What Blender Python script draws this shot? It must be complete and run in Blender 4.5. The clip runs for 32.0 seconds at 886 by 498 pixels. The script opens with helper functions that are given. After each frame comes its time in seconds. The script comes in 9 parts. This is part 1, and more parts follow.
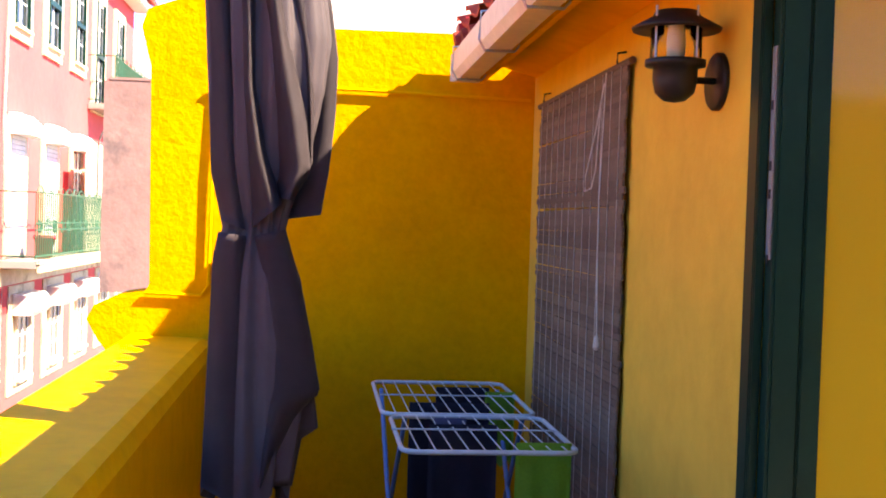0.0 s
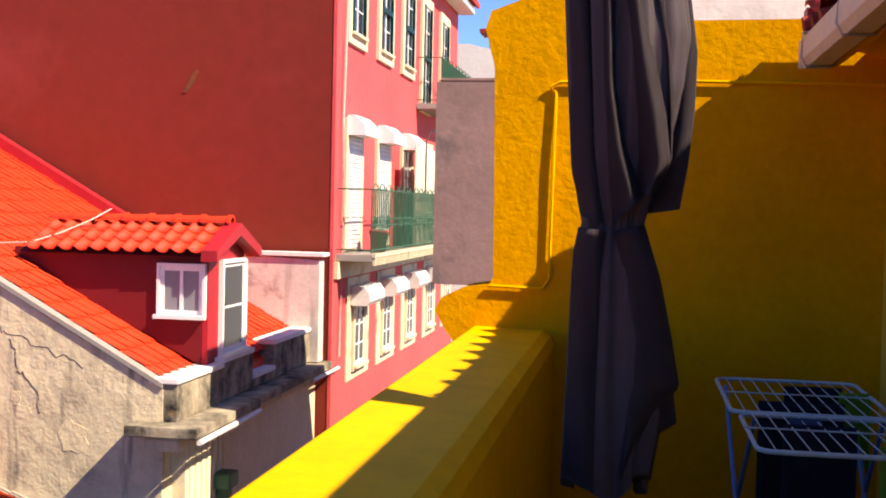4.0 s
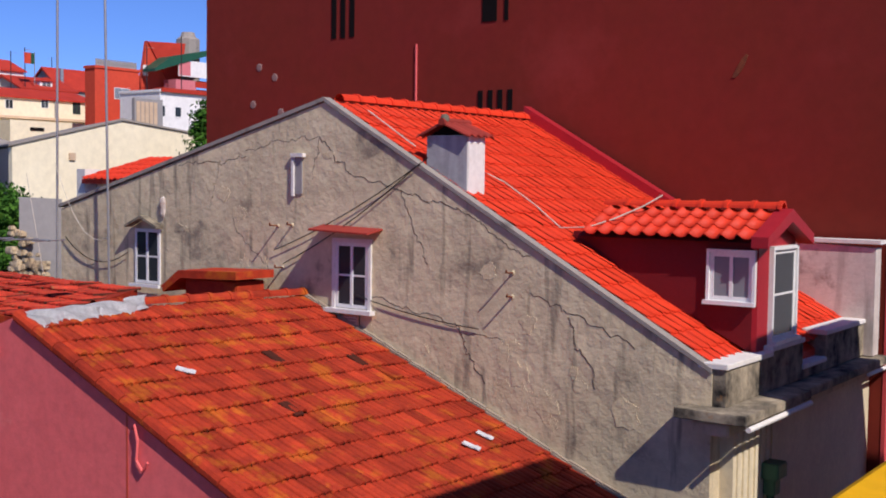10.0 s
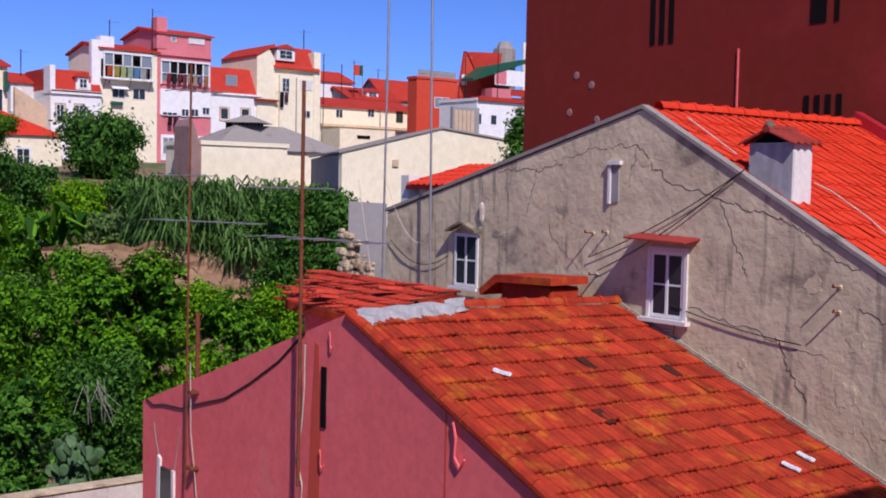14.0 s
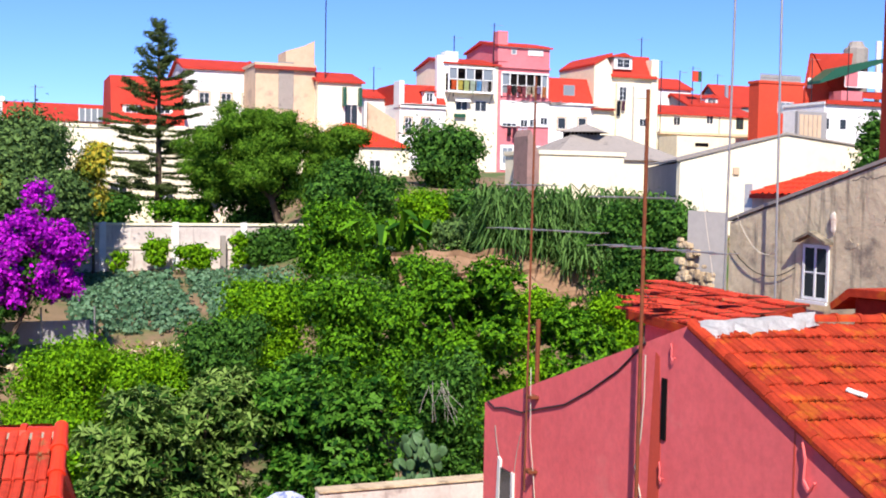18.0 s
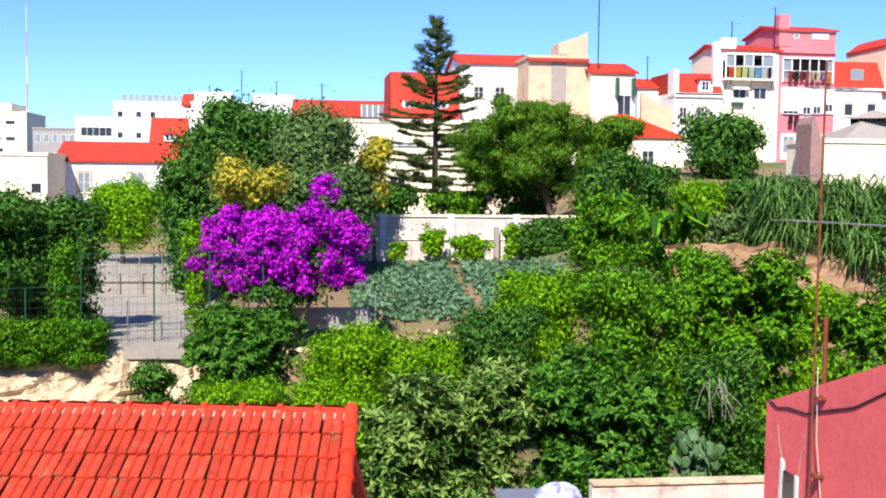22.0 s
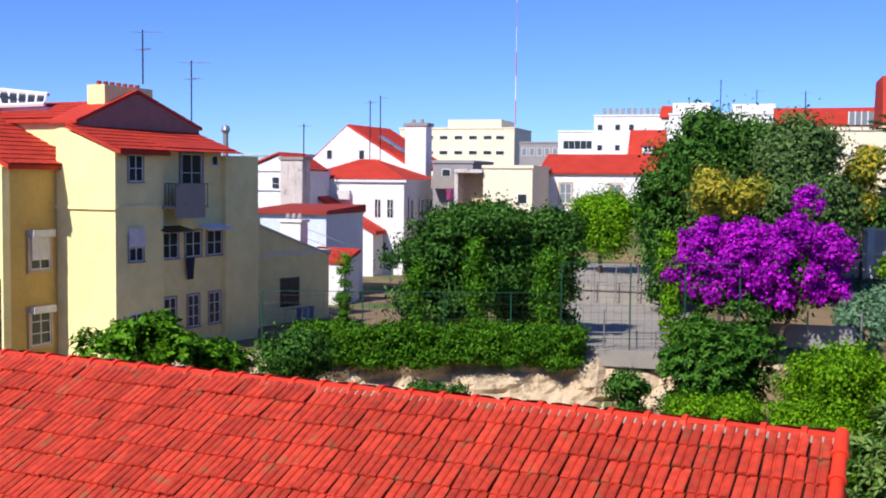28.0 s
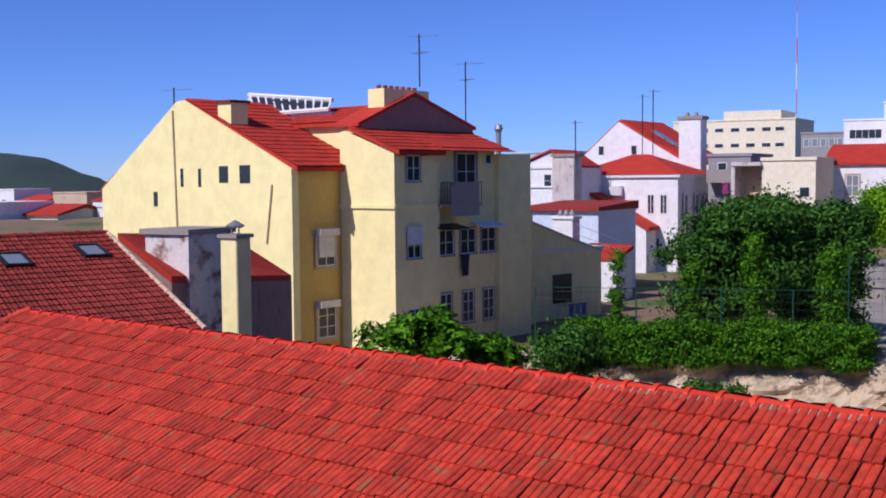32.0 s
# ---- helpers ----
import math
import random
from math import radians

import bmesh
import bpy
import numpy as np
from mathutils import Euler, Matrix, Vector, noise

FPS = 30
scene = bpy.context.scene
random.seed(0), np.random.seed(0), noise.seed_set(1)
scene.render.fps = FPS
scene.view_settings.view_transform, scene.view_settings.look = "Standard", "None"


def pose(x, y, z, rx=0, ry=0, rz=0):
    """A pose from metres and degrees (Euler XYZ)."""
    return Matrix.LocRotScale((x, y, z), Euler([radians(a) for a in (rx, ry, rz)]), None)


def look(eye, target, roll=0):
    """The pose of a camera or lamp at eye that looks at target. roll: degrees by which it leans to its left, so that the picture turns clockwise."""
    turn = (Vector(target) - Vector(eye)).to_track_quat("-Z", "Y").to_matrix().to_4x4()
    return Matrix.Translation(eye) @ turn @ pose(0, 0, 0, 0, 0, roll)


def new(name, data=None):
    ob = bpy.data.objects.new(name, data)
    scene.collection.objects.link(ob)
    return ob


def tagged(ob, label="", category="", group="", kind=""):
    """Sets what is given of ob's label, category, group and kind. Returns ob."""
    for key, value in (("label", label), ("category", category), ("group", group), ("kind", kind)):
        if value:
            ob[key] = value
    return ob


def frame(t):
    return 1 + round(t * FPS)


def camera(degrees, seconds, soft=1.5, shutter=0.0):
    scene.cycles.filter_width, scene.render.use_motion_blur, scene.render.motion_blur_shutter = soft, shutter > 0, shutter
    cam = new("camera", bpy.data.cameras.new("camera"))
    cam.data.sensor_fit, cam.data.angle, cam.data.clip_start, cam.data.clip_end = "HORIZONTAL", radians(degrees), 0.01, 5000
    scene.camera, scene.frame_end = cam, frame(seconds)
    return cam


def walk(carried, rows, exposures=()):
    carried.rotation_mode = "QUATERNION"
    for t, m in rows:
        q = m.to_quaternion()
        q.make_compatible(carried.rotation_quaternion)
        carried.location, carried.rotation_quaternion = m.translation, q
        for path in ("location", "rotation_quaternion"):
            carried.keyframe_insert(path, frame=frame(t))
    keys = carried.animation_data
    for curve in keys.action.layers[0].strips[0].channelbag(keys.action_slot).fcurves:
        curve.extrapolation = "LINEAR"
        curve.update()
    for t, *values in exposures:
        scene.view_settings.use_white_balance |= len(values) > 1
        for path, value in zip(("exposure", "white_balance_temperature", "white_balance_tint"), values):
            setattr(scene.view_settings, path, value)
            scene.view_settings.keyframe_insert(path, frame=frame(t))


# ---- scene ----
cam = camera(42.8, 32.0, soft=1.9)
PATH = [
    (0, pose(-0.045, -0.106, 1.606, 88.69, -1.81, -6.16)),
    (0.5, pose(-0.060, -0.107, 1.605, 88.56, -1.79, -4.44)),
    (1, pose(-0.075, -0.110, 1.605, 88.44, -1.87, -2.61)),
    (1.5, pose(-0.090, -0.112, 1.605, 88.35, -1.78, -0.64)),
    (2, pose(-0.103, -0.116, 1.605, 88.28, -1.49, 1.40)),
    (2.5, pose(-0.116, -0.120, 1.605, 88.15, -1.45, 3.41)),
    (3, pose(-0.129, -0.125, 1.605, 88.05, -1.50, 5.38)),
    (3.5, pose(-0.141, -0.130, 1.606, 87.98, -1.35, 7.54)),
    (5.5, pose(-0.184, -0.156, 1.608, 87.62, -1.35, 16.34)),
    (6, pose(-0.193, -0.163, 1.609, 87.44, -1.23, 18.70)),
    (6.5, pose(-0.202, -0.172, 1.610, 87.34, -1.24, 20.83)),
    (7, pose(-0.210, -0.180, 1.611, 87.25, -1.08, 22.93)),
    (7.5, pose(-0.219, -0.189, 1.612, 87.21, -0.83, 25.05)),
    (8, pose(-0.226, -0.198, 1.613, 87.20, -0.79, 27.18)),
    (8.5, pose(-0.234, -0.208, 1.615, 87.21, -0.71, 29.44)),
    (9, pose(-0.241, -0.218, 1.616, 87.10, -0.77, 31.88)),
    (9.5, pose(-0.247, -0.228, 1.617, 86.85, -0.83, 34.27)),
    (10, pose(-0.254, -0.239, 1.618, 86.70, -0.72, 36.54)),
    (10.5, pose(-0.260, -0.250, 1.620, 86.70, -0.70, 38.74)),
    (11, pose(-0.266, -0.261, 1.621, 86.72, -0.61, 40.83)),
    (11.5, pose(-0.271, -0.272, 1.622, 86.69, -0.74, 42.80)),
    (12, pose(-0.276, -0.284, 1.624, 86.73, -0.85, 44.76)),
    (12.5, pose(-0.282, -0.295, 1.625, 86.77, -0.89, 46.69)),
    (13, pose(-0.286, -0.307, 1.626, 86.78, -0.98, 48.55)),
    (13.5, pose(-0.291, -0.320, 1.628, 86.76, -1.03, 50.33)),
    (14, pose(-0.295, -0.332, 1.629, 86.78, -1.19, 52.14)),
    (14.5, pose(-0.300, -0.344, 1.630, 86.88, -1.18, 54.06)),
    (16.5, pose(-0.316, -0.395, 1.635, 87.08, -0.81, 62.46)),
    (17, pose(-0.320, -0.408, 1.636, 86.99, -0.76, 64.87)),
    (17.5, pose(-0.324, -0.421, 1.637, 86.91, -0.87, 67.06)),
    (18, pose(-0.327, -0.434, 1.638, 86.88, -1.05, 68.95)),
    (18.5, pose(-0.331, -0.447, 1.638, 86.89, -1.12, 70.79)),
    (19, pose(-0.335, -0.459, 1.639, 86.88, -1.05, 72.75)),
    (19.5, pose(-0.339, -0.472, 1.640, 86.86, -0.93, 74.76)),
    (20, pose(-0.343, -0.485, 1.640, 86.78, -0.85, 76.68)),
    (20.5, pose(-0.347, -0.497, 1.641, 86.64, -0.74, 78.34)),
    (21, pose(-0.351, -0.510, 1.641, 86.50, -0.72, 79.76)),
    (21.5, pose(-0.355, -0.522, 1.641, 86.35, -0.77, 81.10)),
    (22, pose(-0.359, -0.534, 1.641, 86.25, -0.69, 82.58)),
    (22.5, pose(-0.363, -0.546, 1.641, 86.14, -0.42, 84.35)),
    (23, pose(-0.368, -0.558, 1.640, 85.94, -0.35, 86.28)),
    (23.5, pose(-0.373, -0.570, 1.640, 85.70, -0.35, 88.07)),
    (24, pose(-0.378, -0.581, 1.639, 85.52, -0.32, 89.84)),
    (24.5, pose(-0.383, -0.592, 1.639, 85.37, -0.27, 91.79)),
    (26.5, pose(-0.406, -0.634, 1.634, 85.77, -0.58, 100.31)),
    (27, pose(-0.413, -0.643, 1.632, 86.17, -0.61, 102.55)),
    (27.5, pose(-0.420, -0.652, 1.630, 86.46, -0.59, 104.53)),
    (28, pose(-0.427, -0.661, 1.628, 86.57, -0.57, 106.28)),
    (28.5, pose(-0.434, -0.670, 1.626, 86.57, -0.72, 107.88)),
    (29, pose(-0.442, -0.678, 1.623, 86.59, -0.84, 109.35)),
    (29.5, pose(-0.451, -0.685, 1.620, 86.64, -0.65, 110.95)),
    (30, pose(-0.460, -0.693, 1.617, 86.69, -0.33, 112.51)),
    (30.5, pose(-0.469, -0.699, 1.614, 86.70, -0.18, 114.19)),
    (31, pose(-0.479, -0.706, 1.611, 86.65, 0.19, 115.96)),
    (31.5, pose(-0.489, -0.711, 1.607, 86.56, 0.42, 117.93)),
    (32, pose(-0.499, -0.716, 1.603, 86.41, 0.53, 119.95)),
]
EXPOSURES = [(0, 2.75, 8400, 13), (1, 2.25, 8400, 14), (2, 1.95, 8300, 14), (3, 1.55, 8000, 14), (3.5, 1.35, 7900, 14), (5.5, 0.8, 7600, 15), (6, 0.65, 7500, 15), (7, 0.58, 7300, 15), (8, -0.03, 6900, 17), (9, -0.02, 6500, 17), (11, -0.2, 6150, 20), (13, -0.3, 6000, 24), (14.5, -0.02, 5950, 24), (17, 0.5, 6300, 16), (19, 0.85, 6450, 13), (21, 0.9, 6450, 12), (24, 0.8, 6400, 11), (27, 0.4, 6250, 13), (30, 0.1, 5900, 19), (32, -0.2, 5750, 23)]
walk(cam, PATH, exposures=EXPOSURES)

# ---- light ----
SUN_TO = Vector((0.95, -0.35, 1.0)).normalized()
world = bpy.data.worlds.new("sky")
scene.world = world
world.use_nodes = True
wn = world.node_tree.nodes
sky = wn.new("ShaderNodeTexSky")
sky.sky_type = 'NISHITA'
sky.sun_disc = False
sky.sun_elevation = math.asin(SUN_TO.z)
sky.sun_rotation = math.atan2(SUN_TO.x, SUN_TO.y)
sky.altitude, sky.air_density, sky.dust_density, sky.ozone_density = 0, 0.75, 0.0, 5.0
wn["Background"].inputs[1].default_value = 0.095
tint = wn.new("ShaderNodeMix")
tint.data_type, tint.blend_type = 'RGBA', 'MULTIPLY'
tint.inputs[0].default_value, tint.inputs[7].default_value = 1.0, (0.66, 0.86, 1.32, 1)
world.node_tree.links.new(sky.outputs[0], tint.inputs[6])
world.node_tree.links.new(tint.outputs[2], wn["Background"].inputs[0])
sun_data = bpy.data.lights.new("sun", 'SUN')
sun_data.energy, sun_data.angle, sun_data.color = 5.0, radians(0.5), (1.0, 0.93, 0.82)
sun = new("sun", sun_data)
sun.matrix_world = look((0, 0, 40), Vector((0, 0, 40)) - SUN_TO)


# ---- materials ----
def material(name, color, color2=None, rough=0.8, scale=3.0, amount=0.5, bump=0.0, bump_scale=40.0, metal=0.0, spots=None,
             spot_scale=1.2, spot_level=0.55, piece=0.0, spec=0.3, stretch=(1, 1, 1), streak=False, streak_at=(0.56, 0.76), streak_size=1.0):
    """A rough surface: two tones mixed by noise at two scales, stains with a third tone, relief, a shift from piece to piece."""
    m = bpy.data.materials.new(name)
    m.use_nodes = True
    n, l = m.node_tree.nodes, m.node_tree.links
    b = n["Principled BSDF"]
    b.inputs["Roughness"].default_value = rough
    b.inputs["Metallic"].default_value = metal
    b.inputs["Specular IOR Level"].default_value = spec
    geo = n.new("ShaderNodeNewGeometry")
    mp = n.new("ShaderNodeMapping")
    mp.inputs["Scale"].default_value = stretch
    l.new(geo.outputs["Position"], mp.inputs[0])

    def noise_at(s, detail=5.0):
        t = n.new("ShaderNodeTexNoise")
        t.inputs["Scale"].default_value, t.inputs["Detail"].default_value, t.inputs["Roughness"].default_value = s, detail, 0.65
        l.new(mp.outputs[0], t.inputs["Vector"])
        return t.outputs["Fac"]

    def ramp(fac, a, z):
        r = n.new("ShaderNodeMapRange")
        r.inputs["From Min"].default_value, r.inputs["From Max"].default_value = a, z
        l.new(fac, r.inputs["Value"])
        return r.outputs[0]

    def mix(fac, a, z):
        x = n.new("ShaderNodeMix")
        x.data_type = 'RGBA'
        if isinstance(fac, float):
            x.inputs[0].default_value = fac
        else:
            l.new(fac, x.inputs[0])
        for v, s in ((a, 6), (z, 7)):
            if isinstance(v, tuple):
                x.inputs[s].default_value = (*v, 1)
            else:
                l.new(v, x.inputs[s])
        return x.outputs[2]

    c2 = color2 or tuple(v * 0.72 for v in color)
    col = mix(ramp(noise_at(scale), 0.5 - amount / 2, 0.5 + amount / 2), color, c2)
    fine = mix(ramp(noise_at(scale * 9, 3.0), 0.35, 0.75), (1, 1, 1), (0.82, 0.82, 0.82))
    x = n.new("ShaderNodeMix")
    x.data_type, x.blend_type = 'RGBA', 'MULTIPLY'
    x.inputs[0].default_value = 0.8
    l.new(col, x.inputs[6])
    l.new(fine, x.inputs[7])
    col = x.outputs[2]
    if spots:
        col = mix(ramp(noise_at(spot_scale, 8.0), spot_level, spot_level + 0.12), col, spots)
    if streak:
        sm = n.new("ShaderNodeMapping")
        sm.inputs["Scale"].default_value = (1.6 / streak_size, 1.6 / streak_size, 0.22 / streak_size)
        l.new(geo.outputs["Position"], sm.inputs[0])
        sn = n.new("ShaderNodeTexNoise")
        sn.inputs["Scale"].default_value, sn.inputs["Detail"].default_value = 2.2, 6.0
        l.new(sm.outputs[0], sn.inputs["Vector"])
        col = mix(ramp(sn.outputs["Fac"], *streak_at), col, streak)
    if piece:
        info = n.new("ShaderNodeObjectInfo")
        add = n.new("ShaderNodeMath")
        add.operation = 'ADD'
        l.new(info.outputs["Random"], add.inputs[0])
        l.new(geo.outputs["Random Per Island"], add.inputs[1])
        fr = n.new("ShaderNodeMath")
        fr.operation = 'FRACT'
        l.new(add.outputs[0], fr.inputs[0])
        hs = n.new("ShaderNodeHueSaturation")
        v = n.new("ShaderNodeMapRange")
        v.inputs["To Min"].default_value, v.inputs["To Max"].default_value = 1 - piece, 1 + piece * 0.55
        l.new(fr.outputs[0], v.inputs["Value"])
        l.new(v.outputs[0], hs.inputs["Value"])
        l.new(col, hs.inputs["Color"])
        col = hs.outputs[0]
    l.new(col, b.inputs["Base Color"])
    if bump:
        bp = n.new("ShaderNodeBump")
        bp.inputs["Strength"].default_value = 1.0
        bp.inputs["Distance"].default_value = bump
        l.new(noise_at(bump_scale, 4.0), bp.inputs["Height"])
        l.new(bp.outputs[0], b.inputs["Normal"])
    return m


def leafy(name, color, color2, rough=0.6, through_light=0.3):
    """Leaves: two greens, shifted leaf by leaf, that let some light through."""
    m = bpy.data.materials.new(name)
    m.use_nodes = True
    n, l = m.node_tree.nodes, m.node_tree.links
    b = n["Principled BSDF"]
    b.inputs["Roughness"].default_value = rough
    b.inputs["Specular IOR Level"].default_value = 0.07
    geo = n.new("ShaderNodeNewGeometry")
    t = n.new("ShaderNodeTexNoise")
    t.inputs["Scale"].default_value = 0.9
    l.new(geo.outputs["Position"], t.inputs["Vector"])
    add = n.new("ShaderNodeMath")
    add.operation = 'ADD'
    l.new(t.outputs["Fac"], add.inputs[0])
    sub = n.new("ShaderNodeMath")
    sub.operation = 'MULTIPLY_ADD'
    l.new(geo.outputs["Random Per Island"], sub.inputs[0])
    sub.inputs[1].default_value, sub.inputs[2].default_value = 1.5, -0.75
    l.new(sub.outputs[0], add.inputs[1])
    x = n.new("ShaderNodeMix")
    x.data_type = 'RGBA'
    l.new(add.outputs[0], x.inputs[0])
    x.inputs[6].default_value, x.inputs[7].default_value = (*color, 1), (*color2, 1)
    l.new(x.outputs[2], b.inputs["Base Color"])
    tr = n.new("ShaderNodeBsdfTranslucent")
    l.new(x.outputs[2], tr.inputs["Color"])
    ms = n.new("ShaderNodeMixShader")
    ms.inputs[0].default_value = through_light
    l.new(b.outputs[0], ms.inputs[1])
    l.new(tr.outputs[0], ms.inputs[2])
    l.new(ms.outputs[0], n["Material Output"].inputs[0])
    return m


def glass_pane(name, tint=(0.03, 0.036, 0.042), rough=0.14, spec=0.3):
    """Window glass before a dark room: a dark, glossy pane."""
    m = bpy.data.materials.new(name)
    m.use_nodes = True
    b = m.node_tree.nodes["Principled BSDF"]
    b.inputs["Base Color"].default_value = (*tint, 1)
    b.inputs["Roughness"].default_value = rough
    b.inputs["Specular IOR Level"].default_value = spec
    return m


YELLOW = material("yellow_plaster", (0.80, 0.42, 0.004), (0.70, 0.34, 0.003), 0.75, 0.8, 0.5, 0.004, 25, spec=0.04)
YELLOW_HOUSE = material("ochre_yellow_house_paint", (0.74, 0.44, 0.06), (0.68, 0.39, 0.045), 0.75, 0.7, 0.5, 0.002, 25, spec=0.05)
YELLOW_TOP = material("yellow_parapet_paint", (0.82, 0.44, 0.006), (0.73, 0.37, 0.005), 0.6, 1.2, 0.6, 0.002, 30, spec=0.08)
YELLOW_ROUGH = material("yellow_rough_render", (0.70, 0.325, 0.003), (0.58, 0.25, 0.003), 0.8, 3, 0.6, 0.006, 22, spec=0.04)
MAUVE = material("mauve_cement", (0.36, 0.22, 0.19), (0.24, 0.15, 0.13), 0.9, 1.5, 0.5, 0.006, 8, spots=(0.17, 0.12, 0.11), spot_scale=1.4, spot_level=0.58)
GABLE = material("weathered_grey_plaster", (0.76, 0.64, 0.42), (0.53, 0.44, 0.285), 0.92, 1.1, 0.40, 0.030, 3.2, streak=(0.14, 0.12, 0.095), streak_at=(0.58, 0.78), streak_size=0.65, spots=(0.24, 0.20, 0.15), spot_scale=1.1, spot_level=0.60, spec=0.08)
COPING = material("grey_coping", (0.34, 0.30, 0.26), (0.28, 0.25, 0.22), 0.8, 2, 0.6, 0.004, 12, spots=(0.12, 0.10, 0.09), spot_level=0.58)
MOSSY = material("blackened_cement", (0.44, 0.37, 0.26), (0.022, 0.02, 0.018), 0.95, 2.2, 0.35, 0.01, 14, spots=(0.42, 0.20, 0.06), spot_scale=2.5, spot_level=0.66)
BROWN_RED = material("oxblood_render", (0.215, 0.024, 0.019), (0.185, 0.028, 0.014), 0.8, 0.35, 0.5, 0.003, 5, spots=(0.24, 0.034, 0.026), spot_scale=0.25, spot_level=0.56, spec=0.15)
PINK = material("pink_render", (0.7, 0.1, 0.1), (0.58, 0.075, 0.08), 0.75, 0.6, 0.5, 0.002, 20, spec=0.15)
PINK_DARK = material("faded_raspberry_render", (0.90, 0.175, 0.168), (0.78, 0.135, 0.132), 0.8, 0.8, 0.5, 0.004, 9, spots=(0.78, 0.23, 0.20), spot_scale=0.5, spot_level=0.6, spec=0.15)
WHITE = material("white_plaster", (0.80, 0.77, 0.72), (0.68, 0.65, 0.60), 0.8, 1.2, 0.6, 0.003, 14, spots=(0.52, 0.48, 0.42), spot_scale=0.8, spot_level=0.66)
WHITE_FAR = material("white_wall_paint", (0.84, 0.82, 0.8), (0.77, 0.75, 0.72), 0.85, 0.25, 0.6, 0.0, spots=(0.55, 0.52, 0.48), spot_scale=0.35, spot_level=0.66)
CREAM_FAR = material("cream_wall_paint", (0.87, 0.79, 0.58), (0.80, 0.71, 0.50), 0.85, 0.25, 0.6, spots=(0.52, 0.43, 0.30), spot_scale=0.35, spot_level=0.66)
BEIGE_FAR = material("stained_beige_render", (0.66, 0.49, 0.33), (0.52, 0.37, 0.25), 0.9, 0.3, 0.5, spots=(0.38, 0.28, 0.21), spot_scale=0.4, spot_level=0.56)
ROSE_FAR = material("rose_wall_paint", (0.70, 0.21, 0.23), (0.60, 0.17, 0.19), 0.85, 0.3, 0.5)
VERMILION = material("vermilion_wall_paint", (0.62, 0.07, 0.03), (0.52, 0.055, 0.028), 0.85, 0.3, 0.5)
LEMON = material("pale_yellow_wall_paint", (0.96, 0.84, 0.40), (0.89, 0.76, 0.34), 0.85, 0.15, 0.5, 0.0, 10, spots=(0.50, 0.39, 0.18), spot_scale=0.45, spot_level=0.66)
# the house's yellow darkened: shade put into the side wall's colour
LEMON_SHADE = material("shade_darkened_yellow_paint", (0.66, 0.46, 0.13), (0.58, 0.39, 0.11), 0.85, 0.5, 0.5, spots=(0.45, 0.30, 0.10), spot_scale=0.5, spot_level=0.66)
BLUE_FAR = material("pale_blue_wall_paint", (0.50, 0.66, 0.74), None, 0.85, 0.3, 0.4)
BLUE_WALL = material("bluish_white_wall_paint", (0.66, 0.74, 0.82), (0.56, 0.64, 0.73), 0.85, 0.3, 0.5)
GREY_FAR = material("grey_render", (0.34, 0.32, 0.31), (0.26, 0.25, 0.25), 0.9, 0.5, 0.5)
STONE_DIRTY = material("weathered_stone_surround", (0.78, 0.67, 0.46), (0.50, 0.40, 0.26), 0.85, 2.2, 0.5, 0.004, 12, spots=(0.34, 0.25, 0.16), spot_scale=2.4, spot_level=0.56, spec=0.1)
STONE_TRIM = material("cream_stone_surround", (0.74, 0.62, 0.42), (0.62, 0.50, 0.33), 0.8, 1.5, 0.5)
TILE_NEW = material("new_red_roof_tile", (0.74, 0.05, 0.014), (0.64, 0.038, 0.012), 0.55, 2.0, 0.5, 0.002, 50, piece=0.10, spec=0.3)
TILE_RED = material("red_roof_tile", (0.66, 0.060, 0.026), (0.34, 0.034, 0.018), 0.7, 7.0, 0.42, 0.008, 36, piece=0.26, spots=(0.24, 0.11, 0.045), spot_scale=4.5, spot_level=0.57, spec=0.2)
TILE_OLD = material("weathered_orange_roof_tile", (0.50, 0.050, 0.016), (0.25, 0.024, 0.012), 0.8, 4.0, 0.5, 0.006, 30, piece=0.30, spots=(0.44, 0.095, 0.012), spot_scale=2.2, spot_level=0.53, spec=0.15)
TILE_FAR = material("distant_red_roof", (0.54, 0.05, 0.028), (0.38, 0.036, 0.022), 0.8, 0.8, 0.5, piece=0.12, spec=0.15)
TILE_DULL = material("dull_brown_red_roof", (0.36, 0.047, 0.033), (0.24, 0.036, 0.026), 0.8, 0.8, 0.5, piece=0.25, spec=0.15)
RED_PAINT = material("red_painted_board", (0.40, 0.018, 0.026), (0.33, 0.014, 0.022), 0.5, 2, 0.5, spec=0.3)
# darker copy of the red board: the dormer's shade put into the colour
RED_SHADE = material("shade_darkened_dormer_board", (0.15, 0.006, 0.010), (0.12, 0.005, 0.008), 0.7, 2, 0.5, 0.002, 20)
FRAME_WHITE = material("white_window_paint", (0.82, 0.82, 0.80), (0.74, 0.74, 0.72), 0.4, 4, 0.5, spec=0.4)
FRAME_GREEN = material("dark_green_paint", (0.008, 0.036, 0.022), (0.005, 0.024, 0.016), 0.4, 5, 0.5, spec=0.12)
RAIL_GREEN = material("green_ironwork", (0.02, 0.10, 0.055), (0.015, 0.075, 0.045), 0.45, 6, 0.5)
IRON = material("black_iron", (0.03, 0.028, 0.027), None, 0.45, 8, 0.5, metal=0.3)
RUST = material("rusty_steel", (0.26, 0.075, 0.028), (0.12, 0.042, 0.022), 0.85, 9, 0.5, metal=0.2)
STEEL = material("dull_aluminium", (0.48, 0.47, 0.46), (0.36, 0.35, 0.34), 0.45, 6, 0.5, metal=0.7)
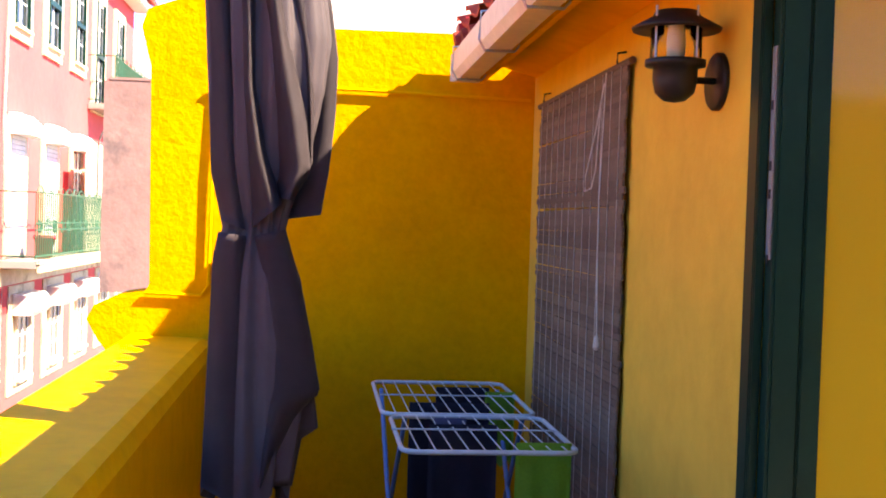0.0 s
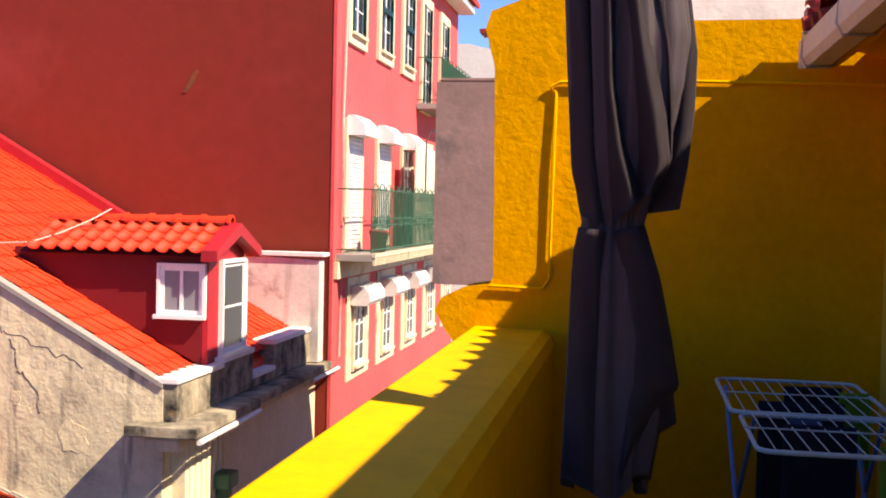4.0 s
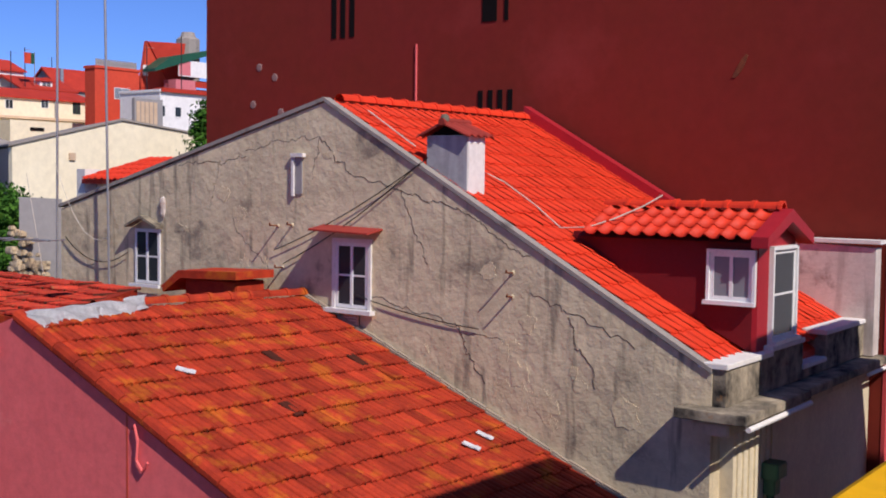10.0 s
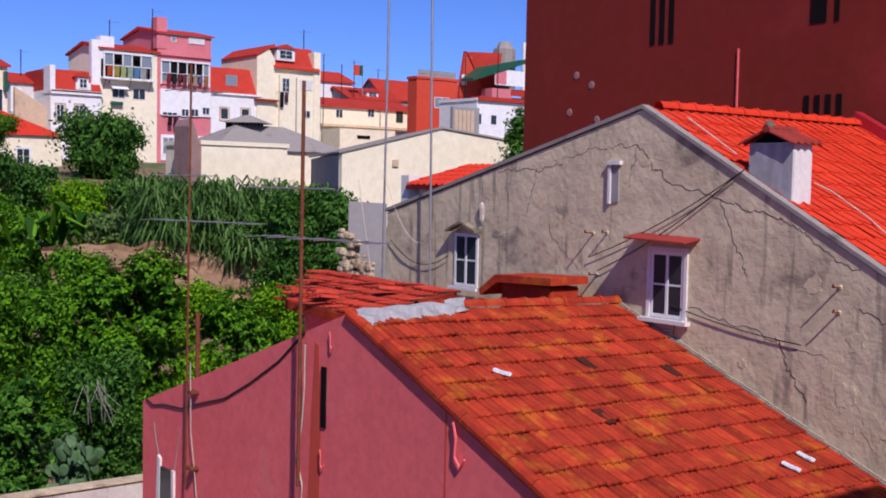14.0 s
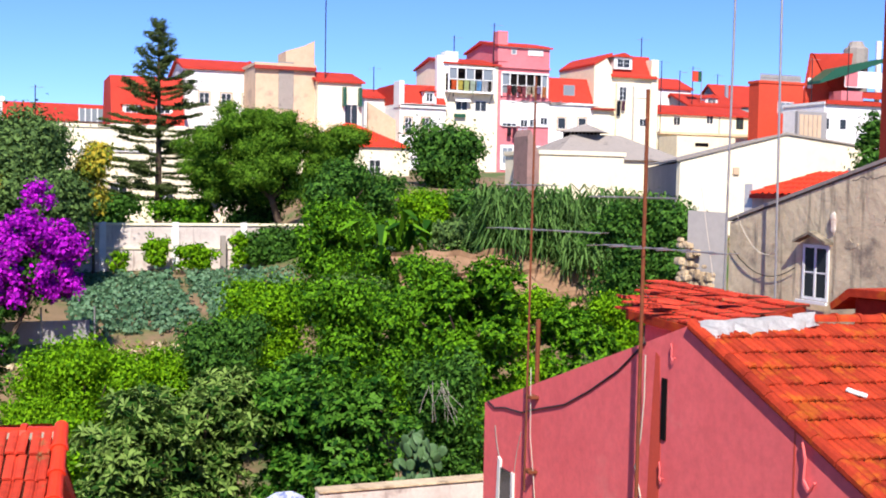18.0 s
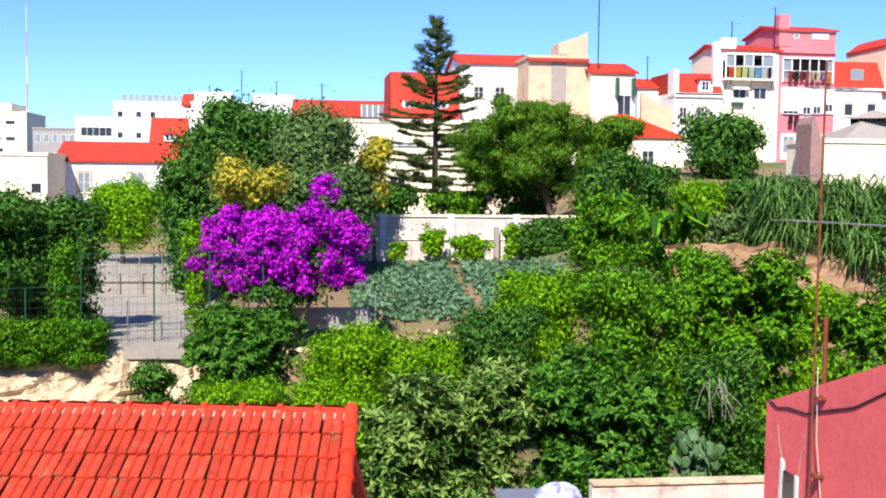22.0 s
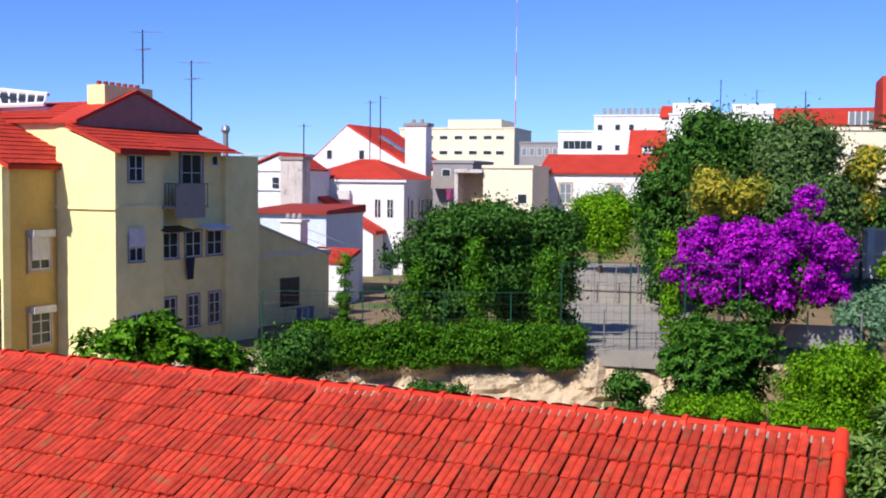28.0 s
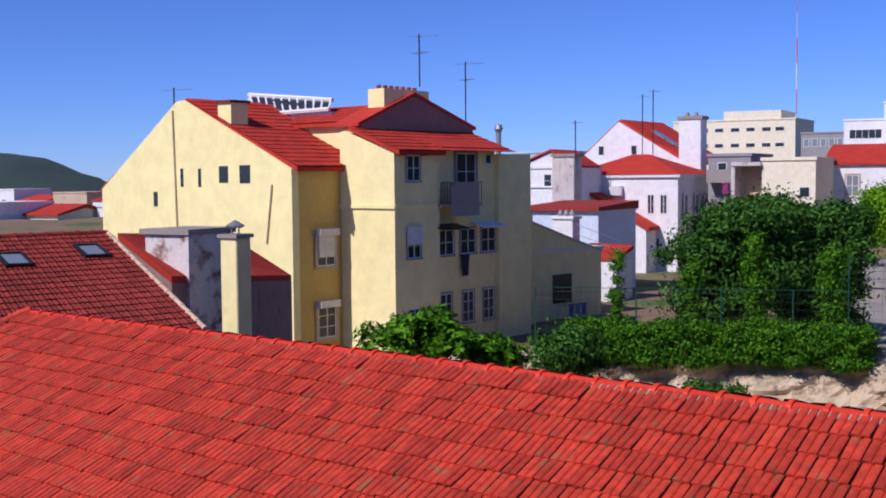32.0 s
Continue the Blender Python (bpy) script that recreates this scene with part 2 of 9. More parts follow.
FOIL = material("crumpled_silver_flashing", (0.88, 0.88, 0.88), (0.55, 0.55, 0.55), 0.35, 14, 0.5, 0.02, 22, metal=0.1)
FABRIC = material("grey_violet_parasol_cloth", (0.066, 0.050, 0.056), (0.052, 0.040, 0.046), 0.7, 1.5, 0.5, 0.0006, 400, spec=0.2)
BAMBOO = material("brown_reed_blind", (0.17, 0.115, 0.075), (0.11, 0.075, 0.05), 0.8, 6, 0.5, 0.001, 90, piece=0.25)
WARP = material("brown_warp_string", (0.46, 0.39, 0.32), None, 0.9, 20, 0.4)
CORD = material("pale_cord", (0.62, 0.56, 0.46), None, 0.9, 20, 0.4)
BLACK_LAMP = material("black_cast_metal", (0.018, 0.016, 0.015), None, 0.5, 10, 0.4, metal=0.2)
RACK_PAINT = material("pale_blue_rack_enamel", (0.46, 0.58, 0.58), (0.38, 0.50, 0.52), 0.35, 8, 0.4)
RACK_LEG = material("blue_rack_leg_enamel", (0.10, 0.24, 0.48), (0.08, 0.2, 0.42), 0.35, 8, 0.4)
CLOTH_GREEN = material("lime_green_towel", (0.20, 0.46, 0.05), (0.16, 0.38, 0.04), 0.95, 12, 0.5, 0.002, 200)
CLOTH_DARK = material("navy_laundry", (0.02, 0.022, 0.04), (0.03, 0.03, 0.05), 0.9, 6, 0.5)
CLOTH_BLUE = material("blue_grey_laundry", (0.10, 0.13, 0.24), (0.07, 0.09, 0.18), 0.9, 6, 0.5)
GUTTER = material("cream_gutter", (0.74, 0.64, 0.48), (0.64, 0.54, 0.40), 0.5, 3, 0.5)
SHUTTER = material("white_roller_shutter", (0.78, 0.76, 0.74), None, 0.5, 3, 0.4)
GLASS = glass_pane("window_glass")
GLASS_SKY = glass_pane("pale_window_glass", (0.20, 0.23, 0.25), 0.12, 0.5)
# near-black colour that stands in for the shade inside openings
VOID = material("unlit_opening_black", (0.012, 0.010, 0.010), None, 0.95, 4, 0.4, spec=0.05)
FLOOR_TILE = material("terracotta_floor", (0.40, 0.16, 0.09), (0.32, 0.12, 0.07), 0.7, 2, 0.5, 0.002, 30, piece=0.2)
TILE_EDGE = material("dark_tile_joint", (0.10, 0.022, 0.014), (0.045, 0.02, 0.014), 0.95, 4, 0.5, spec=0.05)
PEEL = material("peeling_plaster_over_brick", (0.74, 0.70, 0.64), (0.60, 0.55, 0.48), 0.9, 2, 0.5, 0.02, 8, spots=(0.20, 0.10, 0.07), spot_scale=1.3, spot_level=0.5)
PATCH_PALE = material("pale_patched_plaster", (0.74, 0.62, 0.40), (0.56, 0.46, 0.29), 0.92, 2.5, 0.5, 0.02, 6, spec=0.1)
PATCH_GREY = material("grey_patched_plaster", (0.40, 0.33, 0.25), (0.26, 0.21, 0.165), 0.92, 2.5, 0.5, 0.02, 6, spec=0.1)
CRACK = material("dark_plaster_crack", (0.10, 0.08, 0.065), (0.05, 0.042, 0.036), 0.95, 6, 0.5, spec=0.05)
SOOT_SHADE = material("soot_and_shade_whitewash", (0.42, 0.40, 0.41), (0.28, 0.26, 0.27), 0.9, 2.2, 0.5, 0.004, 12, streak=(0.52, 0.50, 0.50), spec=0.08)
STAINED = material("stained_whitewash", (0.70, 0.63, 0.57), (0.50, 0.43, 0.39), 0.9, 1.6, 0.5, 0.006, 9, spots=(0.26, 0.20, 0.18), spot_scale=1.3, spot_level=0.6, streak=(0.26, 0.21, 0.19), spec=0.1)
CREAM_WALL = material("cream_street_plaster", (0.78, 0.69, 0.48), (0.62, 0.53, 0.36), 0.9, 1.2, 0.5, 0.004, 9, spots=(0.40, 0.33, 0.25), spot_scale=1.0, spot_level=0.62, spec=0.1)
SOIL = material("dry_garden_soil", (0.27, 0.17, 0.10), (0.17, 0.13, 0.07), 0.95, 0.25, 0.5, 0.05, 3, spots=(0.07, 0.12, 0.03), spot_scale=0.2, spot_level=0.5)
ROCK = material("pale_limestone_bank", (0.66, 0.54, 0.36), (0.47, 0.35, 0.22), 0.95, 0.9, 0.5, 0.10, 3.5, spots=(0.26, 0.19, 0.12), spot_scale=1.6, spot_level=0.54)
CONCRETE = material("grey_concrete", (0.35, 0.32, 0.275), (0.25, 0.23, 0.20), 0.9, 0.4, 0.5, 0.004, 9, spots=(0.22, 0.20, 0.18), spot_scale=0.3, spot_level=0.6)
ASPHALT = material("street_cobble_grey", (0.10, 0.095, 0.09), (0.07, 0.068, 0.065), 0.9, 2, 0.5, 0.006, 20)
BARK = material("tree_bark", (0.13, 0.09, 0.06), (0.08, 0.055, 0.04), 0.95, 5, 0.5, 0.02, 12)
L_LIME = leafy("bright_green_leaves", (0.19, 0.40, 0.006), (0.05, 0.155, 0.003), 0.6, 0.24)
L_MID = leafy("mid_green_leaves", (0.12, 0.30, 0.009), (0.016, 0.070, 0.004), 0.6, 0.2)
L_DARK = leafy("dark_green_leaves", (0.075, 0.19, 0.024), (0.014, 0.055, 0.008), 0.6, 0.18)
L_BLUE = leafy("grey_green_leaves", (0.135, 0.23, 0.06), (0.05, 0.10, 0.03), 0.6, 0.22)
L_LOQUAT = leafy("olive_green_leaves", (0.20, 0.31, 0.07), (0.020, 0.070, 0.008), 0.5, 0.18)
L_PINE = leafy("pine_needles", (0.13, 0.27, 0.018), (0.026, 0.085, 0.006), 0.7, 0.15)
L_ARAU = leafy("araucaria_needles", (0.09, 0.125, 0.035), (0.03, 0.05, 0.014), 0.7, 0.12)
L_GOLD = leafy("golden_blossom", (0.56, 0.43, 0.045), (0.20, 0.27, 0.03))
L_MAGENTA = leafy("magenta_bracts", (0.62, 0.018, 0.66), (0.20, 0.004, 0.27), 0.6, 0.24)
L_CABBAGE = leafy("blue_green_cabbage_leaves", (0.17, 0.30, 0.17), (0.07, 0.16, 0.08))
L_CANE = leafy("cane_leaves", (0.13, 0.25, 0.06), (0.04, 0.10, 0.02))
L_IVY = leafy("ivy_leaves", (0.095, 0.25, 0.010), (0.026, 0.10, 0.005), 0.6, 0.2)
L_FIG = leafy("deep_green_broad_leaves", (0.088, 0.225, 0.022), (0.010, 0.055, 0.005), 0.5, 0.2)
L_DRY = leafy("dry_grass_blades", (0.36, 0.28, 0.1), (0.17, 0.2, 0.04))


# ---- mesh helpers ----
def mesh_of(bm, mat, name="mesh", smooth=False):
    me = bpy.data.meshes.new(name)
    bm.normal_update()
    bm.to_mesh(me)
    bm.free()
    me.materials.append(mat)
    if smooth:
        me.polygons.foreach_set("use_smooth", [True] * len(me.polygons))
    return me


def part(name, bm, mat, parent, label="", smooth=False):
    """One mesh object under a thing or under a part."""
    ob = new(name, bm if isinstance(bm, bpy.types.Mesh) else mesh_of(bm, mat, name, smooth))
    ob.parent = parent
    return tagged(ob, label)


def thing(name, label, category, group="", kind="", at=(0, 0, 0), turn=0.0):
    ob = new(name)
    ob.empty_display_size = 0.2
    ob.matrix_world = pose(*at, 0, 0, turn)
    return tagged(ob, label, category, group, kind)


def box(bm, a, b, bevel=0.0):
    """A box between two corners, with bevelled edges if asked."""
    (x0, y0, z0), (x1, y1, z1) = a, b
    m = Matrix.LocRotScale(((x0 + x1) / 2, (y0 + y1) / 2, (z0 + z1) / 2), None, (abs(x1 - x0), abs(y1 - y0), abs(z1 - z0)))
    r = bmesh.ops.create_cube(bm, size=1, matrix=m)
    if bevel:
        es = list({e for v in r["verts"] for e in v.link_edges})
        bmesh.ops.bevel(bm, geom=es, offset=bevel, segments=2, affect='EDGES')
    return bm


def boxes(*pairs, bevel=0.0):
    bm = bmesh.new()
    for a, b in pairs:
        box(bm, a, b, bevel)
    return bm


def prism(points, depth):
    """A flat outline pushed along a vector."""
    bm = bmesh.new()
    v = [bm.verts.new(p) for p in points]
    f = bm.faces.new(v)
    r = bmesh.ops.extrude_face_region(bm, geom=[f])
    bmesh.ops.translate(bm, verts=[g for g in r["geom"] if isinstance(g, bmesh.types.BMVert)], vec=depth)
    bmesh.ops.recalc_face_normals(bm, faces=bm.faces)
    return bm


def rod(bm, p, q, r, seg=8, r2=None):
    p, q = Vector(p), Vector(q)
    d = q - p
    m = Matrix.Translation((p + q) / 2) @ d.to_track_quat('Z', 'Y').to_matrix().to_4x4()
    bmesh.ops.create_cone(bm, cap_ends=True, segments=seg, radius1=r, radius2=r if r2 is None else r2, depth=d.length, matrix=m)
    return bm


def rods(*lines, r=0.01, seg=8):
    bm = bmesh.new()
    for p, q in lines:
        rod(bm, p, q, r, seg)
    return bm


def tube(points, r, seg=6):
    """A bent rod along points."""
    bm = bmesh.new()
    rings = []
    pts = [Vector(p) for p in points]
    for i, p in enumerate(pts):
        d = (pts[min(i + 1, len(pts) - 1)] - pts[max(i - 1, 0)]).normalized()
        q = d.to_track_quat('Z', 'Y')
        rings.append([bm.verts.new(p + q @ Vector((r * math.cos(a), r * math.sin(a), 0))) for a in (2 * math.pi * k / seg for k in range(seg))])
    for a, b in zip(rings, rings[1:]):
        for k in range(seg):
            bm.faces.new((a[k], a[(k + 1) % seg], b[(k + 1) % seg], b[k]))
    bm.faces.new(rings[0][::-1])
    bm.faces.new(rings[-1])
    return bm


def lathe(profile, seg=24, centre=(0, 0, 0)):
    bm = bmesh.new()
    rings = []
    for r, z in profile:
        rings.append([bm.verts.new((centre[0] + max(r, 1e-4) * math.cos(2 * math.pi * k / seg), centre[1] + max(r, 1e-4) * math.sin(2 * math.pi * k / seg), centre[2] + z)) for k in range(seg)])
    for a, b in zip(rings, rings[1:]):
        for k in range(seg):
            bm.faces.new((a[k], a[(k + 1) % seg], b[(k + 1) % seg], b[k]))
    bm.faces.new(rings[0][::-1])
    bm.faces.new(rings[-1])
    return bm


def sag(p, q, drop, n=14):
    p, q = Vector(p), Vector(q)
    return [p.lerp(q, k / n) - Vector((0, 0, drop * 4 * (k / n) * (1 - k / n))) for k in range(n + 1)]


def joined(name, verts, faces, mat, parent=None, label="", category="", kind="", smooth=False):
    me = bpy.data.meshes.new(name)
    me.from_pydata(verts, [], faces)
    me.materials.append(mat)
    if smooth:
        me.polygons.foreach_set("use_smooth", [True] * len(me.polygons))
    ob = new(name, me)
    ob.parent = parent
    return tagged(ob, label, category, "", kind)


def raw_quads(name, v, mat):
    """A mesh of separate quads out of an array of shape (n, 4, 3)."""
    n = len(v)
    me = bpy.data.meshes.new(name)
    me.vertices.add(n * 4)
    me.vertices.foreach_set("co", v.reshape(-1).astype(np.float32))
    me.loops.add(n * 4)
    me.loops.foreach_set("vertex_index", np.arange(n * 4, dtype=np.int32))
    me.polygons.add(n)
    me.polygons.foreach_set("loop_start", np.arange(0, n * 4, 4, dtype=np.int32))
    me.polygons.foreach_set("loop_total", np.full(n, 4, dtype=np.int32))
    me.update(calc_edges=True)
    me.materials.append(mat)
    return me


# ---- pieces shared by the houses ----
def tile_data(name, w, l, mat, style="rib"):
    """One roof tile: x across, y down the slope, z out; its lower end rides on the next row."""
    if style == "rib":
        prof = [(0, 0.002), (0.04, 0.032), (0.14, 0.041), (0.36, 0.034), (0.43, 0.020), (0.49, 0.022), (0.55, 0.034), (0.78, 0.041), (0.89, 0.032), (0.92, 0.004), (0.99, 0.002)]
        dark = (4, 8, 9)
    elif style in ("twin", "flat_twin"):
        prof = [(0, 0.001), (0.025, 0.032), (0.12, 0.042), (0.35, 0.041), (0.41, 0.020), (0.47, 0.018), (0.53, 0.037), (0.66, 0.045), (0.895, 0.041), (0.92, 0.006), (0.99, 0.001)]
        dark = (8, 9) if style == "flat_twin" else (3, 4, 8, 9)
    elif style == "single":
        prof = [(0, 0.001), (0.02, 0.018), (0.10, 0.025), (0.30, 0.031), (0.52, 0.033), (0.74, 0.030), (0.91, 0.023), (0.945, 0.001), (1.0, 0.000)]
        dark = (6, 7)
    else:
        prof = [(0, 0.045), (0.12, 0.062), (0.24, 0.055), (0.40, 0.018), (0.60, 0.002), (0.80, 0.004), (1.02, 0.024)]
        dark = ()
    if style == "low":
        prof = [(x, z * 0.55) for x, z in prof]
    v, f = [], []
    n = len(prof)
    rise = {"wave": 0.016, "low": 0.020, "single": 0.034}.get(style, 0.032)
    for y, lift in ((0, 0.0), (l * 1.06, rise), (l * 1.06, -0.004)):
        v += [(x * w, y, z + lift if lift >= 0 else z + 0.004) for x, z in prof]
    for r in (0, 1):
        f += [(r * n + k, r * n + n + k, r * n + n + k + 1, r * n + k + 1) for k in range(n - 1)]
    me = bpy.data.meshes.new(name)
    me.from_pydata(v, [], f)
    me.materials.append(mat)
    me.materials.append(TILE_EDGE)
    # the second slot gives the listed groove and flank faces a darker tone
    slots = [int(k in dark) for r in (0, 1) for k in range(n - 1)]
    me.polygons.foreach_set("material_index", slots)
    me.polygons.foreach_set("use_smooth", [k < n - 1 and style != "flat_twin" for k in range(2 * n - 2)])
    return me, np.array(v), f, slots


def tiled(parent, origin, along, down, nu, nv, w, l, mat, keep=lambda i, j: True, near=None, style="rib", jitter=0.004, skew=0.0, name="tile"):
    """Rows of tiles on a slope. near(i, j) picks those that are parts of their own; the rest is joined."""
    o, a, d = Vector(origin), Vector(along).normalized(), Vector(down).normalized()
    nrm = a.cross(d)
    if nrm.z < 0:
        nrm = -nrm
    base = Matrix((a, d, nrm)).transposed()
    me, tv, tf, ts = tile_data(name, w, l, mat, style)
    rng = random.Random(nu * 31 + nv)
    av, af = [], []
    b3 = np.array(base)
    for j in range(nv):
        for i in range(nu):
            if not keep(i, j):
                continue
            tilt = Euler((rng.gauss(0, jitter * 2), rng.gauss(0, jitter * 2), rng.gauss(0, jitter * 1.8))).to_matrix()
            p = o + a * (i * w + skew * j) + d * (j * l + rng.gauss(0, jitter)) + nrm * rng.uniform(0, jitter)
            if near and near(i, j):
                ob = new(name, me)
                ob.parent = parent
                ob.matrix_world = Matrix.Translation(p) @ (base @ tilt).to_4x4()
            else:
                s = sum(map(len, av))
                av.append(tv @ (b3 @ np.array(tilt)).T + np.array(p))
                af += [tuple(q + s for q in face) for face in tf] if s == 0 else [tuple(q + len(tv) * (len(av) - 1) for q in face) for face in tf]
    if av:
        rest = joined(name + "s_beyond", np.concatenate(av).tolist(), af, mat, parent, "", "", "stuff")
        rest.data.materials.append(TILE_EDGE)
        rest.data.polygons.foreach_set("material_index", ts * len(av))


def ridge_caps(parent, p, q, mat, step=0.42, r=0.11, name="ridge_tile"):
    """Half-round caps along a ridge or a verge, each overlapping the next."""
    p, q = Vector(p), Vector(q)
    n = max(1, round((q - p).length / step))
    d = (q - p) / n
    bm = bmesh.new()
    seg = 7
    for k in range(seg + 1):
        a = math.pi * k / seg
        for t, rr in ((0, r * 0.86), (0.90, r * 0.94), (0.905, r * 1.10), (1.05, r * 1.10), (1.05, r * 0.80)):
            bm.verts.new((rr * math.cos(a), t * d.length, rr * math.sin(a)))
    bm.verts.ensure_lookup_table()
    for k in range(seg):
        for c in range(4):
            bm.faces.new((bm.verts[k * 5 + c], bm.verts[k * 5 + c + 1], bm.verts[k * 5 + 5 + c + 1], bm.verts[k * 5 + 5 + c]))
    me = mesh_of(bm, mat, name)
    y = d.normalized()
    x = y.cross(Vector((0, 0, 1))).normalized()
    rot = Matrix((x, y, x.cross(y))).transposed().to_4x4()
    for k in range(n):
        ob = new(name, me)
        ob.parent = parent
        ob.matrix_world = Matrix.Translation(p + d * k - Vector((0, 0, r * 0.25))) @ rot


def window(parent, centre, w, h, normal_turn, mat=None, glass=None, cols=2, rows_=2, trim=None, trim_w=0.12, depth=0.10, sill=True, bar=0.024, name="window", proud=0.02):
    """A casement: frame bars, one pane a field, a stone surround and sill. Faces -y before it is turned about z by normal_turn."""
    mat, glass = mat or FRAME_WHITE, glass or GLASS
    win = new(name)
    win.empty_display_size = 0.1
    win.parent = parent
    win.matrix_world = pose(*centre, 0, 0, normal_turn)
    fr = bmesh.new()
    f = 0.055
    box(fr, (-w / 2, -proud, -h / 2), (-w / 2 + f, depth * 0.5, h / 2))
    box(fr, (w / 2 - f, -proud, -h / 2), (w / 2, depth * 0.5, h / 2))
    box(fr, (-w / 2 + f, -proud + 0.002, -h / 2), (w / 2 - f, depth * 0.5, -h / 2 + f))
    box(fr, (-w / 2 + f, -proud + 0.002, h / 2 - f), (w / 2 - f, depth * 0.5, h / 2))
    for c in range(1, cols):
        x = -w / 2 + w * c / cols
        box(fr, (x - bar, -proud - 0.004, -h / 2 + f), (x + bar, depth * 0.4, h / 2 - f))
    for r in range(1, rows_):
        z = -h / 2 + h * r / rows_
        box(fr, (-w / 2 + f, -proud + 0.004, z - bar * 0.6), (w / 2 - f, depth * 0.4, z + bar * 0.6))
    ob = part("frame", fr, mat, win)
    for c in range(cols):
        x0, x1 = -w / 2 + w * c / cols + 0.03, -w / 2 + w * (c + 1) / cols - 0.03
        part("pane", boxes(((x0, -proud + 0.010, -h / 2 + 0.03), (x1, -proud + 0.016, h / 2 - 0.03))), glass, win)
    if trim:
        t = trim_w
        part("surround", boxes(((-w / 2 - t, -proud - 0.03, -h / 2 - t), (-w / 2, 0.05, h / 2 + t)), ((w / 2, -proud - 0.03, -h / 2 - t), (w / 2 + t, 0.05, h / 2 + t)),
                               ((-w / 2, -proud - 0.028, h / 2), (w / 2, 0.05, h / 2 + t)), ((-w / 2, -proud - 0.028, -h / 2 - t), (w / 2, 0.05, -h / 2))), trim, win)
    if sill:
        part("sill", boxes(((-w / 2 - 0.06, -proud - 0.09, -h / 2 - 0.055), (w / 2 + 0.06, -proud - 0.033, -h / 2 - 0.004))), trim or mat, win)
    return win


# ---- ground: one sheet, street, garden slope and hill ----
def smooth(a, b, v):
    t = min(1.0, max(0.0, (v - a) / (b - a)))
    return t * t * (3 - 2 * t)


def ground_z(x, y):
    d = math.hypot(x, y) if x < 0 else 0.0
    stops = ((0, -6.4), (22, -7.4), (34, -7.7), (47.6, -8.4), (49.6, -6.2), (52, -6.2), (60, -4.9), (72, -3.7), (100, -1.5), (150, -2.0), (300, -14.0), (5000, -40.0))
    z = stops[-1][1]
    for (a, za), (b, zb) in zip(stops, stops[1:]):
        if d <= b:
            z = za + (zb - za) * (d - a) / (b - a)
            break
    far = 84 + 24 * smooth(-18, -22, y)
    c = smooth(46, 50, d) * (1 - smooth(far, far + 4, d)) * smooth(-46, -41, y) * (1 - smooth(-4.5, -2.5, y))
    z = z * (1 - c) - 6.3 * c
    z += 4.6 * smooth(15, 24, y) * smooth(30, 44, d) * (1 - smooth(160, 260, d))
    return z


gv, gf = [], []
gx = [1500, 300, 60, 12, 0, -2] + [-2 - 2 * k for k in range(1, 62)] + [-150, -190, -260, -420, -900, -2500]
gy = [-2500, -900, -420, -260, -180, -140] + [-110 + 4 * k for k in range(0, 56)] + [130, 170, 240, 420, 900, 2500]
for x in gx:
    for y in gy:
        gv.append((x, y, ground_z(x, y) + (0.18 * noise.noise((x * 0.31, y * 0.31, 0.0)) if -125 < x < -20 else 0.0)))
ny = len(gy)
for i in range(len(gx) - 1):
    for j in range(ny - 1):
        gf.append((i * ny + j, i * ny + j + 1, (i + 1) * ny + j + 1, (i + 1) * ny + j))
joined("ground", gv, gf, SOIL, None, "dry brown garden soil with weeds, sloping up to the hill", "ground", "structure", True)
tagged(new("road", mesh_of(boxes(((-5.3, -40, -6.7), (-1.6, 60, -6.2))), ASPHALT, "road")), "narrow grey paved street between the houses", "road", "", "structure")


# ---- terrace ----
FLOOR = tagged(new("floor", mesh_of(boxes(((-0.9, -3.2, -0.25), (0.9, 5.25, 0.0))), FLOOR_TILE, "floor")), "terracotta terrace floor", "floor", "", "structure")
tagged(new("wall_below_terrace", mesh_of(boxes(((-0.9, -3.2, -6.5), (5.0, 9.0, -0.252))), WHITE, "wall")), "plastered lower storeys under the terrace", "wall", "", "structure")
pp = [(-0.90, 0), (-0.50, 0), (-0.50, 1.0), (-0.515, 1.045), (-0.55, 1.068), (-0.86, 1.075), (-0.89, 1.055), (-0.90, 1.02)]
par = prism([(x, -3.2, z - (0.252 if z == 0 else 0)) for x, z in pp], Vector((0, 8.15, 0)))
PARAPET = tagged(new("parapet", mesh_of(par, YELLOW_TOP, "parapet")), "thick yellow painted parapet wall along the street", "parapet wall", "", "structure")
# end wall with its high pier, low shoulder and top
ew = [(-1.02, -0.25), (0.90, -0.25), (0.90, 2.46), (-0.15, 2.45), (-0.18, 2.60), (-0.30, 2.66), (-0.55, 2.60), (-0.82, 2.50), (-0.845, 2.42), (-0.80, 2.25), (-0.785, 1.30),
      (-0.80, 1.27), (-0.92, 1.25), (-1.02, 1.20), (-1.05, 1.14), (-1.0, 1.05), (-0.96, 1.0)]
WALL_END = tagged(new("wall_end", mesh_of(prism([(x, 4.95, z) for x, z in ew], Vector((0, 0.30, 0))), YELLOW_ROUGH, "wall_end")), "tall yellow rough-rendered wall closing the terrace", "wall", "", "structure")
part("conduit", tube([(-0.52, 4.94, 2.13), (-0.545, 4.935, 2.16), (-0.50, 4.935, 2.18), (0.1, 4.935, 2.185), (0.88, 4.935, 2.17)], 0.008), YELLOW, WALL_END, "thin painted cable along the wall")
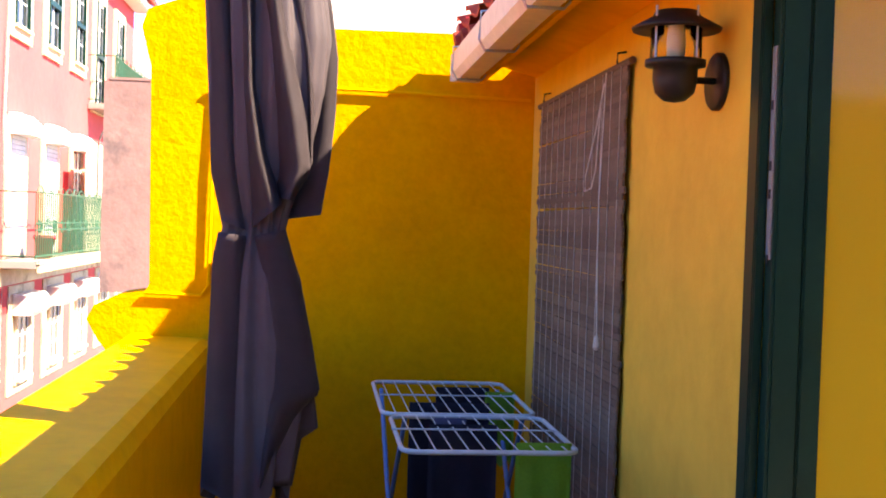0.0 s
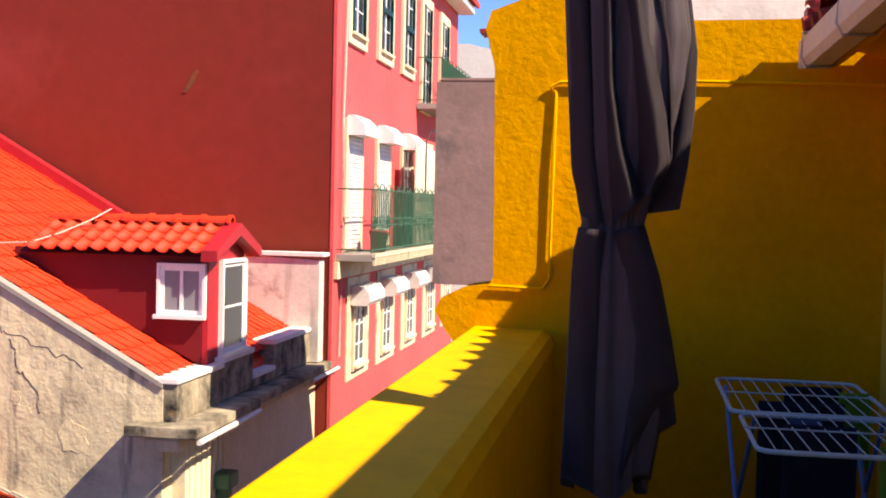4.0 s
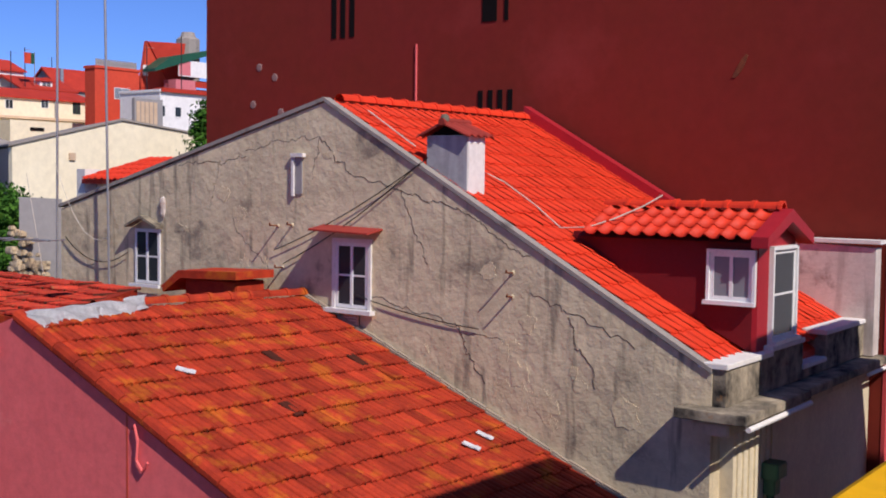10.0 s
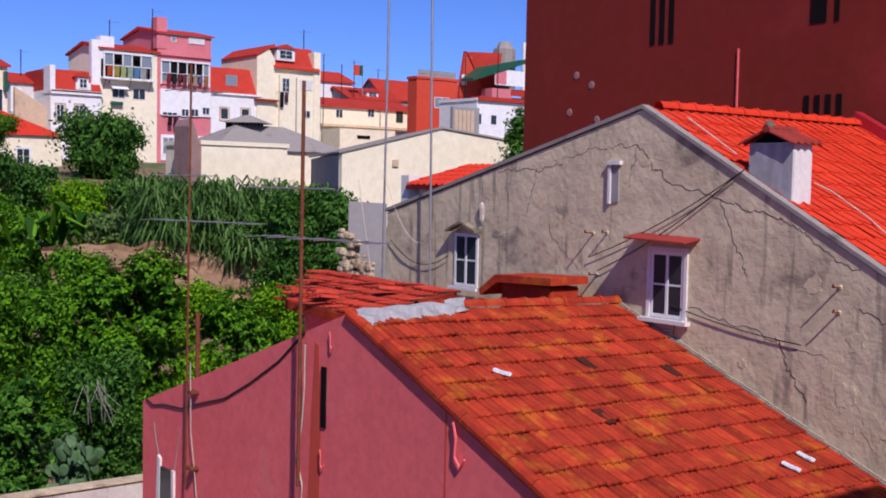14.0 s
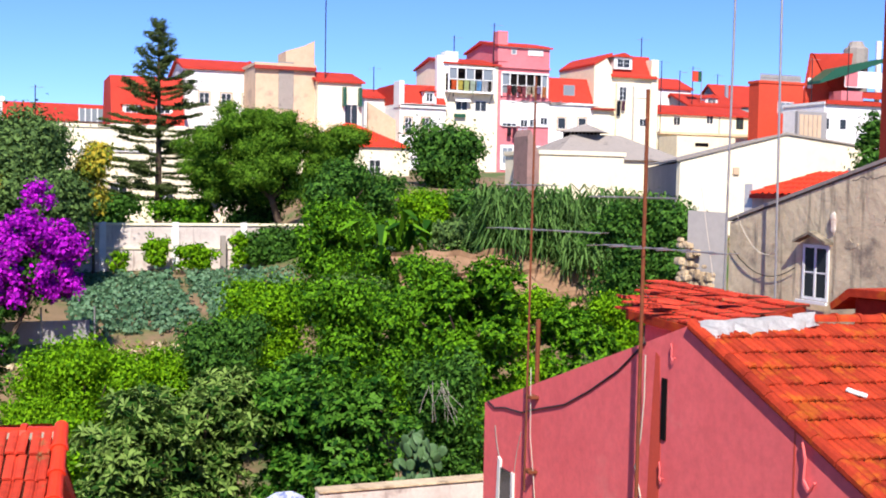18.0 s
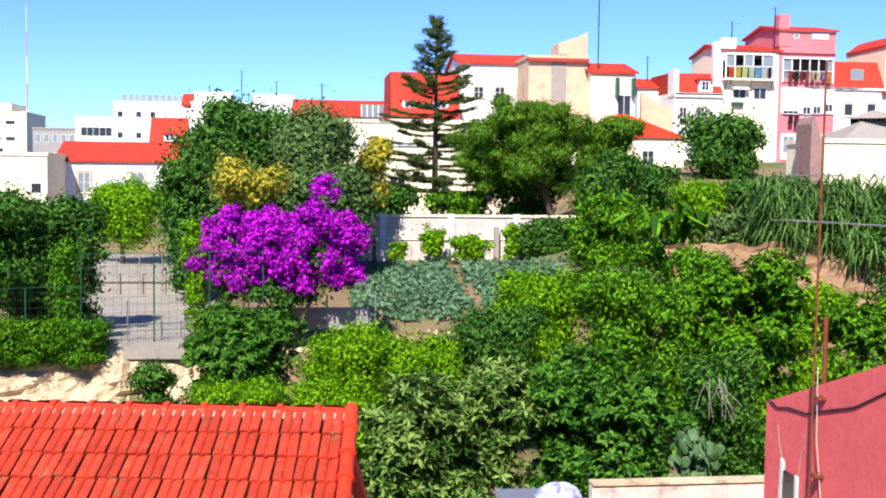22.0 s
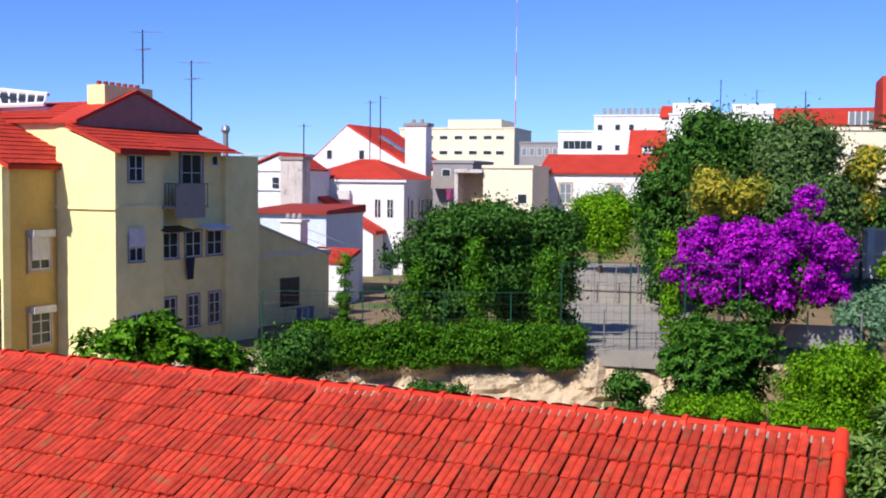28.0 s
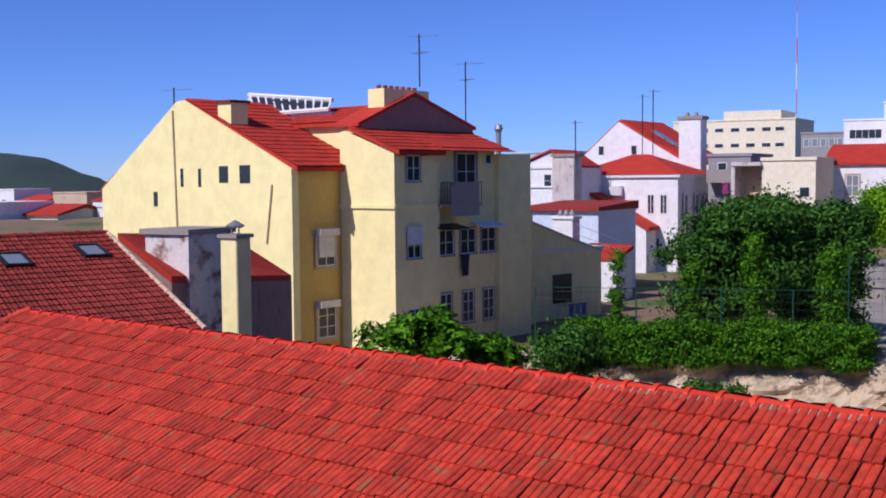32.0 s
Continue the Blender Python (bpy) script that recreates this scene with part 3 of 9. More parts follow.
part("conduit", tube([(-0.52, 4.94, 2.13), (-0.525, 4.935, 1.8), (-0.53, 4.935, 1.30), (-0.56, 4.935, 1.255), (-0.80, 4.935, 1.262)], 0.008), YELLOW, WALL_END)
# wall of the house: blind, lamp, open door
WALL_H = thing("wall_house", "yellow plastered house wall beside the terrace", "wall", "", "structure")
part("plaster", boxes(((0.9, 2.25, -0.25), (1.15, 5.25, 2.42))), YELLOW_HOUSE, WALL_H)
part("plaster", boxes(((0.9, -3.2, -0.25), (1.15, 1.15, 2.42))), YELLOW_HOUSE, WALL_H)
part("lintel", boxes(((0.9, 1.15, 2.37), (1.15, 2.25, 2.42))), YELLOW, WALL_H)
tagged(new("wall_room", mesh_of(boxes(((1.15, -3.2, -0.25), (4.9, -3.0, 2.6)), ((4.7, -3.0, -0.25), (4.9, 5.25, 2.6)), ((1.15, 5.05, -0.25), (4.7, 5.25, 2.6)), ((1.15, -3.0, -0.25), (4.7, 5.05, -0.05))), WHITE, "room")),
       "plain room behind the house wall", "wall", "", "structure")
tagged(new("wall_behind", mesh_of(boxes(((-0.9, -3.5, -0.25), (0.9, -3.2, 2.45))), YELLOW, "wall_behind")), "yellow wall closing the terrace at the other end", "wall", "", "structure")
DOOR = thing("door_1", "dark green glazed terrace door standing open", "door", "", "structure", (0.913, 2.20, 0.0))
part("stile", boxes(((0.0, 0, 0.02), (0.062, 0.045, 2.35)), ((0.066, 0.003, 0.02), (0.115, 0.042, 2.35)), ((0.70, 0, 0.02), (0.80, 0.045, 2.35)), bevel=0.004), FRAME_GREEN, DOOR)
part("rail", boxes(((0.115, 0.002, 0.02), (0.70, 0.043, 0.30)), ((0.115, 0.002, 2.25), (0.70, 0.043, 2.35))), FRAME_GREEN, DOOR)
# the parapet's yellow reflection is put into the pane's own colour
part("pane", boxes(((0.11, 0.016, 0.28), (0.705, 0.024, 2.27))), glass_pane("door_glass_painted_reflection", (0.50, 0.31, 0.02), 0.08, 0.15), DOOR, "glass pane with the parapet's yellow reflection painted in")
part("edge_strip", boxes(((-0.004, 0.004, 0.02), (0.0, 0.041, 2.35))), FRAME_GREEN, DOOR)
part("lock_plate", boxes(((-0.007, 0.012, 1.55), (-0.004, 0.034, 2.005))), STEEL, DOOR, "steel lock plate with bolt holes")
part("bolt_hole", boxes(*[((-0.009, 0.018, z), (-0.007, 0.028, z + 0.02)) for z in (1.54, 1.68, 1.74, 1.87)]), IRON, DOOR)
tagged(new("trim", mesh_of(boxes(((0.884, 2.2465, -0.05), (0.898, 2.30, 2.26)), ((0.884, 2.237, -0.05), (0.907, 2.2460, 2.36)), bevel=0.003), FRAME_GREEN, "trim")), "dark green door jamb", "door frame", "", "structure")
# eave of the terrace roof
EAVE = thing("terrace_roof", "low tiled roof edge with a cream gutter over the terrace wall", "roof", "", "structure")
part("soffit", prism([(0.898, -3.2, 2.27), (0.62, -3.2, 2.34), (0.62, -3.2, 2.40), (0.898, -3.2, 2.40)], Vector((0, 8.10, 0))), YELLOW, EAVE, "yellow boarded soffit")
part("slab", prism([(0.86, -3.2, 2.405), (5.0, -3.2, 3.71), (5.0, -3.2, 3.79), (0.86, -3.2, 2.49)], Vector((0, 8.02, 0))), TILE_DULL, EAVE)
gut = [(0.49, 2.24), (0.51, 2.21), (0.59, 2.21), (0.615, 2.24), (0.615, 2.325), (0.605, 2.325), (0.60, 2.25), (0.51, 2.25), (0.50, 2.32), (0.485, 2.32)]
part("gutter", prism([(x, -3.2, z) for x, z in gut], Vector((0, 7.90, 0))), GUTTER, EAVE, "cream painted box gutter")
for y in (4.55, 3.75, 2.95, 2.15, 1.35):
    part("gutter_bracket", tube([(0.62, y, 2.35), (0.48, y, 2.335), (0.475, y, 2.24), (0.495, y, 2.203), (0.60, y, 2.203), (0.622, y, 2.23)], 0.005), STEEL, EAVE, "thin metal gutter bracket")
# added board that keeps sun from leaking in behind the gutter
part("fascia", boxes(((0.618, -3.2, 2.22), (0.64, 4.80, 2.43))), YELLOW, EAVE, "yellow board added behind the gutter against a sun leak")
part("gutter_end", boxes(((0.487, 4.70, 2.212), (0.613, 4.715, 2.322))), GUTTER, EAVE)
tiled(EAVE, (0.90, 4.85, 2.545), (0.055, -1, 0), (-1, -0.055, -0.32), 32, 1, 0.25, 0.36, TILE_RED, style="wave", near=lambda i, j: True)
tiled(EAVE, (4.66, 4.98, 3.75), (0.055, -1, 0), (-1, -0.055, -0.32), 32, 11, 0.25, 0.36, TILE_RED, style="wave")
part("verge", boxes(((0.52, 4.72, 2.37), (0.90, 4.88, 2.50)), bevel=0.03), RED_PAINT, EAVE, "red painted mortar at the roof's end")
for k in range(3):
    part("broken_tile", tube([(0.50 + 0.02 * k, 4.70 - 0.09 * k, 2.385), (0.70, 4.70 - 0.09 * k, 2.43)], 0.038, 9), TILE_DULL, EAVE, "broken tile end")
# reed blind
BLIND = thing("reed_blind", "brown woven reed blind hanging on the yellow wall", "window blind", at=(0.882, 3.30, 0.0))
part("head_rod", rods(((0, -0.04, 2.12), (0, 1.42, 2.12)), r=0.012), BAMBOO, BLIND)
slat = mesh_of(boxes(((-0.004, 0, 0), (0.004, 1.38, 0.0215)), bevel=0.002), BAMBOO, "slat")
rg = random.Random(5)
for k in range(98):
    z = 2.09 - k * 0.0208
    ob = part("slat", slat, BAMBOO, BLIND)
    ob.matrix_local = pose(rg.gauss(0, 0.0015) - 0.003 * math.sin(k * 0.11), rg.gauss(0, 0.004), z, rg.gauss(0, 0.12), 0, rg.gauss(0, 0.06))
for k in range(12):
    part("warp_string", rods(((-0.008, 0.06 + k * 0.115, 0.03), (-0.008, 0.06 + k * 0.115, 2.12)), r=0.0020, seg=5), WARP, BLIND)
for y in (0.10, 1.28):
    part("hook", tube([(0.018, y, 2.165), (-0.01, y, 2.16), (-0.012, y, 2.13), (0.0, y, 2.12)], 0.004), IRON, BLIND)
part("pull_cord", tube([(-0.02, 0.20, 2.11), (-0.03, 0.20, 1.7), (-0.03, 0.195, 1.50), (-0.03, 0.17, 1.26)], 0.0026), CORD, BLIND, "pale pull cord with a toggle")
part("pull_cord", tube([(-0.02, 0.22, 2.08), (-0.03, 0.28, 1.92), (-0.03, 0.40, 1.78), (-0.03, 0.40, 1.73), (-0.03, 0.31, 1.74), (-0.025, 0.28, 1.80), (-0.025, 0.24, 2.0)], 0.0026), CORD, BLIND)
part("toggle", lathe([(0.004, 0), (0.012, 0.01), (0.009, 0.04), (0.004, 0.05)], 10, (-0.03, 0.17, 1.21)), CORD, BLIND)
# wall lantern
LAMP = thing("wall_lantern", "black metal wall lantern with a glass cylinder", "wall lamp", at=(0.776, 2.50, 1.912))
LAMP.scale = (0.92, 0.92, 0.92)
part("cap", lathe([(0.0, 0.235), (0.055, 0.228), (0.062, 0.215), (0.115, 0.185), (0.112, 0.178), (0.05, 0.185), (0.0, 0.185)], 28), BLACK_LAMP, LAMP, "wide black conical cap", True)
part("cup", lathe([(0.0, -0.005), (0.028, 0.0), (0.05, 0.02), (0.057, 0.05), (0.057, 0.085), (0.078, 0.088), (0.078, 0.103), (0.0, 0.103)], 28), BLACK_LAMP, LAMP, "black rounded lamp cup", True)
gl = bpy.data.materials.new("clear_lamp_glass")
gl.use_nodes = True
gb = gl.node_tree.nodes["Principled BSDF"]
gb.inputs["Transmission Weight"].default_value, gb.inputs["Roughness"].default_value, gb.inputs["IOR"].default_value = 1.0, 0.03, 1.3
gb.inputs["Base Color"].default_value = (1.0, 0.88, 0.66, 1)
gp = part("glass", lathe([(0.066, 0.103), (0.066, 0.186), (0.062, 0.186), (0.062, 0.103)], 24), gl, LAMP, "clear ribbed glass cylinder", True)
gp.visible_shadow = False
for a in range(4):
    x, y = 0.072 * math.cos(a * math.pi / 2 + 0.5), 0.072 * math.sin(a * math.pi / 2 + 0.5)
    part("stay", rods(((x, y, 0.10), (x, y, 0.235)), r=0.003), STEEL, LAMP)
part("bulb", lathe([(0.0, 0.105), (0.022, 0.106), (0.024, 0.13), (0.024, 0.165), (0.016, 0.180), (0.0, 0.184)], 16), SHUTTER, LAMP, "unlit white bulb", True)
part("arm", rods(((0.05, 0.0, 0.055), (0.135, 0.035, 0.06)), r=0.009), BLACK_LAMP, LAMP)
bk = lathe([(0.0, 0.0), (0.076, 0.0), (0.076, 0.020), (0.070, 0.026), (0.0, 0.028)], 28)
bmesh.ops.transform(bk, matrix=pose(0.143, 0.045, 0.060, 0, -90, 0), verts=bk.verts)
part("back_plate", bk, BLACK_LAMP, LAMP, "round black wall plate", True)
# folded parasol
PARASOL = thing("parasol", "furled grey-violet parasol tied at its waist", "parasol", at=(-0.198, 2.74, 0.0))
zk = [0.92, 1.10, 1.30, 1.45, 1.54, 1.575, 1.62, 1.75, 1.92, 2.05, 2.2, 2.4, 2.6]
lk = [0.115, 0.110, 0.106, 0.102, 0.092, 0.080, 0.090, 0.112, 0.122, 0.130, 0.138, 0.11, 0.03]
rk = [0.085, 0.110, 0.118, 0.098, 0.072, 0.060, 0.070, 0.110, 0.150, 0.160, 0.140, 0.11, 0.03]
bm = bmesh.new()
seg, rings = 120, []
for z in np.linspace(0.92, 2.6, 80):
    rl, rr_ = float(np.interp(z, zk, lk)), float(np.interp(z, zk, rk))
    pinch = math.exp(-((z - 1.575) / 0.07) ** 2)
    ring = []
    for k in range(seg):
        a = 2 * math.pi * k / seg
        c, sn = math.cos(a), math.sin(a)
        r = rl + (rr_ - rl) * smooth(-0.6, 0.8, c)
        f = math.sin(9 * a + 1.4 * (z - 1.575))
        q = r * (1 + (0.11 * abs(f) ** 0.6 * (1 if f > 0 else -1) + 0.04 * math.sin(19 * a + 2 * z)) * (1 - 0.5 * pinch) + 0.08 * math.sin(24 * a) * pinch)
        ring.append(bm.verts.new((q * c, q * 0.6 * sn, z - (0.03 * math.sin(3 * a) if z < 0.93 else 0))))
    rings.append(ring)
for a, b in zip(rings, rings[1:]):
    for k in range(seg):
        bm.faces.new((a[k], a[(k + 1) % seg], b[(k + 1) % seg], b[k]))
part("canopy", bm, FABRIC, PARASOL, "heavy cloth hanging in deep vertical folds", True)


def along(points, t):
    """The point at a share t of a line's length."""
    d = np.concatenate([[0], np.cumsum([math.dist(p, q) for p, q in zip(points, points[1:])])])
    return [float(np.interp(t * d[-1], d, [p[k] for p in points])) for k in (0, 1)]


def fold(left, right, y0, y1, bulge, skew, label, ripple=0.004):
    """One fold of the cloth between two edges: a rounded sheet that swells forward and turns sharply back at its right edge."""
    bm = bmesh.new()
    n, m = 34, 20
    rows = []
    for k in range(n + 1):
        (xl, zl), (xr, zr) = along(left, k / n), along(right, k / n)
        row = []
        for i in range(m + 1):
            s = i / m
            out = math.sin(math.pi * s ** skew) ** 0.8 if 0 < s < 1 else 0.0
            y = y0 + (y1 - y0) * s - bulge * out - ripple * math.sin(7 * s + 5 * zl) * math.sin(math.pi * s)
            row.append(bm.verts.new((xl + (xr - xl) * s, y, zl + (zr - zl) * s)))
        rows.append(row)
    for a, b in zip(rows, rows[1:]):
        for i in range(m):
            bm.faces.new((a[i], a[i + 1], b[i + 1], b[i]))
    bmesh.ops.solidify(bm, geom=bm.faces[:], thickness=0.006)
    part("fold", bm, FABRIC, PARASOL, label, True)


fold([(-0.142, 2.5), (-0.146, 2.267), (-0.142, 2.129), (-0.127, 1.922), (-0.119, 1.714), (-0.090, 1.596)], [(-0.060, 2.5), (-0.076, 2.27), (-0.072, 2.132), (-0.053, 1.855), (-0.046, 1.716), (-0.03, 1.575)], -0.03, -0.045, 0.030, 1.3, "outer fold gathered into the tie")
fold([(-0.06, 2.5), (-0.082, 2.27), (-0.075, 2.132), (-0.056, 1.855), (-0.049, 1.716), (-0.02, 1.575)], [(-0.015, 2.5), (-0.019, 2.273), (-0.016, 2.134), (-0.012, 1.926), (0.016, 1.774), (0.059, 1.640)], -0.040, -0.060, 0.045, 1.8, "long fold gathered into the tie")
fold([(0.0, 2.5), (-0.027, 2.272), (-0.017, 2.134), (-0.01, 1.927), (0.013, 1.774), (0.047, 1.656)], [(0.03, 2.5), (0.022, 2.274), (0.047, 2.137), (0.076, 1.999), (0.111, 1.847), (0.127, 1.722), (0.083, 1.648)], -0.045, -0.065, 0.060, 2.0, "broad fold hanging over the tie")
fold([(0.02, 2.5), (0.02, 2.28), (0.045, 2.14), (0.074, 2.0), (0.105, 1.85), (0.118, 1.73)], [(0.07, 2.5), (0.085, 2.278), (0.112, 2.142), (0.132, 2.0), (0.130, 1.86), (0.128, 1.74)], -0.03, -0.04, 0.030, 1.6, "narrow fold of the cloth")
fold([(0.06, 2.5), (0.07, 2.28), (0.10, 2.14), (0.120, 2.0), (0.115, 1.80), (0.07, 1.604)], [(0.10, 2.5), (0.122, 2.278), (0.165, 2.142), (0.185, 2.004), (0.182, 1.864), (0.169, 1.724), (0.152, 1.617)], 0.02, 0.005, 0.015, 1.0, "loose tongue of cloth hanging out", 0.002)
fold([(-0.096, 1.568), (-0.108, 1.504), (-0.111, 1.364), (-0.116, 1.153), (-0.123, 0.941)], [(-0.024, 1.56), (-0.026, 1.437), (-0.018, 1.156), (-0.012, 0.901)], -0.04, -0.04, 0.035, 1.3, "long lower fold")
fold([(-0.030, 1.56), (-0.028, 1.437), (-0.018, 1.156), (-0.012, 0.93)], [(-0.006, 1.56), (0.008, 1.494), (0.020, 1.368), (0.014, 1.156), (0.022, 0.95)], -0.03, -0.03, 0.012, 1.0, "narrow inner fold")
fold([(-0.008, 1.561), (0.004, 1.494), (0.014, 1.368), (0.010, 1.156), (0.020, 0.944)], [(0.067, 1.578), (0.11, 1.441), (0.14, 1.301), (0.164, 1.174), (0.133, 1.148), (0.103, 1.112), (0.067, 1.03), (0.027, 0.942)], -0.045, -0.03, 0.035, 1.2, "broad lower fold with a loose corner")
fold([(0.06, 1.16), (0.05, 1.05), (0.05, 0.93)], [(0.150, 1.16), (0.161, 1.078), (0.12, 1.05), (0.10, 0.93)], 0.0, 0.02, 0.012, 1.0, "torn hem behind the loose corner")
part("pole", rods(((-0.0, 0, 0.05), (0.0, 0, 2.66)), r=0.02, seg=14), BLACK_LAMP, PARASOL)
part("base", lathe([(0.24, 0.0), (0.24, 0.04), (0.20, 0.06), (0.04, 0.09), (0.03, 0.22), (0.0, 0.22)], 32), CONCRETE, PARASOL, "round concrete foot", True)
# drying rack with laundry
RACK = thing("drying_rack", "folding pale blue clothes drying rack", "drying rack")


def frame_loop(x0, x1, y0, y1, z, r, c=0.05):
    pts = []
    for cx, cy, a0 in ((x1 - c, y1 - c, 0), (x0 + c, y1 - c, 90), (x0 + c, y0 + c, 180), (x1 - c, y0 + c, 270)):
        pts += [(cx + c * math.cos(radians(a0 + s)), cy + c * math.sin(radians(a0 + s)), z) for s in (0, 30, 60, 90)]
    return tube(pts + pts[:2], r, 8)


part("wing_frame", frame_loop(0.19, 0.735, 3.84, 4.64, 0.93, 0.008), RACK_PAINT, RACK, smooth=True)
part("wing_frame", frame_loop(0.215, 0.75, 3.22, 3.83, 0.925, 0.008), RACK_PAINT, RACK, smooth=True)
for k in range(10):
    x = 0.235 + k * 0.05
    part("wire", rods(((x, 3.84, 0.935), (x - 0.006, 4.64, 0.935)), r=0.0022, seg=6), RACK_PAINT, RACK)
    part("wire", rods(((x + 0.03, 3.22, 0.93), (x + 0.02, 3.83, 0.93)), r=0.0022, seg=6), RACK_PAINT, RACK)
for y in (4.24, 3.52):
    part("cross_wire", rods(((0.20, y, 0.938), (0.74, y, 0.938)), r=0.003, seg=6), RACK_PAINT, RACK)
for a, b in (((0.22, 4.5, 0.92), (0.26, 3.45, 0.0)), ((0.70, 4.5, 0.92), (0.68, 3.45, 0.0)), ((0.27, 3.85, 0.92), (0.23, 4.75, 0.0)), ((0.69, 3.85, 0.92), (0.71, 4.75, 0.0))):
    part("leg", rods((a, b), r=0.009), RACK_LEG, RACK, "blue enamelled leg")


def hung(name, label, x0, x1, y, z0, z1, mat, seed, wave=0.012):
    """A cloth hung over a wire: two hanging leaves with soft folds."""
    rr = random.Random(seed)
    bm = bmesh.new()
    nx, nz = 12, 9
    grid = []
    for i in range(nx + 1):
        col = []
        x = x0 + (x1 - x0) * i / nx
        for j in range(nz + 1):
            z = z1 + (z0 - z1) * j / nz + 0.015 * math.sin(i * 1.3 + seed) * (j == nz)
            col.append(bm.verts.new((x, y + wave * math.sin(i * 1.1 + seed) * j / nz + 0.004, z)))
        grid.append(col)
    for i in range(nx):
        for j in range(nz):
            bm.faces.new((grid[i][j], grid[i + 1][j], grid[i + 1][j + 1], grid[i][j + 1]))
    r = bmesh.ops.solidify(bm, geom=bm.faces[:], thickness=0.006)
    ob = new(name, mesh_of(bm, mat, name, True))
    return tagged(ob, label, "laundry", "laundry on the rack")


hung("green_towel", "lime green towel drying on the rack", 0.57, 0.745, 3.30, 0.60, 0.94, CLOTH_GREEN, 1)
hung("green_towel", "lime green towel drying on the rack", 0.62, 0.74, 4.30, 0.66, 0.945, CLOTH_GREEN, 2)
hung("dark_shirt", "dark navy shirts drying on the rack", 0.33, 0.56, 3.60, 0.45, 0.94, CLOTH_DARK, 3)
hung("dark_shirt", "dark navy shirts drying on the rack", 0.30, 0.60, 4.05, 0.50, 0.94, CLOTH_DARK, 4)
hung("blue_cloth", "blue-grey cloth drying on the rack", 0.36, 0.47, 3.72, 0.48, 0.94, CLOTH_BLUE, 6)
hung("dark_shirt", "black socks and shirt drying on the rack", 0.44, 0.66, 4.45, 0.72, 0.94, CLOTH_DARK, 7)
CHAIR = thing("folding_chair", "grey folding chair with its backrest up", "chair", at=(0.30, 2.98, 0.0))
part("backrest", boxes(((-0.16, 0, 0.66), (0.17, 0.02, 0.735)), bevel=0.006), COPING, CHAIR)
part("seat", boxes(((-0.17, -0.40, 0.42), (0.18, -0.01, 0.445)), bevel=0.006), COPING, CHAIR)
for x in (-0.175, 0.185):
    part("leg", rods(((x, 0.02, 0.76), (x, -0.42, 0.0)), r=0.011), STEEL, CHAIR)
    part("leg", rods(((x * 0.9, -0.38, 0.44), (x * 0.9, 0.08, 0.0)), r=0.011), STEEL, CHAIR)

# ---- neighbours on the near side of the street ----
NB = thing("bay_house", "mauve cement bay and whitewashed wall of the next house", "house")
part("bay", boxes(((-2.40, 12.4, 0.75), (3.0, 16.4, 3.02))), MAUVE, NB, "mauve cement bay in shade")
part("bay_top", boxes(((-2.38, 12.42, 3.02), (3.0, 16.4, 3.07)), bevel=0.02), MAUVE, NB)
part("body", boxes(((-1.75, 12.9, -6.5), (3.5, 20.0, 0.74))), MAUVE, NB)
NH = thing("next_house", "tall whitewashed house beyond the terrace end wall", "house")
part("wall", boxes(((-0.42, 5.6, -6.5), (6.0, 9.5, 5.65))), WHITE, NH)
part("roof", boxes(((-0.46, 5.55, 5.65), (6.1, 9.6, 5.8)), bevel=0.03), TILE_DULL, NH)
SW = thing("street_end_house", "whitewashed house closing the street's end", "house")
part("wall", prism([(-7.5, 36.0, -6.5), (4.0, 36.0, -6.5), (4.0, 36.0, 6.6), (-3.5, 36.0, 6.4), (-5.6, 36.0, 6.9), (-7.5, 36.0, 6.9)], Vector((0, 5.0, 0))), WHITE, SW)
part("chimney", boxes(((-5.0, 36.4, 6.3), (-4.2, 37.2, 7.3)), bevel=0.01), COPING, SW)
part("chimney_cap", boxes(((-5.3, 36.2, 7.3), (-4.0, 37.4, 7.42))), TILE_DULL, SW)


# ---- grey gable house with the dormer ----
H1 = thing("dormer_house", "weathered grey gable house with a new red roof and dormer", "house")
gab = [(-18.5, -7.6), (-5.62, -7.6), (-5.62, -0.62), (-11.9, 2.82), (-18.5, 1.07)]
part("gable_wall", prism([(x, 12.45, z) for x, z in gab], Vector((0, 0.30, 0))), GABLE, H1, "cracked and stained grey plaster")
for a, b in (((-11.9, 2.84), (-5.62, -0.60)), ((-18.55, 1.09), (-11.9, 2.84))):
    part("coping", prism([(a[0], 12.42, a[1]), (b[0], 12.42, b[1]), (b[0], 12.42, b[1] + 0.06), (a[0], 12.42, a[1] + 0.06)], Vector((0, 0.16, 0))), COPING, H1, "grey cement coping")
part("front_wall", boxes(((-5.75, 12.752, -6.5), (-5.45, 18.35, -1.05))), CREAM_WALL, H1, "pale plaster street front")
part("back_wall", boxes(((-18.5, 12.752, -7.6), (-18.2, 18.35, 1.0))), WHITE, H1)
part("roof_deck", prism([(-11.9, 12.75, 2.74), (-5.6, 12.75, -0.70), (-5.6, 12.75, -0.80), (-11.9, 12.75, 2.60), (-18.4, 12.75, 0.90), (-18.4, 12.75, 1.0)], Vector((0, 5.6, 0))), TILE_NEW, H1)
dn = Vector((6.3, 0, -3.44)).normalized()
tiled(H1, (-11.82, 12.585, 2.82), (0, 1, 0), dn, 24, 19, 0.232, 0.372, TILE_NEW, style="low", near=lambda i, j: j < 19 and i < 12,
      keep=lambda i, j: not (13.85 < 12.585 + i * 0.232 < 14.9 and j * 0.372 * dn.x - 11.82 > -8.0))
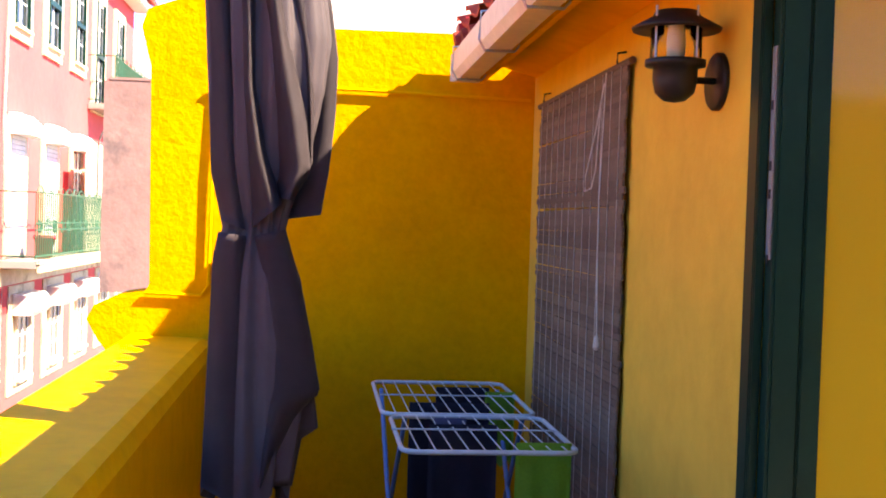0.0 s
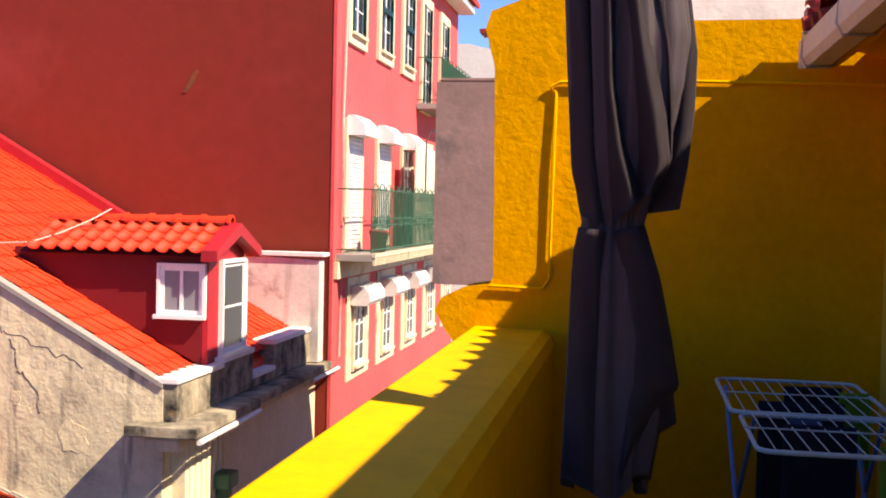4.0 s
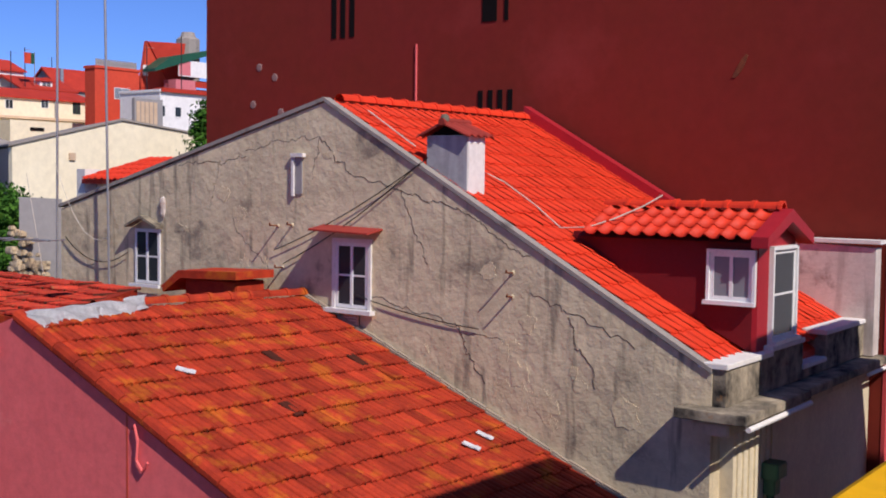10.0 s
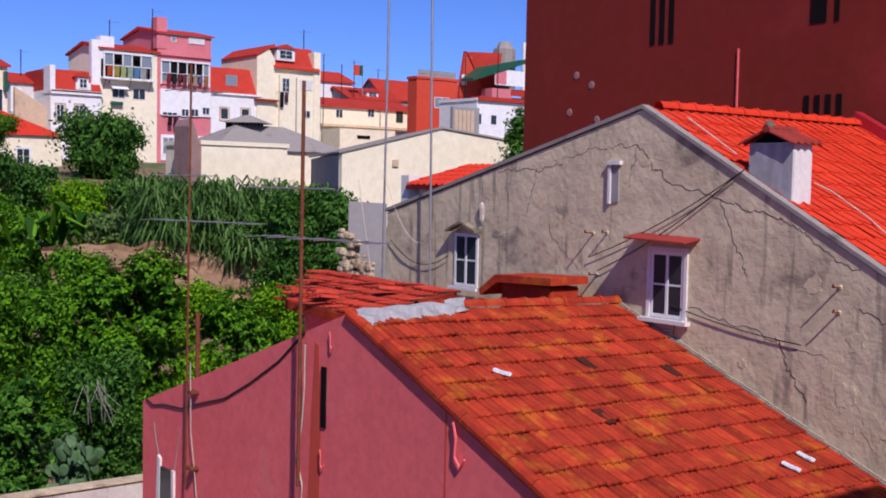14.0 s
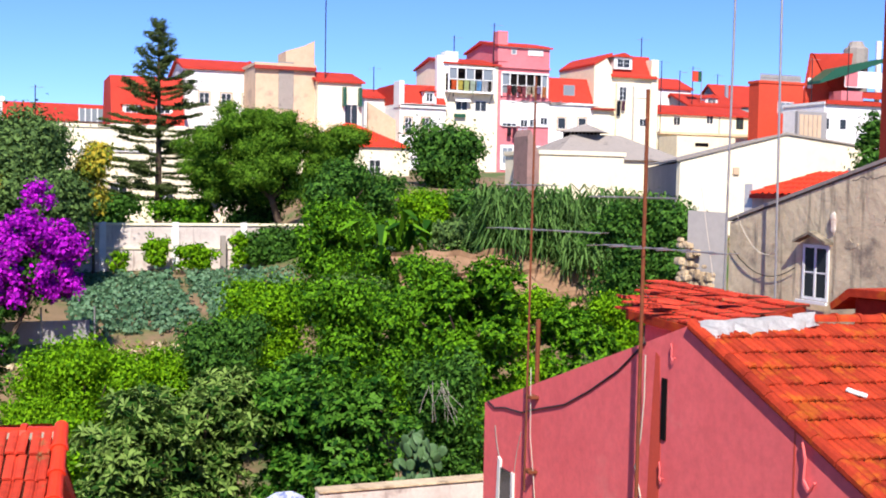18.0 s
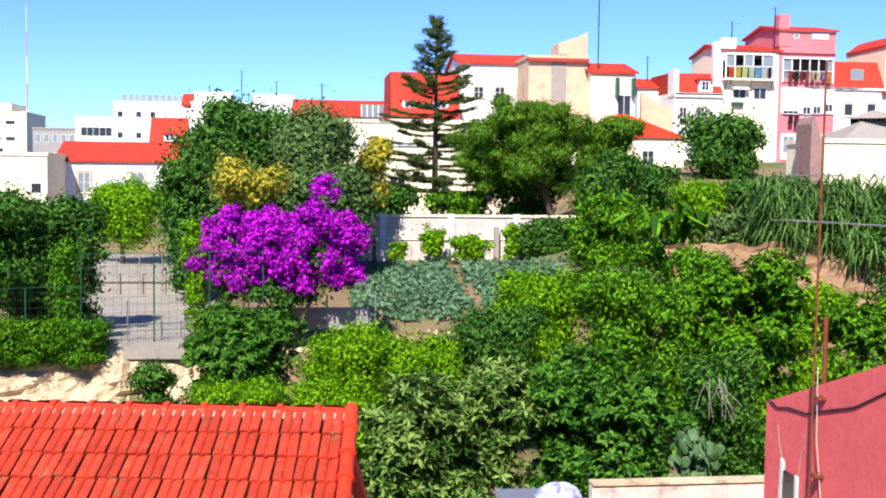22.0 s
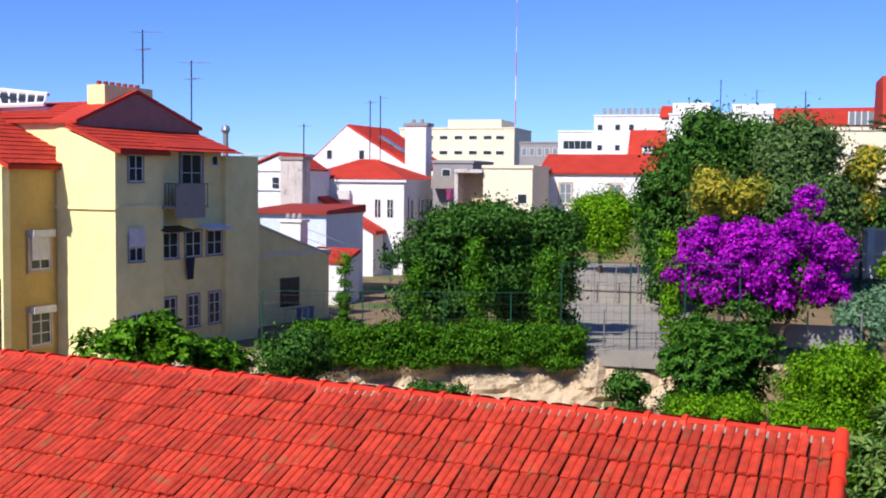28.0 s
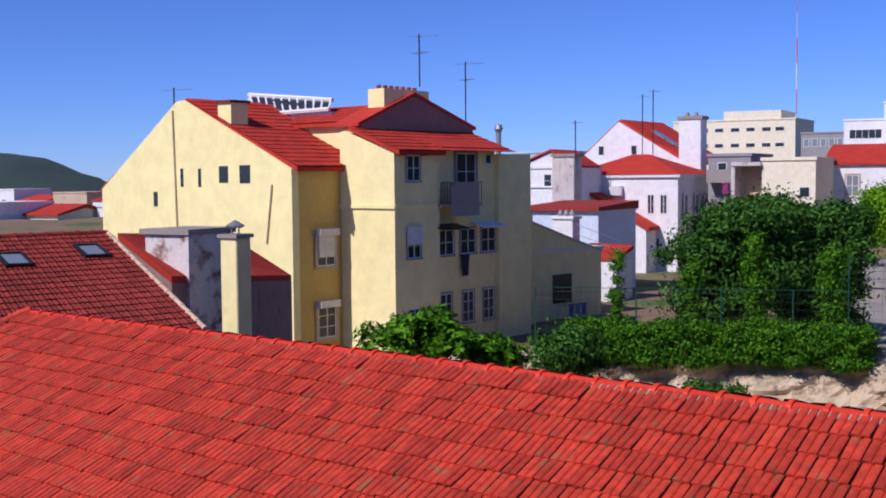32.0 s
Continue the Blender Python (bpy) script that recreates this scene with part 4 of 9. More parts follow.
tiled(H1, (-11.98, 12.78, 2.80), (0, 1, 0), (-6.6, 0, -1.75), 24, 17, 0.232, 0.39, TILE_NEW, style="wave")
ridge_caps(H1, (-11.9, 12.78, 2.90), (-11.9, 18.35, 2.90), TILE_NEW, 0.40, 0.12)
part("flashing", prism([(-11.95, 18.10, 2.84), (-8.45, 18.10, 0.92), (-8.45, 18.10, 1.16), (-11.95, 18.10, 3.12)], Vector((0, 0.25, 0))), RED_PAINT, H1, "red painted flashing along the tall wall")
part("flashing", prism([(-8.45, 18.10, 0.92), (-5.7, 18.10, -0.58), (-5.7, 18.10, -0.40), (-8.45, 18.10, 1.16)], Vector((0, 0.25, 0))), RED_PAINT, H1)
# street parapet, ledge, front details
for y0, y1, top in ((12.46, 13.95, -0.48), (13.95, 15.15, -0.42), (15.15, 16.1, -0.80), (16.1, 18.0, -0.42)):
    part("eave_parapet", boxes(((-5.72, y0, -1.0), (-5.45, y1, top - 0.07)), bevel=0.006), MOSSY, H1, "black-stained cement upstand")
    part("upstand_coping", boxes(((-5.80, y0 - 0.03, top - 0.07), (-5.42, y1 - 0.002, top)), bevel=0.01), WHITE, H1, "white painted coping")
part("ledge", boxes(((-5.95, 12.10, -1.12), (-5.05, 14.35, -1.0)), bevel=0.01), MOSSY, H1, "lichen-covered cement ledge")
part("ledge", boxes(((-5.75, 14.35, -1.14), (-5.15, 18.35, -1.02)), bevel=0.01), MOSSY, H1)
part("ledge_gutter", rods(((-5.04, 12.15, -1.16), (-5.04, 14.3, -1.16)), r=0.035), WHITE, H1)
part("ledge_gutter", rods(((-5.14, 17.2, -1.18), (-5.14, 18.7, -1.18)), r=0.03), WHITE, H1)
part("cornice", boxes(((-5.75, 12.2, -1.30), (-5.30, 18.3, -1.14)), bevel=0.02), GABLE, H1)
part("end_wall", prism([(-7.3, 17.95, -1.0), (-5.30, 17.95, -1.0), (-5.30, 17.95, 0.70), (-7.3, 17.95, 0.78)], Vector((0, 0.30, 0))), STAINED, H1, "stained white upstand wall against the tall house")
part("end_wall_coping", boxes(((-7.3, 17.90, 0.76), (-5.22, 18.28, 0.82))), WHITE, H1)
part("hopper", boxes(((-5.45, 13.62, -2.08), (-5.20, 13.95, -1.88)), ((-5.42, 13.68, -2.3), (-5.26, 13.88, -2.08)), bevel=0.015), RAIL_GREEN, H1, "green downpipe hopper")
part("downpipe", rods(((-5.35, 13.78, -2.3), (-5.35, 13.78, -6.3)), r=0.055), RAIL_GREEN, H1, "green downpipe")
for k in range(7):
    part("batten", boxes(((-5.45, 12.85 + k * 0.19, -2.4), (-5.425, 12.94 + k * 0.19, -1.32))), CREAM_WALL, H1)
# gable windows and fittings
w1 = window(H1, (-11.31, 12.425, 0.24), 0.64, 0.98, 0, cols=2, rows_=2, trim=None, name="gable_window", proud=0.0)
part("reveal", boxes(((-0.38, -0.015, -0.55), (-0.32, 0.02, 0.55)), ((0.32, -0.015, -0.55), (0.38, 0.02, 0.55)), ((-0.32, -0.015, 0.49), (0.32, 0.02, 0.55))), WHITE, w1)
part("sill_board", boxes(((-0.46, -0.12, -0.56), (0.46, -0.002, -0.50))), WHITE, w1)
w2 = window(H1, (-16.0, 12.425, 0.30), 0.66, 0.95, 0, cols=2, rows_=2, name="gable_window", proud=0.0)
part("hood", prism([(-0.42, -0.16, 0.50), (0, -0.16, 0.66), (0.42, -0.16, 0.50), (0.42, -0.16, 0.54), (0, -0.16, 0.71), (-0.42, -0.16, 0.54)], Vector((0, 0.16, 0))), MOSSY, w2)
part("hood", prism([(-11.90, 12.10, 0.90), (-10.74, 12.10, 0.87), (-10.74, 12.10, 0.895), (-11.90, 12.10, 0.925)], Vector((0, 0.35, 0.06))), TILE_DULL, H1, "thin red slab hood over the window")
part("slot_window", boxes(((-12.49, 12.43, 1.43), (-12.34, 12.455, 2.0))), GREY_FAR, H1, "narrow slit window")
part("slot_frame", boxes(((-12.54, 12.40, 1.40), (-12.49, 12.455, 2.02)), ((-12.54, 12.38, 2.0), (-12.28, 12.455, 2.06))), WHITE, H1)
gr = boxes(((-11.47, 12.40, -0.62), (-11.17, 12.45, -0.38)))
part("air_grille", gr, GUTTER, H1, "small cream air grille")
for k in range(5):
    part("grille_bar", boxes(((-11.45, 12.385, -0.59 + k * 0.044), (-11.19, 12.40, -0.57 + k * 0.044))), COPING, H1)
for x, z, l in ((-8.47, 0.44, 0.42), (-8.47, 0.12, 0.36), (-12.85, 0.93, 0.45), (-12.75, 0.28, 0.42), (-12.55, 0.95, 0.3)):
    part("wall_bracket", tube([(x, 12.46, z), (x, 12.46 - l * 0.45, z + 0.01), (x + 0.03, 12.46 - l * 0.52, z + 0.05)], 0.013), RUST, H1, "rusty iron bracket")
    part("mortar_lump", lathe([(0.0, -0.035), (0.022, -0.014), (0.026, 0.014), (0.0, 0.035)], 9, (x, 12.45, z)), GABLE, H1)
part("mortar_lump", lathe([(0.0, -0.22), (0.05, -0.12), (0.07, 0.05), (0.05, 0.16), (0.0, 0.2)], 9, (-15.6, 12.45, 1.15)), PEEL, H1, "broken plaster with exposed brick")
for a, b, d in (((-12.9, 12.40, 0.55), (-9.9, 12.41, 1.98), 0.10), ((-12.7, 12.40, 0.35), (-10.1, 12.41, 1.86), 0.10), ((-18.3, 12.40, 0.55), (-16.5, 12.40, 0.35), 0.3), ((-11.2, 12.42, -0.05), (-9.0, 12.42, -0.36), 0.05)):
    part("wire", tube(sag(a, b, d), 0.008), IRON, H1)
GV = part("wall_vent", boxes(((-11.44, 12.42, -0.56), (-11.16, 12.445, -0.28))), VOID, H1, "small louvred vent below the window")
for k in range(5):
    part("slat", boxes(((-11.44, 12.405, -0.555 + k * 0.06), (-11.16, 12.42, -0.525 + k * 0.06))), BEIGE_FAR, GV)
for x in (-11.45, -11.18):
    part("vent_frame", boxes(((x, 12.40, -0.57), (x + 0.03, 12.419, -0.27))), BEIGE_FAR, GV)
# raised plaster repair ridges (old cracks)
cr = random.Random(8)
for x0, z0, x1, z1 in ((-13.6, 2.05, -12.0, 2.30), (-12.0, 2.30, -11.4, 1.75), (-11.4, 1.75, -9.4, 1.30), (-9.4, 1.30, -8.2, 0.65), (-15.2, 1.85, -13.6, 2.05), (-8.2, 0.2, -6.6, -0.42), (-11.0, -0.05, -8.6, -0.5), (-12.0, 2.3, -12.1, 1.7), (-14.2, 1.95, -14.4, 1.2), (-10.4, 1.5, -9.9, 0.4), (-7.6, -0.1, -7.2, -0.9), (-9.4, -0.3, -8.9, -1.1), (-13.9, 1.0, -13.1, 0.2)):
    pts = []
    wx = wz = 0.0
    for k in range(31):
        t = k / 30
        wx, wz = wx * 0.8 + cr.gauss(0, 0.014), wz * 0.8 + cr.gauss(0, 0.022)
        pts.append((x0 + (x1 - x0) * t + wx, 12.4515, z0 + (z1 - z0) * t + wz))
    part("crack", tube(pts, cr.uniform(0.004, 0.009), 5), CRACK, H1, "ragged crack in the plaster")
# old plaster patches, a little proud of the wall
def patch(x, z, w, h, mat, seed):
    pr = random.Random(seed)
    n = 15
    ring = [(1 + 0.32 * pr.uniform(-1, 1)) for _ in range(n)]
    pts = [(x + w * ring[k] * math.cos(6.283 * k / n), 12.4505, z + h * ring[k] * math.sin(6.283 * k / n)) for k in range(n)]
    part("plaster_patch", prism(pts, Vector((0, -pr.uniform(0.002, 0.006), 0))), mat, H1)


pr = random.Random(21)
for k in range(24):
    x = pr.uniform(-15.2, -6.4)
    top = 2.6 - (x + 11.9) * 0.546 if x > -11.9 else 2.6 + (x + 11.9) * 0.265
    low = max(-1.6, -2.3 - (x + 8.0) * 0.4)
    z = pr.uniform(low, top - 0.5)
    if -12.2 < x < -10.4 and -0.5 < z < 1.1:
        continue
    patch(x, z, pr.uniform(0.06, 0.20), pr.uniform(0.06, 0.20), PATCH_PALE if pr.random() < 0.75 else GABLE, k)
# chimney
CH = new("chimney")
CH.parent = H1
part("shaft", boxes(((-10.06, 12.60, 0.9), (-9.34, 13.02, 2.30)), bevel=0.012), WHITE, CH, "white plastered chimney stack")
# soot on this face, its colour darkened further for its shade
part("sooty_face", boxes(((-10.05, 12.588, 1.2), (-9.35, 12.598, 2.29))), SOOT_SHADE, CH, "stained and sooty side, darkened for its shade as well")
part("cap_hole", prism([(-10.0, 12.60, 2.302), (-9.40, 12.60, 2.302), (-9.72, 12.60, 2.44)], Vector((0, 0.40, 0))), VOID, CH, "smoke opening, black put in for its shade")
for side in (-1, 1):
    run = Vector((side * 0.46, 0, -0.19))
    for k in range(4):
        y = 12.50 + k * 0.155
        arc = [(y + 0.155 * q / 6, 0.045 * math.sin(math.pi * q / 6)) for q in range(7)]
        ring = [(-9.72, v, 2.47 + h) for v, h in arc] + [(-9.72, v, 2.45 + h * 0.8) for v, h in reversed(arc)]
        part("cap_tile", prism(ring, run), TILE_DULL, CH, "curved tile capping the stack")
part("cap_ridge", rods(((-9.72, 12.48, 2.485), (-9.72, 13.14, 2.485)), r=0.055, seg=10), TILE_DULL, CH, "sooty ridge tile")
part("pot", lathe([(0.05, 2.46), (0.07, 2.53), (0.055, 2.58), (0.0, 2.60)], 10, (-9.72, 12.56, 0)), MOSSY, CH, "small grey finial on the cap", True)
# dormer
DM = new("dormer")
DM.parent = H1
part("cheek", prism([(-8.25, 13.66, 0.82), (-5.62, 13.66, -0.50), (-5.62, 13.66, 0.98), (-8.25, 13.66, 0.98)], Vector((0, 0.08, 0))), RED_SHADE, DM, "crimson boarded side, darkened for its shade")
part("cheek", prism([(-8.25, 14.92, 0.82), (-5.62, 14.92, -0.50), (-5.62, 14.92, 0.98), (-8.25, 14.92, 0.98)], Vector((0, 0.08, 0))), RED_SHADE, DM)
part("front", boxes(((-5.62, 13.66, -0.50), (-5.55, 14.07, 0.98)), ((-5.62, 14.93, -0.50), (-5.55, 15.0, 0.98)), ((-5.62, 14.07, -0.50), (-5.55, 14.93, -0.38)), ((-5.62, 14.07, 0.82), (-5.55, 14.93, 0.98))), RED_PAINT, DM, "crimson painted front")
part("front_gable", prism([(-5.62, 13.66, 0.98), (-5.62, 15.0, 0.98), (-5.62, 14.33, 1.24)], Vector((0.07, 0, 0))), RED_PAINT, DM)
for s in (-1, 1):
    part("barge_board", prism([(-5.58, 14.33, 1.18), (-5.58, 14.33, 1.35), (-5.58, 14.33 + s * 0.86, 1.00), (-5.58, 14.33 + s * 0.86, 0.86)], Vector((0.22, 0, 0))), RED_PAINT, DM, "broad crimson barge board")
window(DM, (-5.535, 14.50, 0.22), 0.84, 1.18, 90, cols=1, rows_=2, trim=FRAME_WHITE, trim_w=0.05, name="dormer_window")
window(DM, (-5.90, 13.65, 0.47), 0.58, 0.62, 0, glass=GLASS_SKY, cols=2, rows_=1, trim=FRAME_WHITE, trim_w=0.04, name="dormer_window")
for s in (-1, 1):
    dd = Vector((0, s * 0.82, -0.35)).normalized()
    tiled(DM, (-8.02, 14.33, 1.31), (1, 0, 0), dd, 11, 3, 0.222, 0.30, TILE_NEW, style="wave", near=lambda i, j: True)
ridge_caps(DM, (-8.1, 14.33, 1.37), (-5.5, 14.33, 1.37), TILE_NEW, 0.40, 0.10)
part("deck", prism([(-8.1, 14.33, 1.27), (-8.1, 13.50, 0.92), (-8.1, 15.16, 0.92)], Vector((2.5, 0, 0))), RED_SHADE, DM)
for pts in ([(-10.2, 13.6, 1.98), (-9.6, 13.9, 1.66), (-9.0, 13.8, 1.34), (-8.4, 13.55, 1.02), (-8.0, 13.6, 1.04), (-7.7, 13.8, 1.16), (-7.4, 14.1, 1.34), (-7.2, 14.3, 1.50)], [(-11.5, 13.0, 2.72), (-11.0, 12.95, 2.44), (-10.5, 12.9, 2.16)], [(-6.9, 17.88, 0.86), (-6.6, 17.86, 0.5), (-6.55, 17.8, 0.1), (-6.7, 17.6, -0.02), (-7.0, 17.4, 0.1)]):
    part("cable", tube(pts, 0.011), CORD, H1, "pale loose cable lying on the roof")

# ---- tall oxblood wall and pink street front ----
TALL = thing("pink_house", "tall pink house with balconies and an oxblood red blank side wall", "house")
part("side_wall", prism([(-21.2, 18.4, -7.6), (-5.2, 18.4, -7.6), (-5.2, 18.4, 7.4), (-13.2, 18.4, 10.8), (-21.2, 18.4, 7.4)], Vector((0, 0.4, 0))), BROWN_RED, TALL, "oxblood red blank side wall")
part("front_wall", boxes(((-5.6, 18.802, -6.5), (-5.2, 31.2, 7.4))), PINK, TALL, "pink street front")
part("front_edge", boxes(((-5.25, 18.39, -6.5), (-5.19, 18.83, 7.38))), PINK, TALL)
part("back_wall", boxes(((-21.2, 18.802, -7.6), (-20.8, 31.2, 7.4))), PINK, TALL)
part("end_wall", boxes(((-20.8, 30.8, -7.6), (-5.602, 31.2, 7.4))), PINK, TALL)
part("roof", prism([(-4.65, 18.3, 7.22), (-13.2, 18.3, 10.95), (-21.8, 18.3, 7.22), (-21.8, 18.3, 7.36), (-13.2, 18.3, 11.1), (-4.65, 18.3, 7.36)], Vector((0, 13.3, 0))), TILE_FAR, TALL, "red tiled roof")
part("eave_cornice", boxes(((-5.2, 18.4, 7.0), (-4.75, 31.3, 7.22)), bevel=0.03), WHITE, TALL, "white eave cornice")
for x0, z0, n, w, h, gap in ((-13.22, 2.92, 4, 0.11, 0.56, 0.235), (-13.14, 4.83, 1, 0.34, 0.8, 0), (-12.62, 4.83, 1, 0.09, 0.8, 0), (-17.15, 4.76, 3, 0.13, 1.1, 0.26)):
    for k in range(n):
        part("slit", boxes(((x0 + k * gap, 18.385, z0), (x0 + k * gap + w, 18.42, z0 + h))), VOID, TALL, "slit in the wall, a black plate for its shade")
part("stack_pipe", boxes(((-14.80, 18.37, 2.9), (-14.77, 18.42, 4.5))), PINK_DARK, TALL)
part("old_stain", prism([(-7.92, 18.385, 3.50), (-7.76, 18.385, 3.80), (-7.67, 18.385, 3.90), (-7.64, 18.385, 3.86), (-7.72, 18.385, 3.66), (-7.84, 18.385, 3.50)], Vector((0, 0.03, 0))), RUST, TALL, "rusty patch on the wall")
for x, z in ((-19.6, 3.4), (-18.9, 4.0), (-19.4, 4.25), (-18.7, 3.2)):
    part("plaster_patch", lathe([(0.10, 0.0), (0.08, 0.012), (0.0, 0.014)], 7, (0, 0, 0)), MAUVE, TALL).matrix_world = pose(x, 18.398, z, 90, 0, 0)
for y in (19.62, 22.0, 24.35, 26.8, 29.3):
    dw = window(TALL, (-5.19, y, 1.90), 0.86, 2.10, 90, glass=GLASS_SKY, cols=2, rows_=3, trim=STONE_TRIM, trim_w=0.20, name="balcony_door", sill=False)
    if y < 23:
        prof = [(-0.03, -1.05)] + [(y, -1.05 + 0.08 * (k + dz)) for k in range(26) for dz, y in ((0.06, -0.038), (0.12, -0.056), (0.88, -0.056), (0.94, -0.038))] + [(-0.03, 1.03)]
        part("roller_shutter", prism([(-0.43, y, z) for y, z in prof], (0.86, 0, 0)), SHUTTER, dw, "closed white slatted roller shutter")
    if y < 25:
        part("shutter_box", prism([(-0.55, -0.03, 0.95), (-0.55, -0.36, 0.95), (-0.55, -0.36, 1.12), (-0.55, -0.16, 1.30), (-0.55, -0.03, 1.30)], Vector((1.10, 0, 0))), FRAME_WHITE, dw, "white shutter box")
for y in (19.7, 22.0, 24.25, 26.4, 28.9):
    z, h = (5.55, 1.75) if y < 25 else (5.2, 2.3)
    uw = window(TALL, (-5.19, y, z), 0.92, h, 90, mat=FRAME_WHITE, cols=2, rows_=4, trim=STONE_TRIM, trim_w=0.22, name="sash_window", bar=0.02)
    part("outer_frame", boxes(((-0.47, -0.075, -h / 2), (-0.40, -0.025, h / 2)), ((0.40, -0.075, -h / 2), (0.47, -0.025, h / 2)), ((-0.40, -0.075, -0.12), (0.40, -0.025, -0.02))), FRAME_GREEN, uw, "dark green outer frame")
for y in (20.2, 22.55, 24.95, 27.5, 30.1):
    lw = window(TALL, (-5.175, y, -0.74), 0.80, 1.10, 90, cols=2, rows_=3, trim=STONE_TRIM, trim_w=0.10, name="casement_window")
    part("stone_panel", boxes(((-0.84, 0.0, -0.80), (0.84, 0.06, -0.552)), ((-0.84, 0.0, 0.552), (0.84, 0.06, 1.06)), ((-0.84, 0.0, -0.552), (-0.502, 0.06, 0.552)), ((0.502, 0.0, -0.552), (0.84, 0.06, 0.552))), STONE_DIRTY, lw, "weathered cream stone surround")
    part("awning_box", prism([(-0.62, -0.01, 0.56), (-0.62, -0.30, 0.56), (-0.62, -0.36, 0.64), (-0.62, -0.35, 0.78), (-0.62, -0.26, 0.90), (-0.62, -0.01, 0.92)], Vector((1.24, 0, 0))), SHUTTER, lw, "rounded white awning box")
BAL = new("balcony")
BAL.parent = TALL
part("slab", boxes(((-5.2, 18.55, 0.66), (-4.55, 30.5, 0.78)), bevel=0.01), CONCRETE, BAL)
part("slab_edge", boxes(((-4.548, 18.55, 0.74), (-4.49, 30.5, 0.80))), STONE_DIRTY, BAL)
tooth = mesh_of(boxes(((-4.55, 0, 0.60), (-4.50, 0.075, 0.735))), STONE_DIRTY, "dentil")
for k in range(80):
    part("dentil", tooth, None, BAL).matrix_local = pose(0, 18.6 + k * 0.148, 0)
# band drawn on the wall for the shade below the slab
part("shade_band", boxes(((-5.2, 18.45, 0.36), (-5.12, 30.6, 0.655))), STONE_DIRTY, TALL, "dirty stone band put in for the shade under the balcony")


def railing(parent, x, y0, y1, z, h, step=0.145):
    part("top_rail", rods(((x, y0, z + h), (x, y1, z + h)), ((x, y0, z + 0.08), (x, y1, z + 0.08)), ((x, y0, z + h * 0.45), (x, y1, z + h * 0.45)), ((x, y0, z + h * 0.55), (x, y1, z + h * 0.55)), ((x, y0, z + h), (-5.2, y0, z + h)), ((x, y0, z + 0.08), (-5.2, y0, z + 0.08)), r=0.014, seg=5), RAIL_GREEN, parent)
    bar = mesh_of(rods(((0, 0, 0.03), (0, 0, h)), r=0.013, seg=5), RAIL_GREEN, "baluster")
    for k in range(int((y1 - y0) / step) + 1):
        part("baluster", bar, None, parent).matrix_local = pose(x, y0 + k * step, z)
    for k in range(int((y1 - y0) / 0.52)):
        y = y0 + 0.26 + k * 0.52
        part("scroll", tube([(x, y + 0.09 * math.cos(t), z + h * 0.5 + 0.11 * math.sin(t)) for t in np.linspace(0, 6.28, 11)], 0.012, 4), RAIL_GREEN, parent)
        part("finial", tube([(x, y + 0.2 * math.cos(t), z + h + 0.10 * math.sin(t)) for t in np.linspace(0, 3.14, 8)], 0.012, 4), RAIL_GREEN, parent)


railing(BAL, -4.58, 18.6, 30.4, 0.78, 1.12)
B2 = new("balcony")
B2.parent = TALL
part("slab", boxes(((-5.2, 25.4, 3.86), (-4.6, 30.4, 4.0)), bevel=0.02), CONCRETE, B2)
railing(B2, -4.63, 25.45, 30.3, 4.0, 1.05)
for y in (23.6, 26.2, 28.6):
    part("lamp_arm", tube([(-4.6, y, 1.9), (-4.6, y, 3.0), (-4.55, y + 0.15, 3.25), (-4.5, y + 0.5, 3.28), (-4.5, y + 0.75, 3.1)], 0.018), IRON, BAL, "wrought-iron arch over the balcony")
POT = thing("flower_pot", "red plastic flower pot on the balcony", "flower pot", at=(-4.75, 19.9, 0.78))
part("pot", lathe([(0.12, 0.0), (0.17, 0.34), (0.19, 0.34), (0.19, 0.40), (0.15, 0.40), (0.0, 0.36)], 14), RED_PAINT, POT, "", True)
CLOTH = thing("balcony_screen", "pale beige sheet hung as a screen on the balcony", "screen", at=(-4.72, 24.55, 0.8))
part("sheet", boxes(((-0.02, -1.5, 0.0), (0.02, 1.5, 2.1)), bevel=0.01), GUTTER, CLOTH)
part("drain_cable", tube([(-5.15, 18.75, -1.0), (-5.12, 18.8, 1.5), (-5.14, 18.72, 3.0), (-5.12, 18.9, 6.5)], 0.02), CORD, TALL, "cables running up the corner")

# ---- old tiled house with the raspberry gable ----
H2 = thing("old_tiled_house", "low house with a raspberry gable and a weathered orange tiled roof", "house")
g2 = [(-18.55, -7.6), (-6.4, -7.6), (-6.4, -2.40), (-12.3, -0.04), (-13.5, -0.45), (-18.55, -2.15)]
part("gable_wall", prism([(x, 7.45, z) for x, z in g2], Vector((0, 0.28, 0))), PINK_DARK, H2, "faded raspberry render")
part("front_wall", boxes(((-6.7, 7.732, -7.0), (-6.4, 12.44, -2.45))), PINK_DARK, H2)
part("back_wall", boxes(((-18.55, 7.732, -7.6), (-18.3, 12.44, -2.2))), PINK_DARK, H2)
part("deck", prism([(-12.3, 7.75, -0.10), (-6.2, 7.75, -2.54), (-6.2, 7.75, -2.64), (-12.3, 7.75, -0.3), (-18.5, 7.75, -2.5), (-18.5, 7.75, -2.3)], Vector((0, 4.68, -0.13))), TILE_OLD, H2)
d2 = Vector((6.0, 0, -2.4)).normalized()
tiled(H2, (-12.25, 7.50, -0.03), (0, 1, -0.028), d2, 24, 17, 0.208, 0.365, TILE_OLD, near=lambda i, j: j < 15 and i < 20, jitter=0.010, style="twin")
tiled(H2, (-12.35, 10.6, -0.19), (0, 1, -0.028), (-6, 0, -2.1), 8, 15, 0.23, 0.40, TILE_OLD, jitter=0.008)
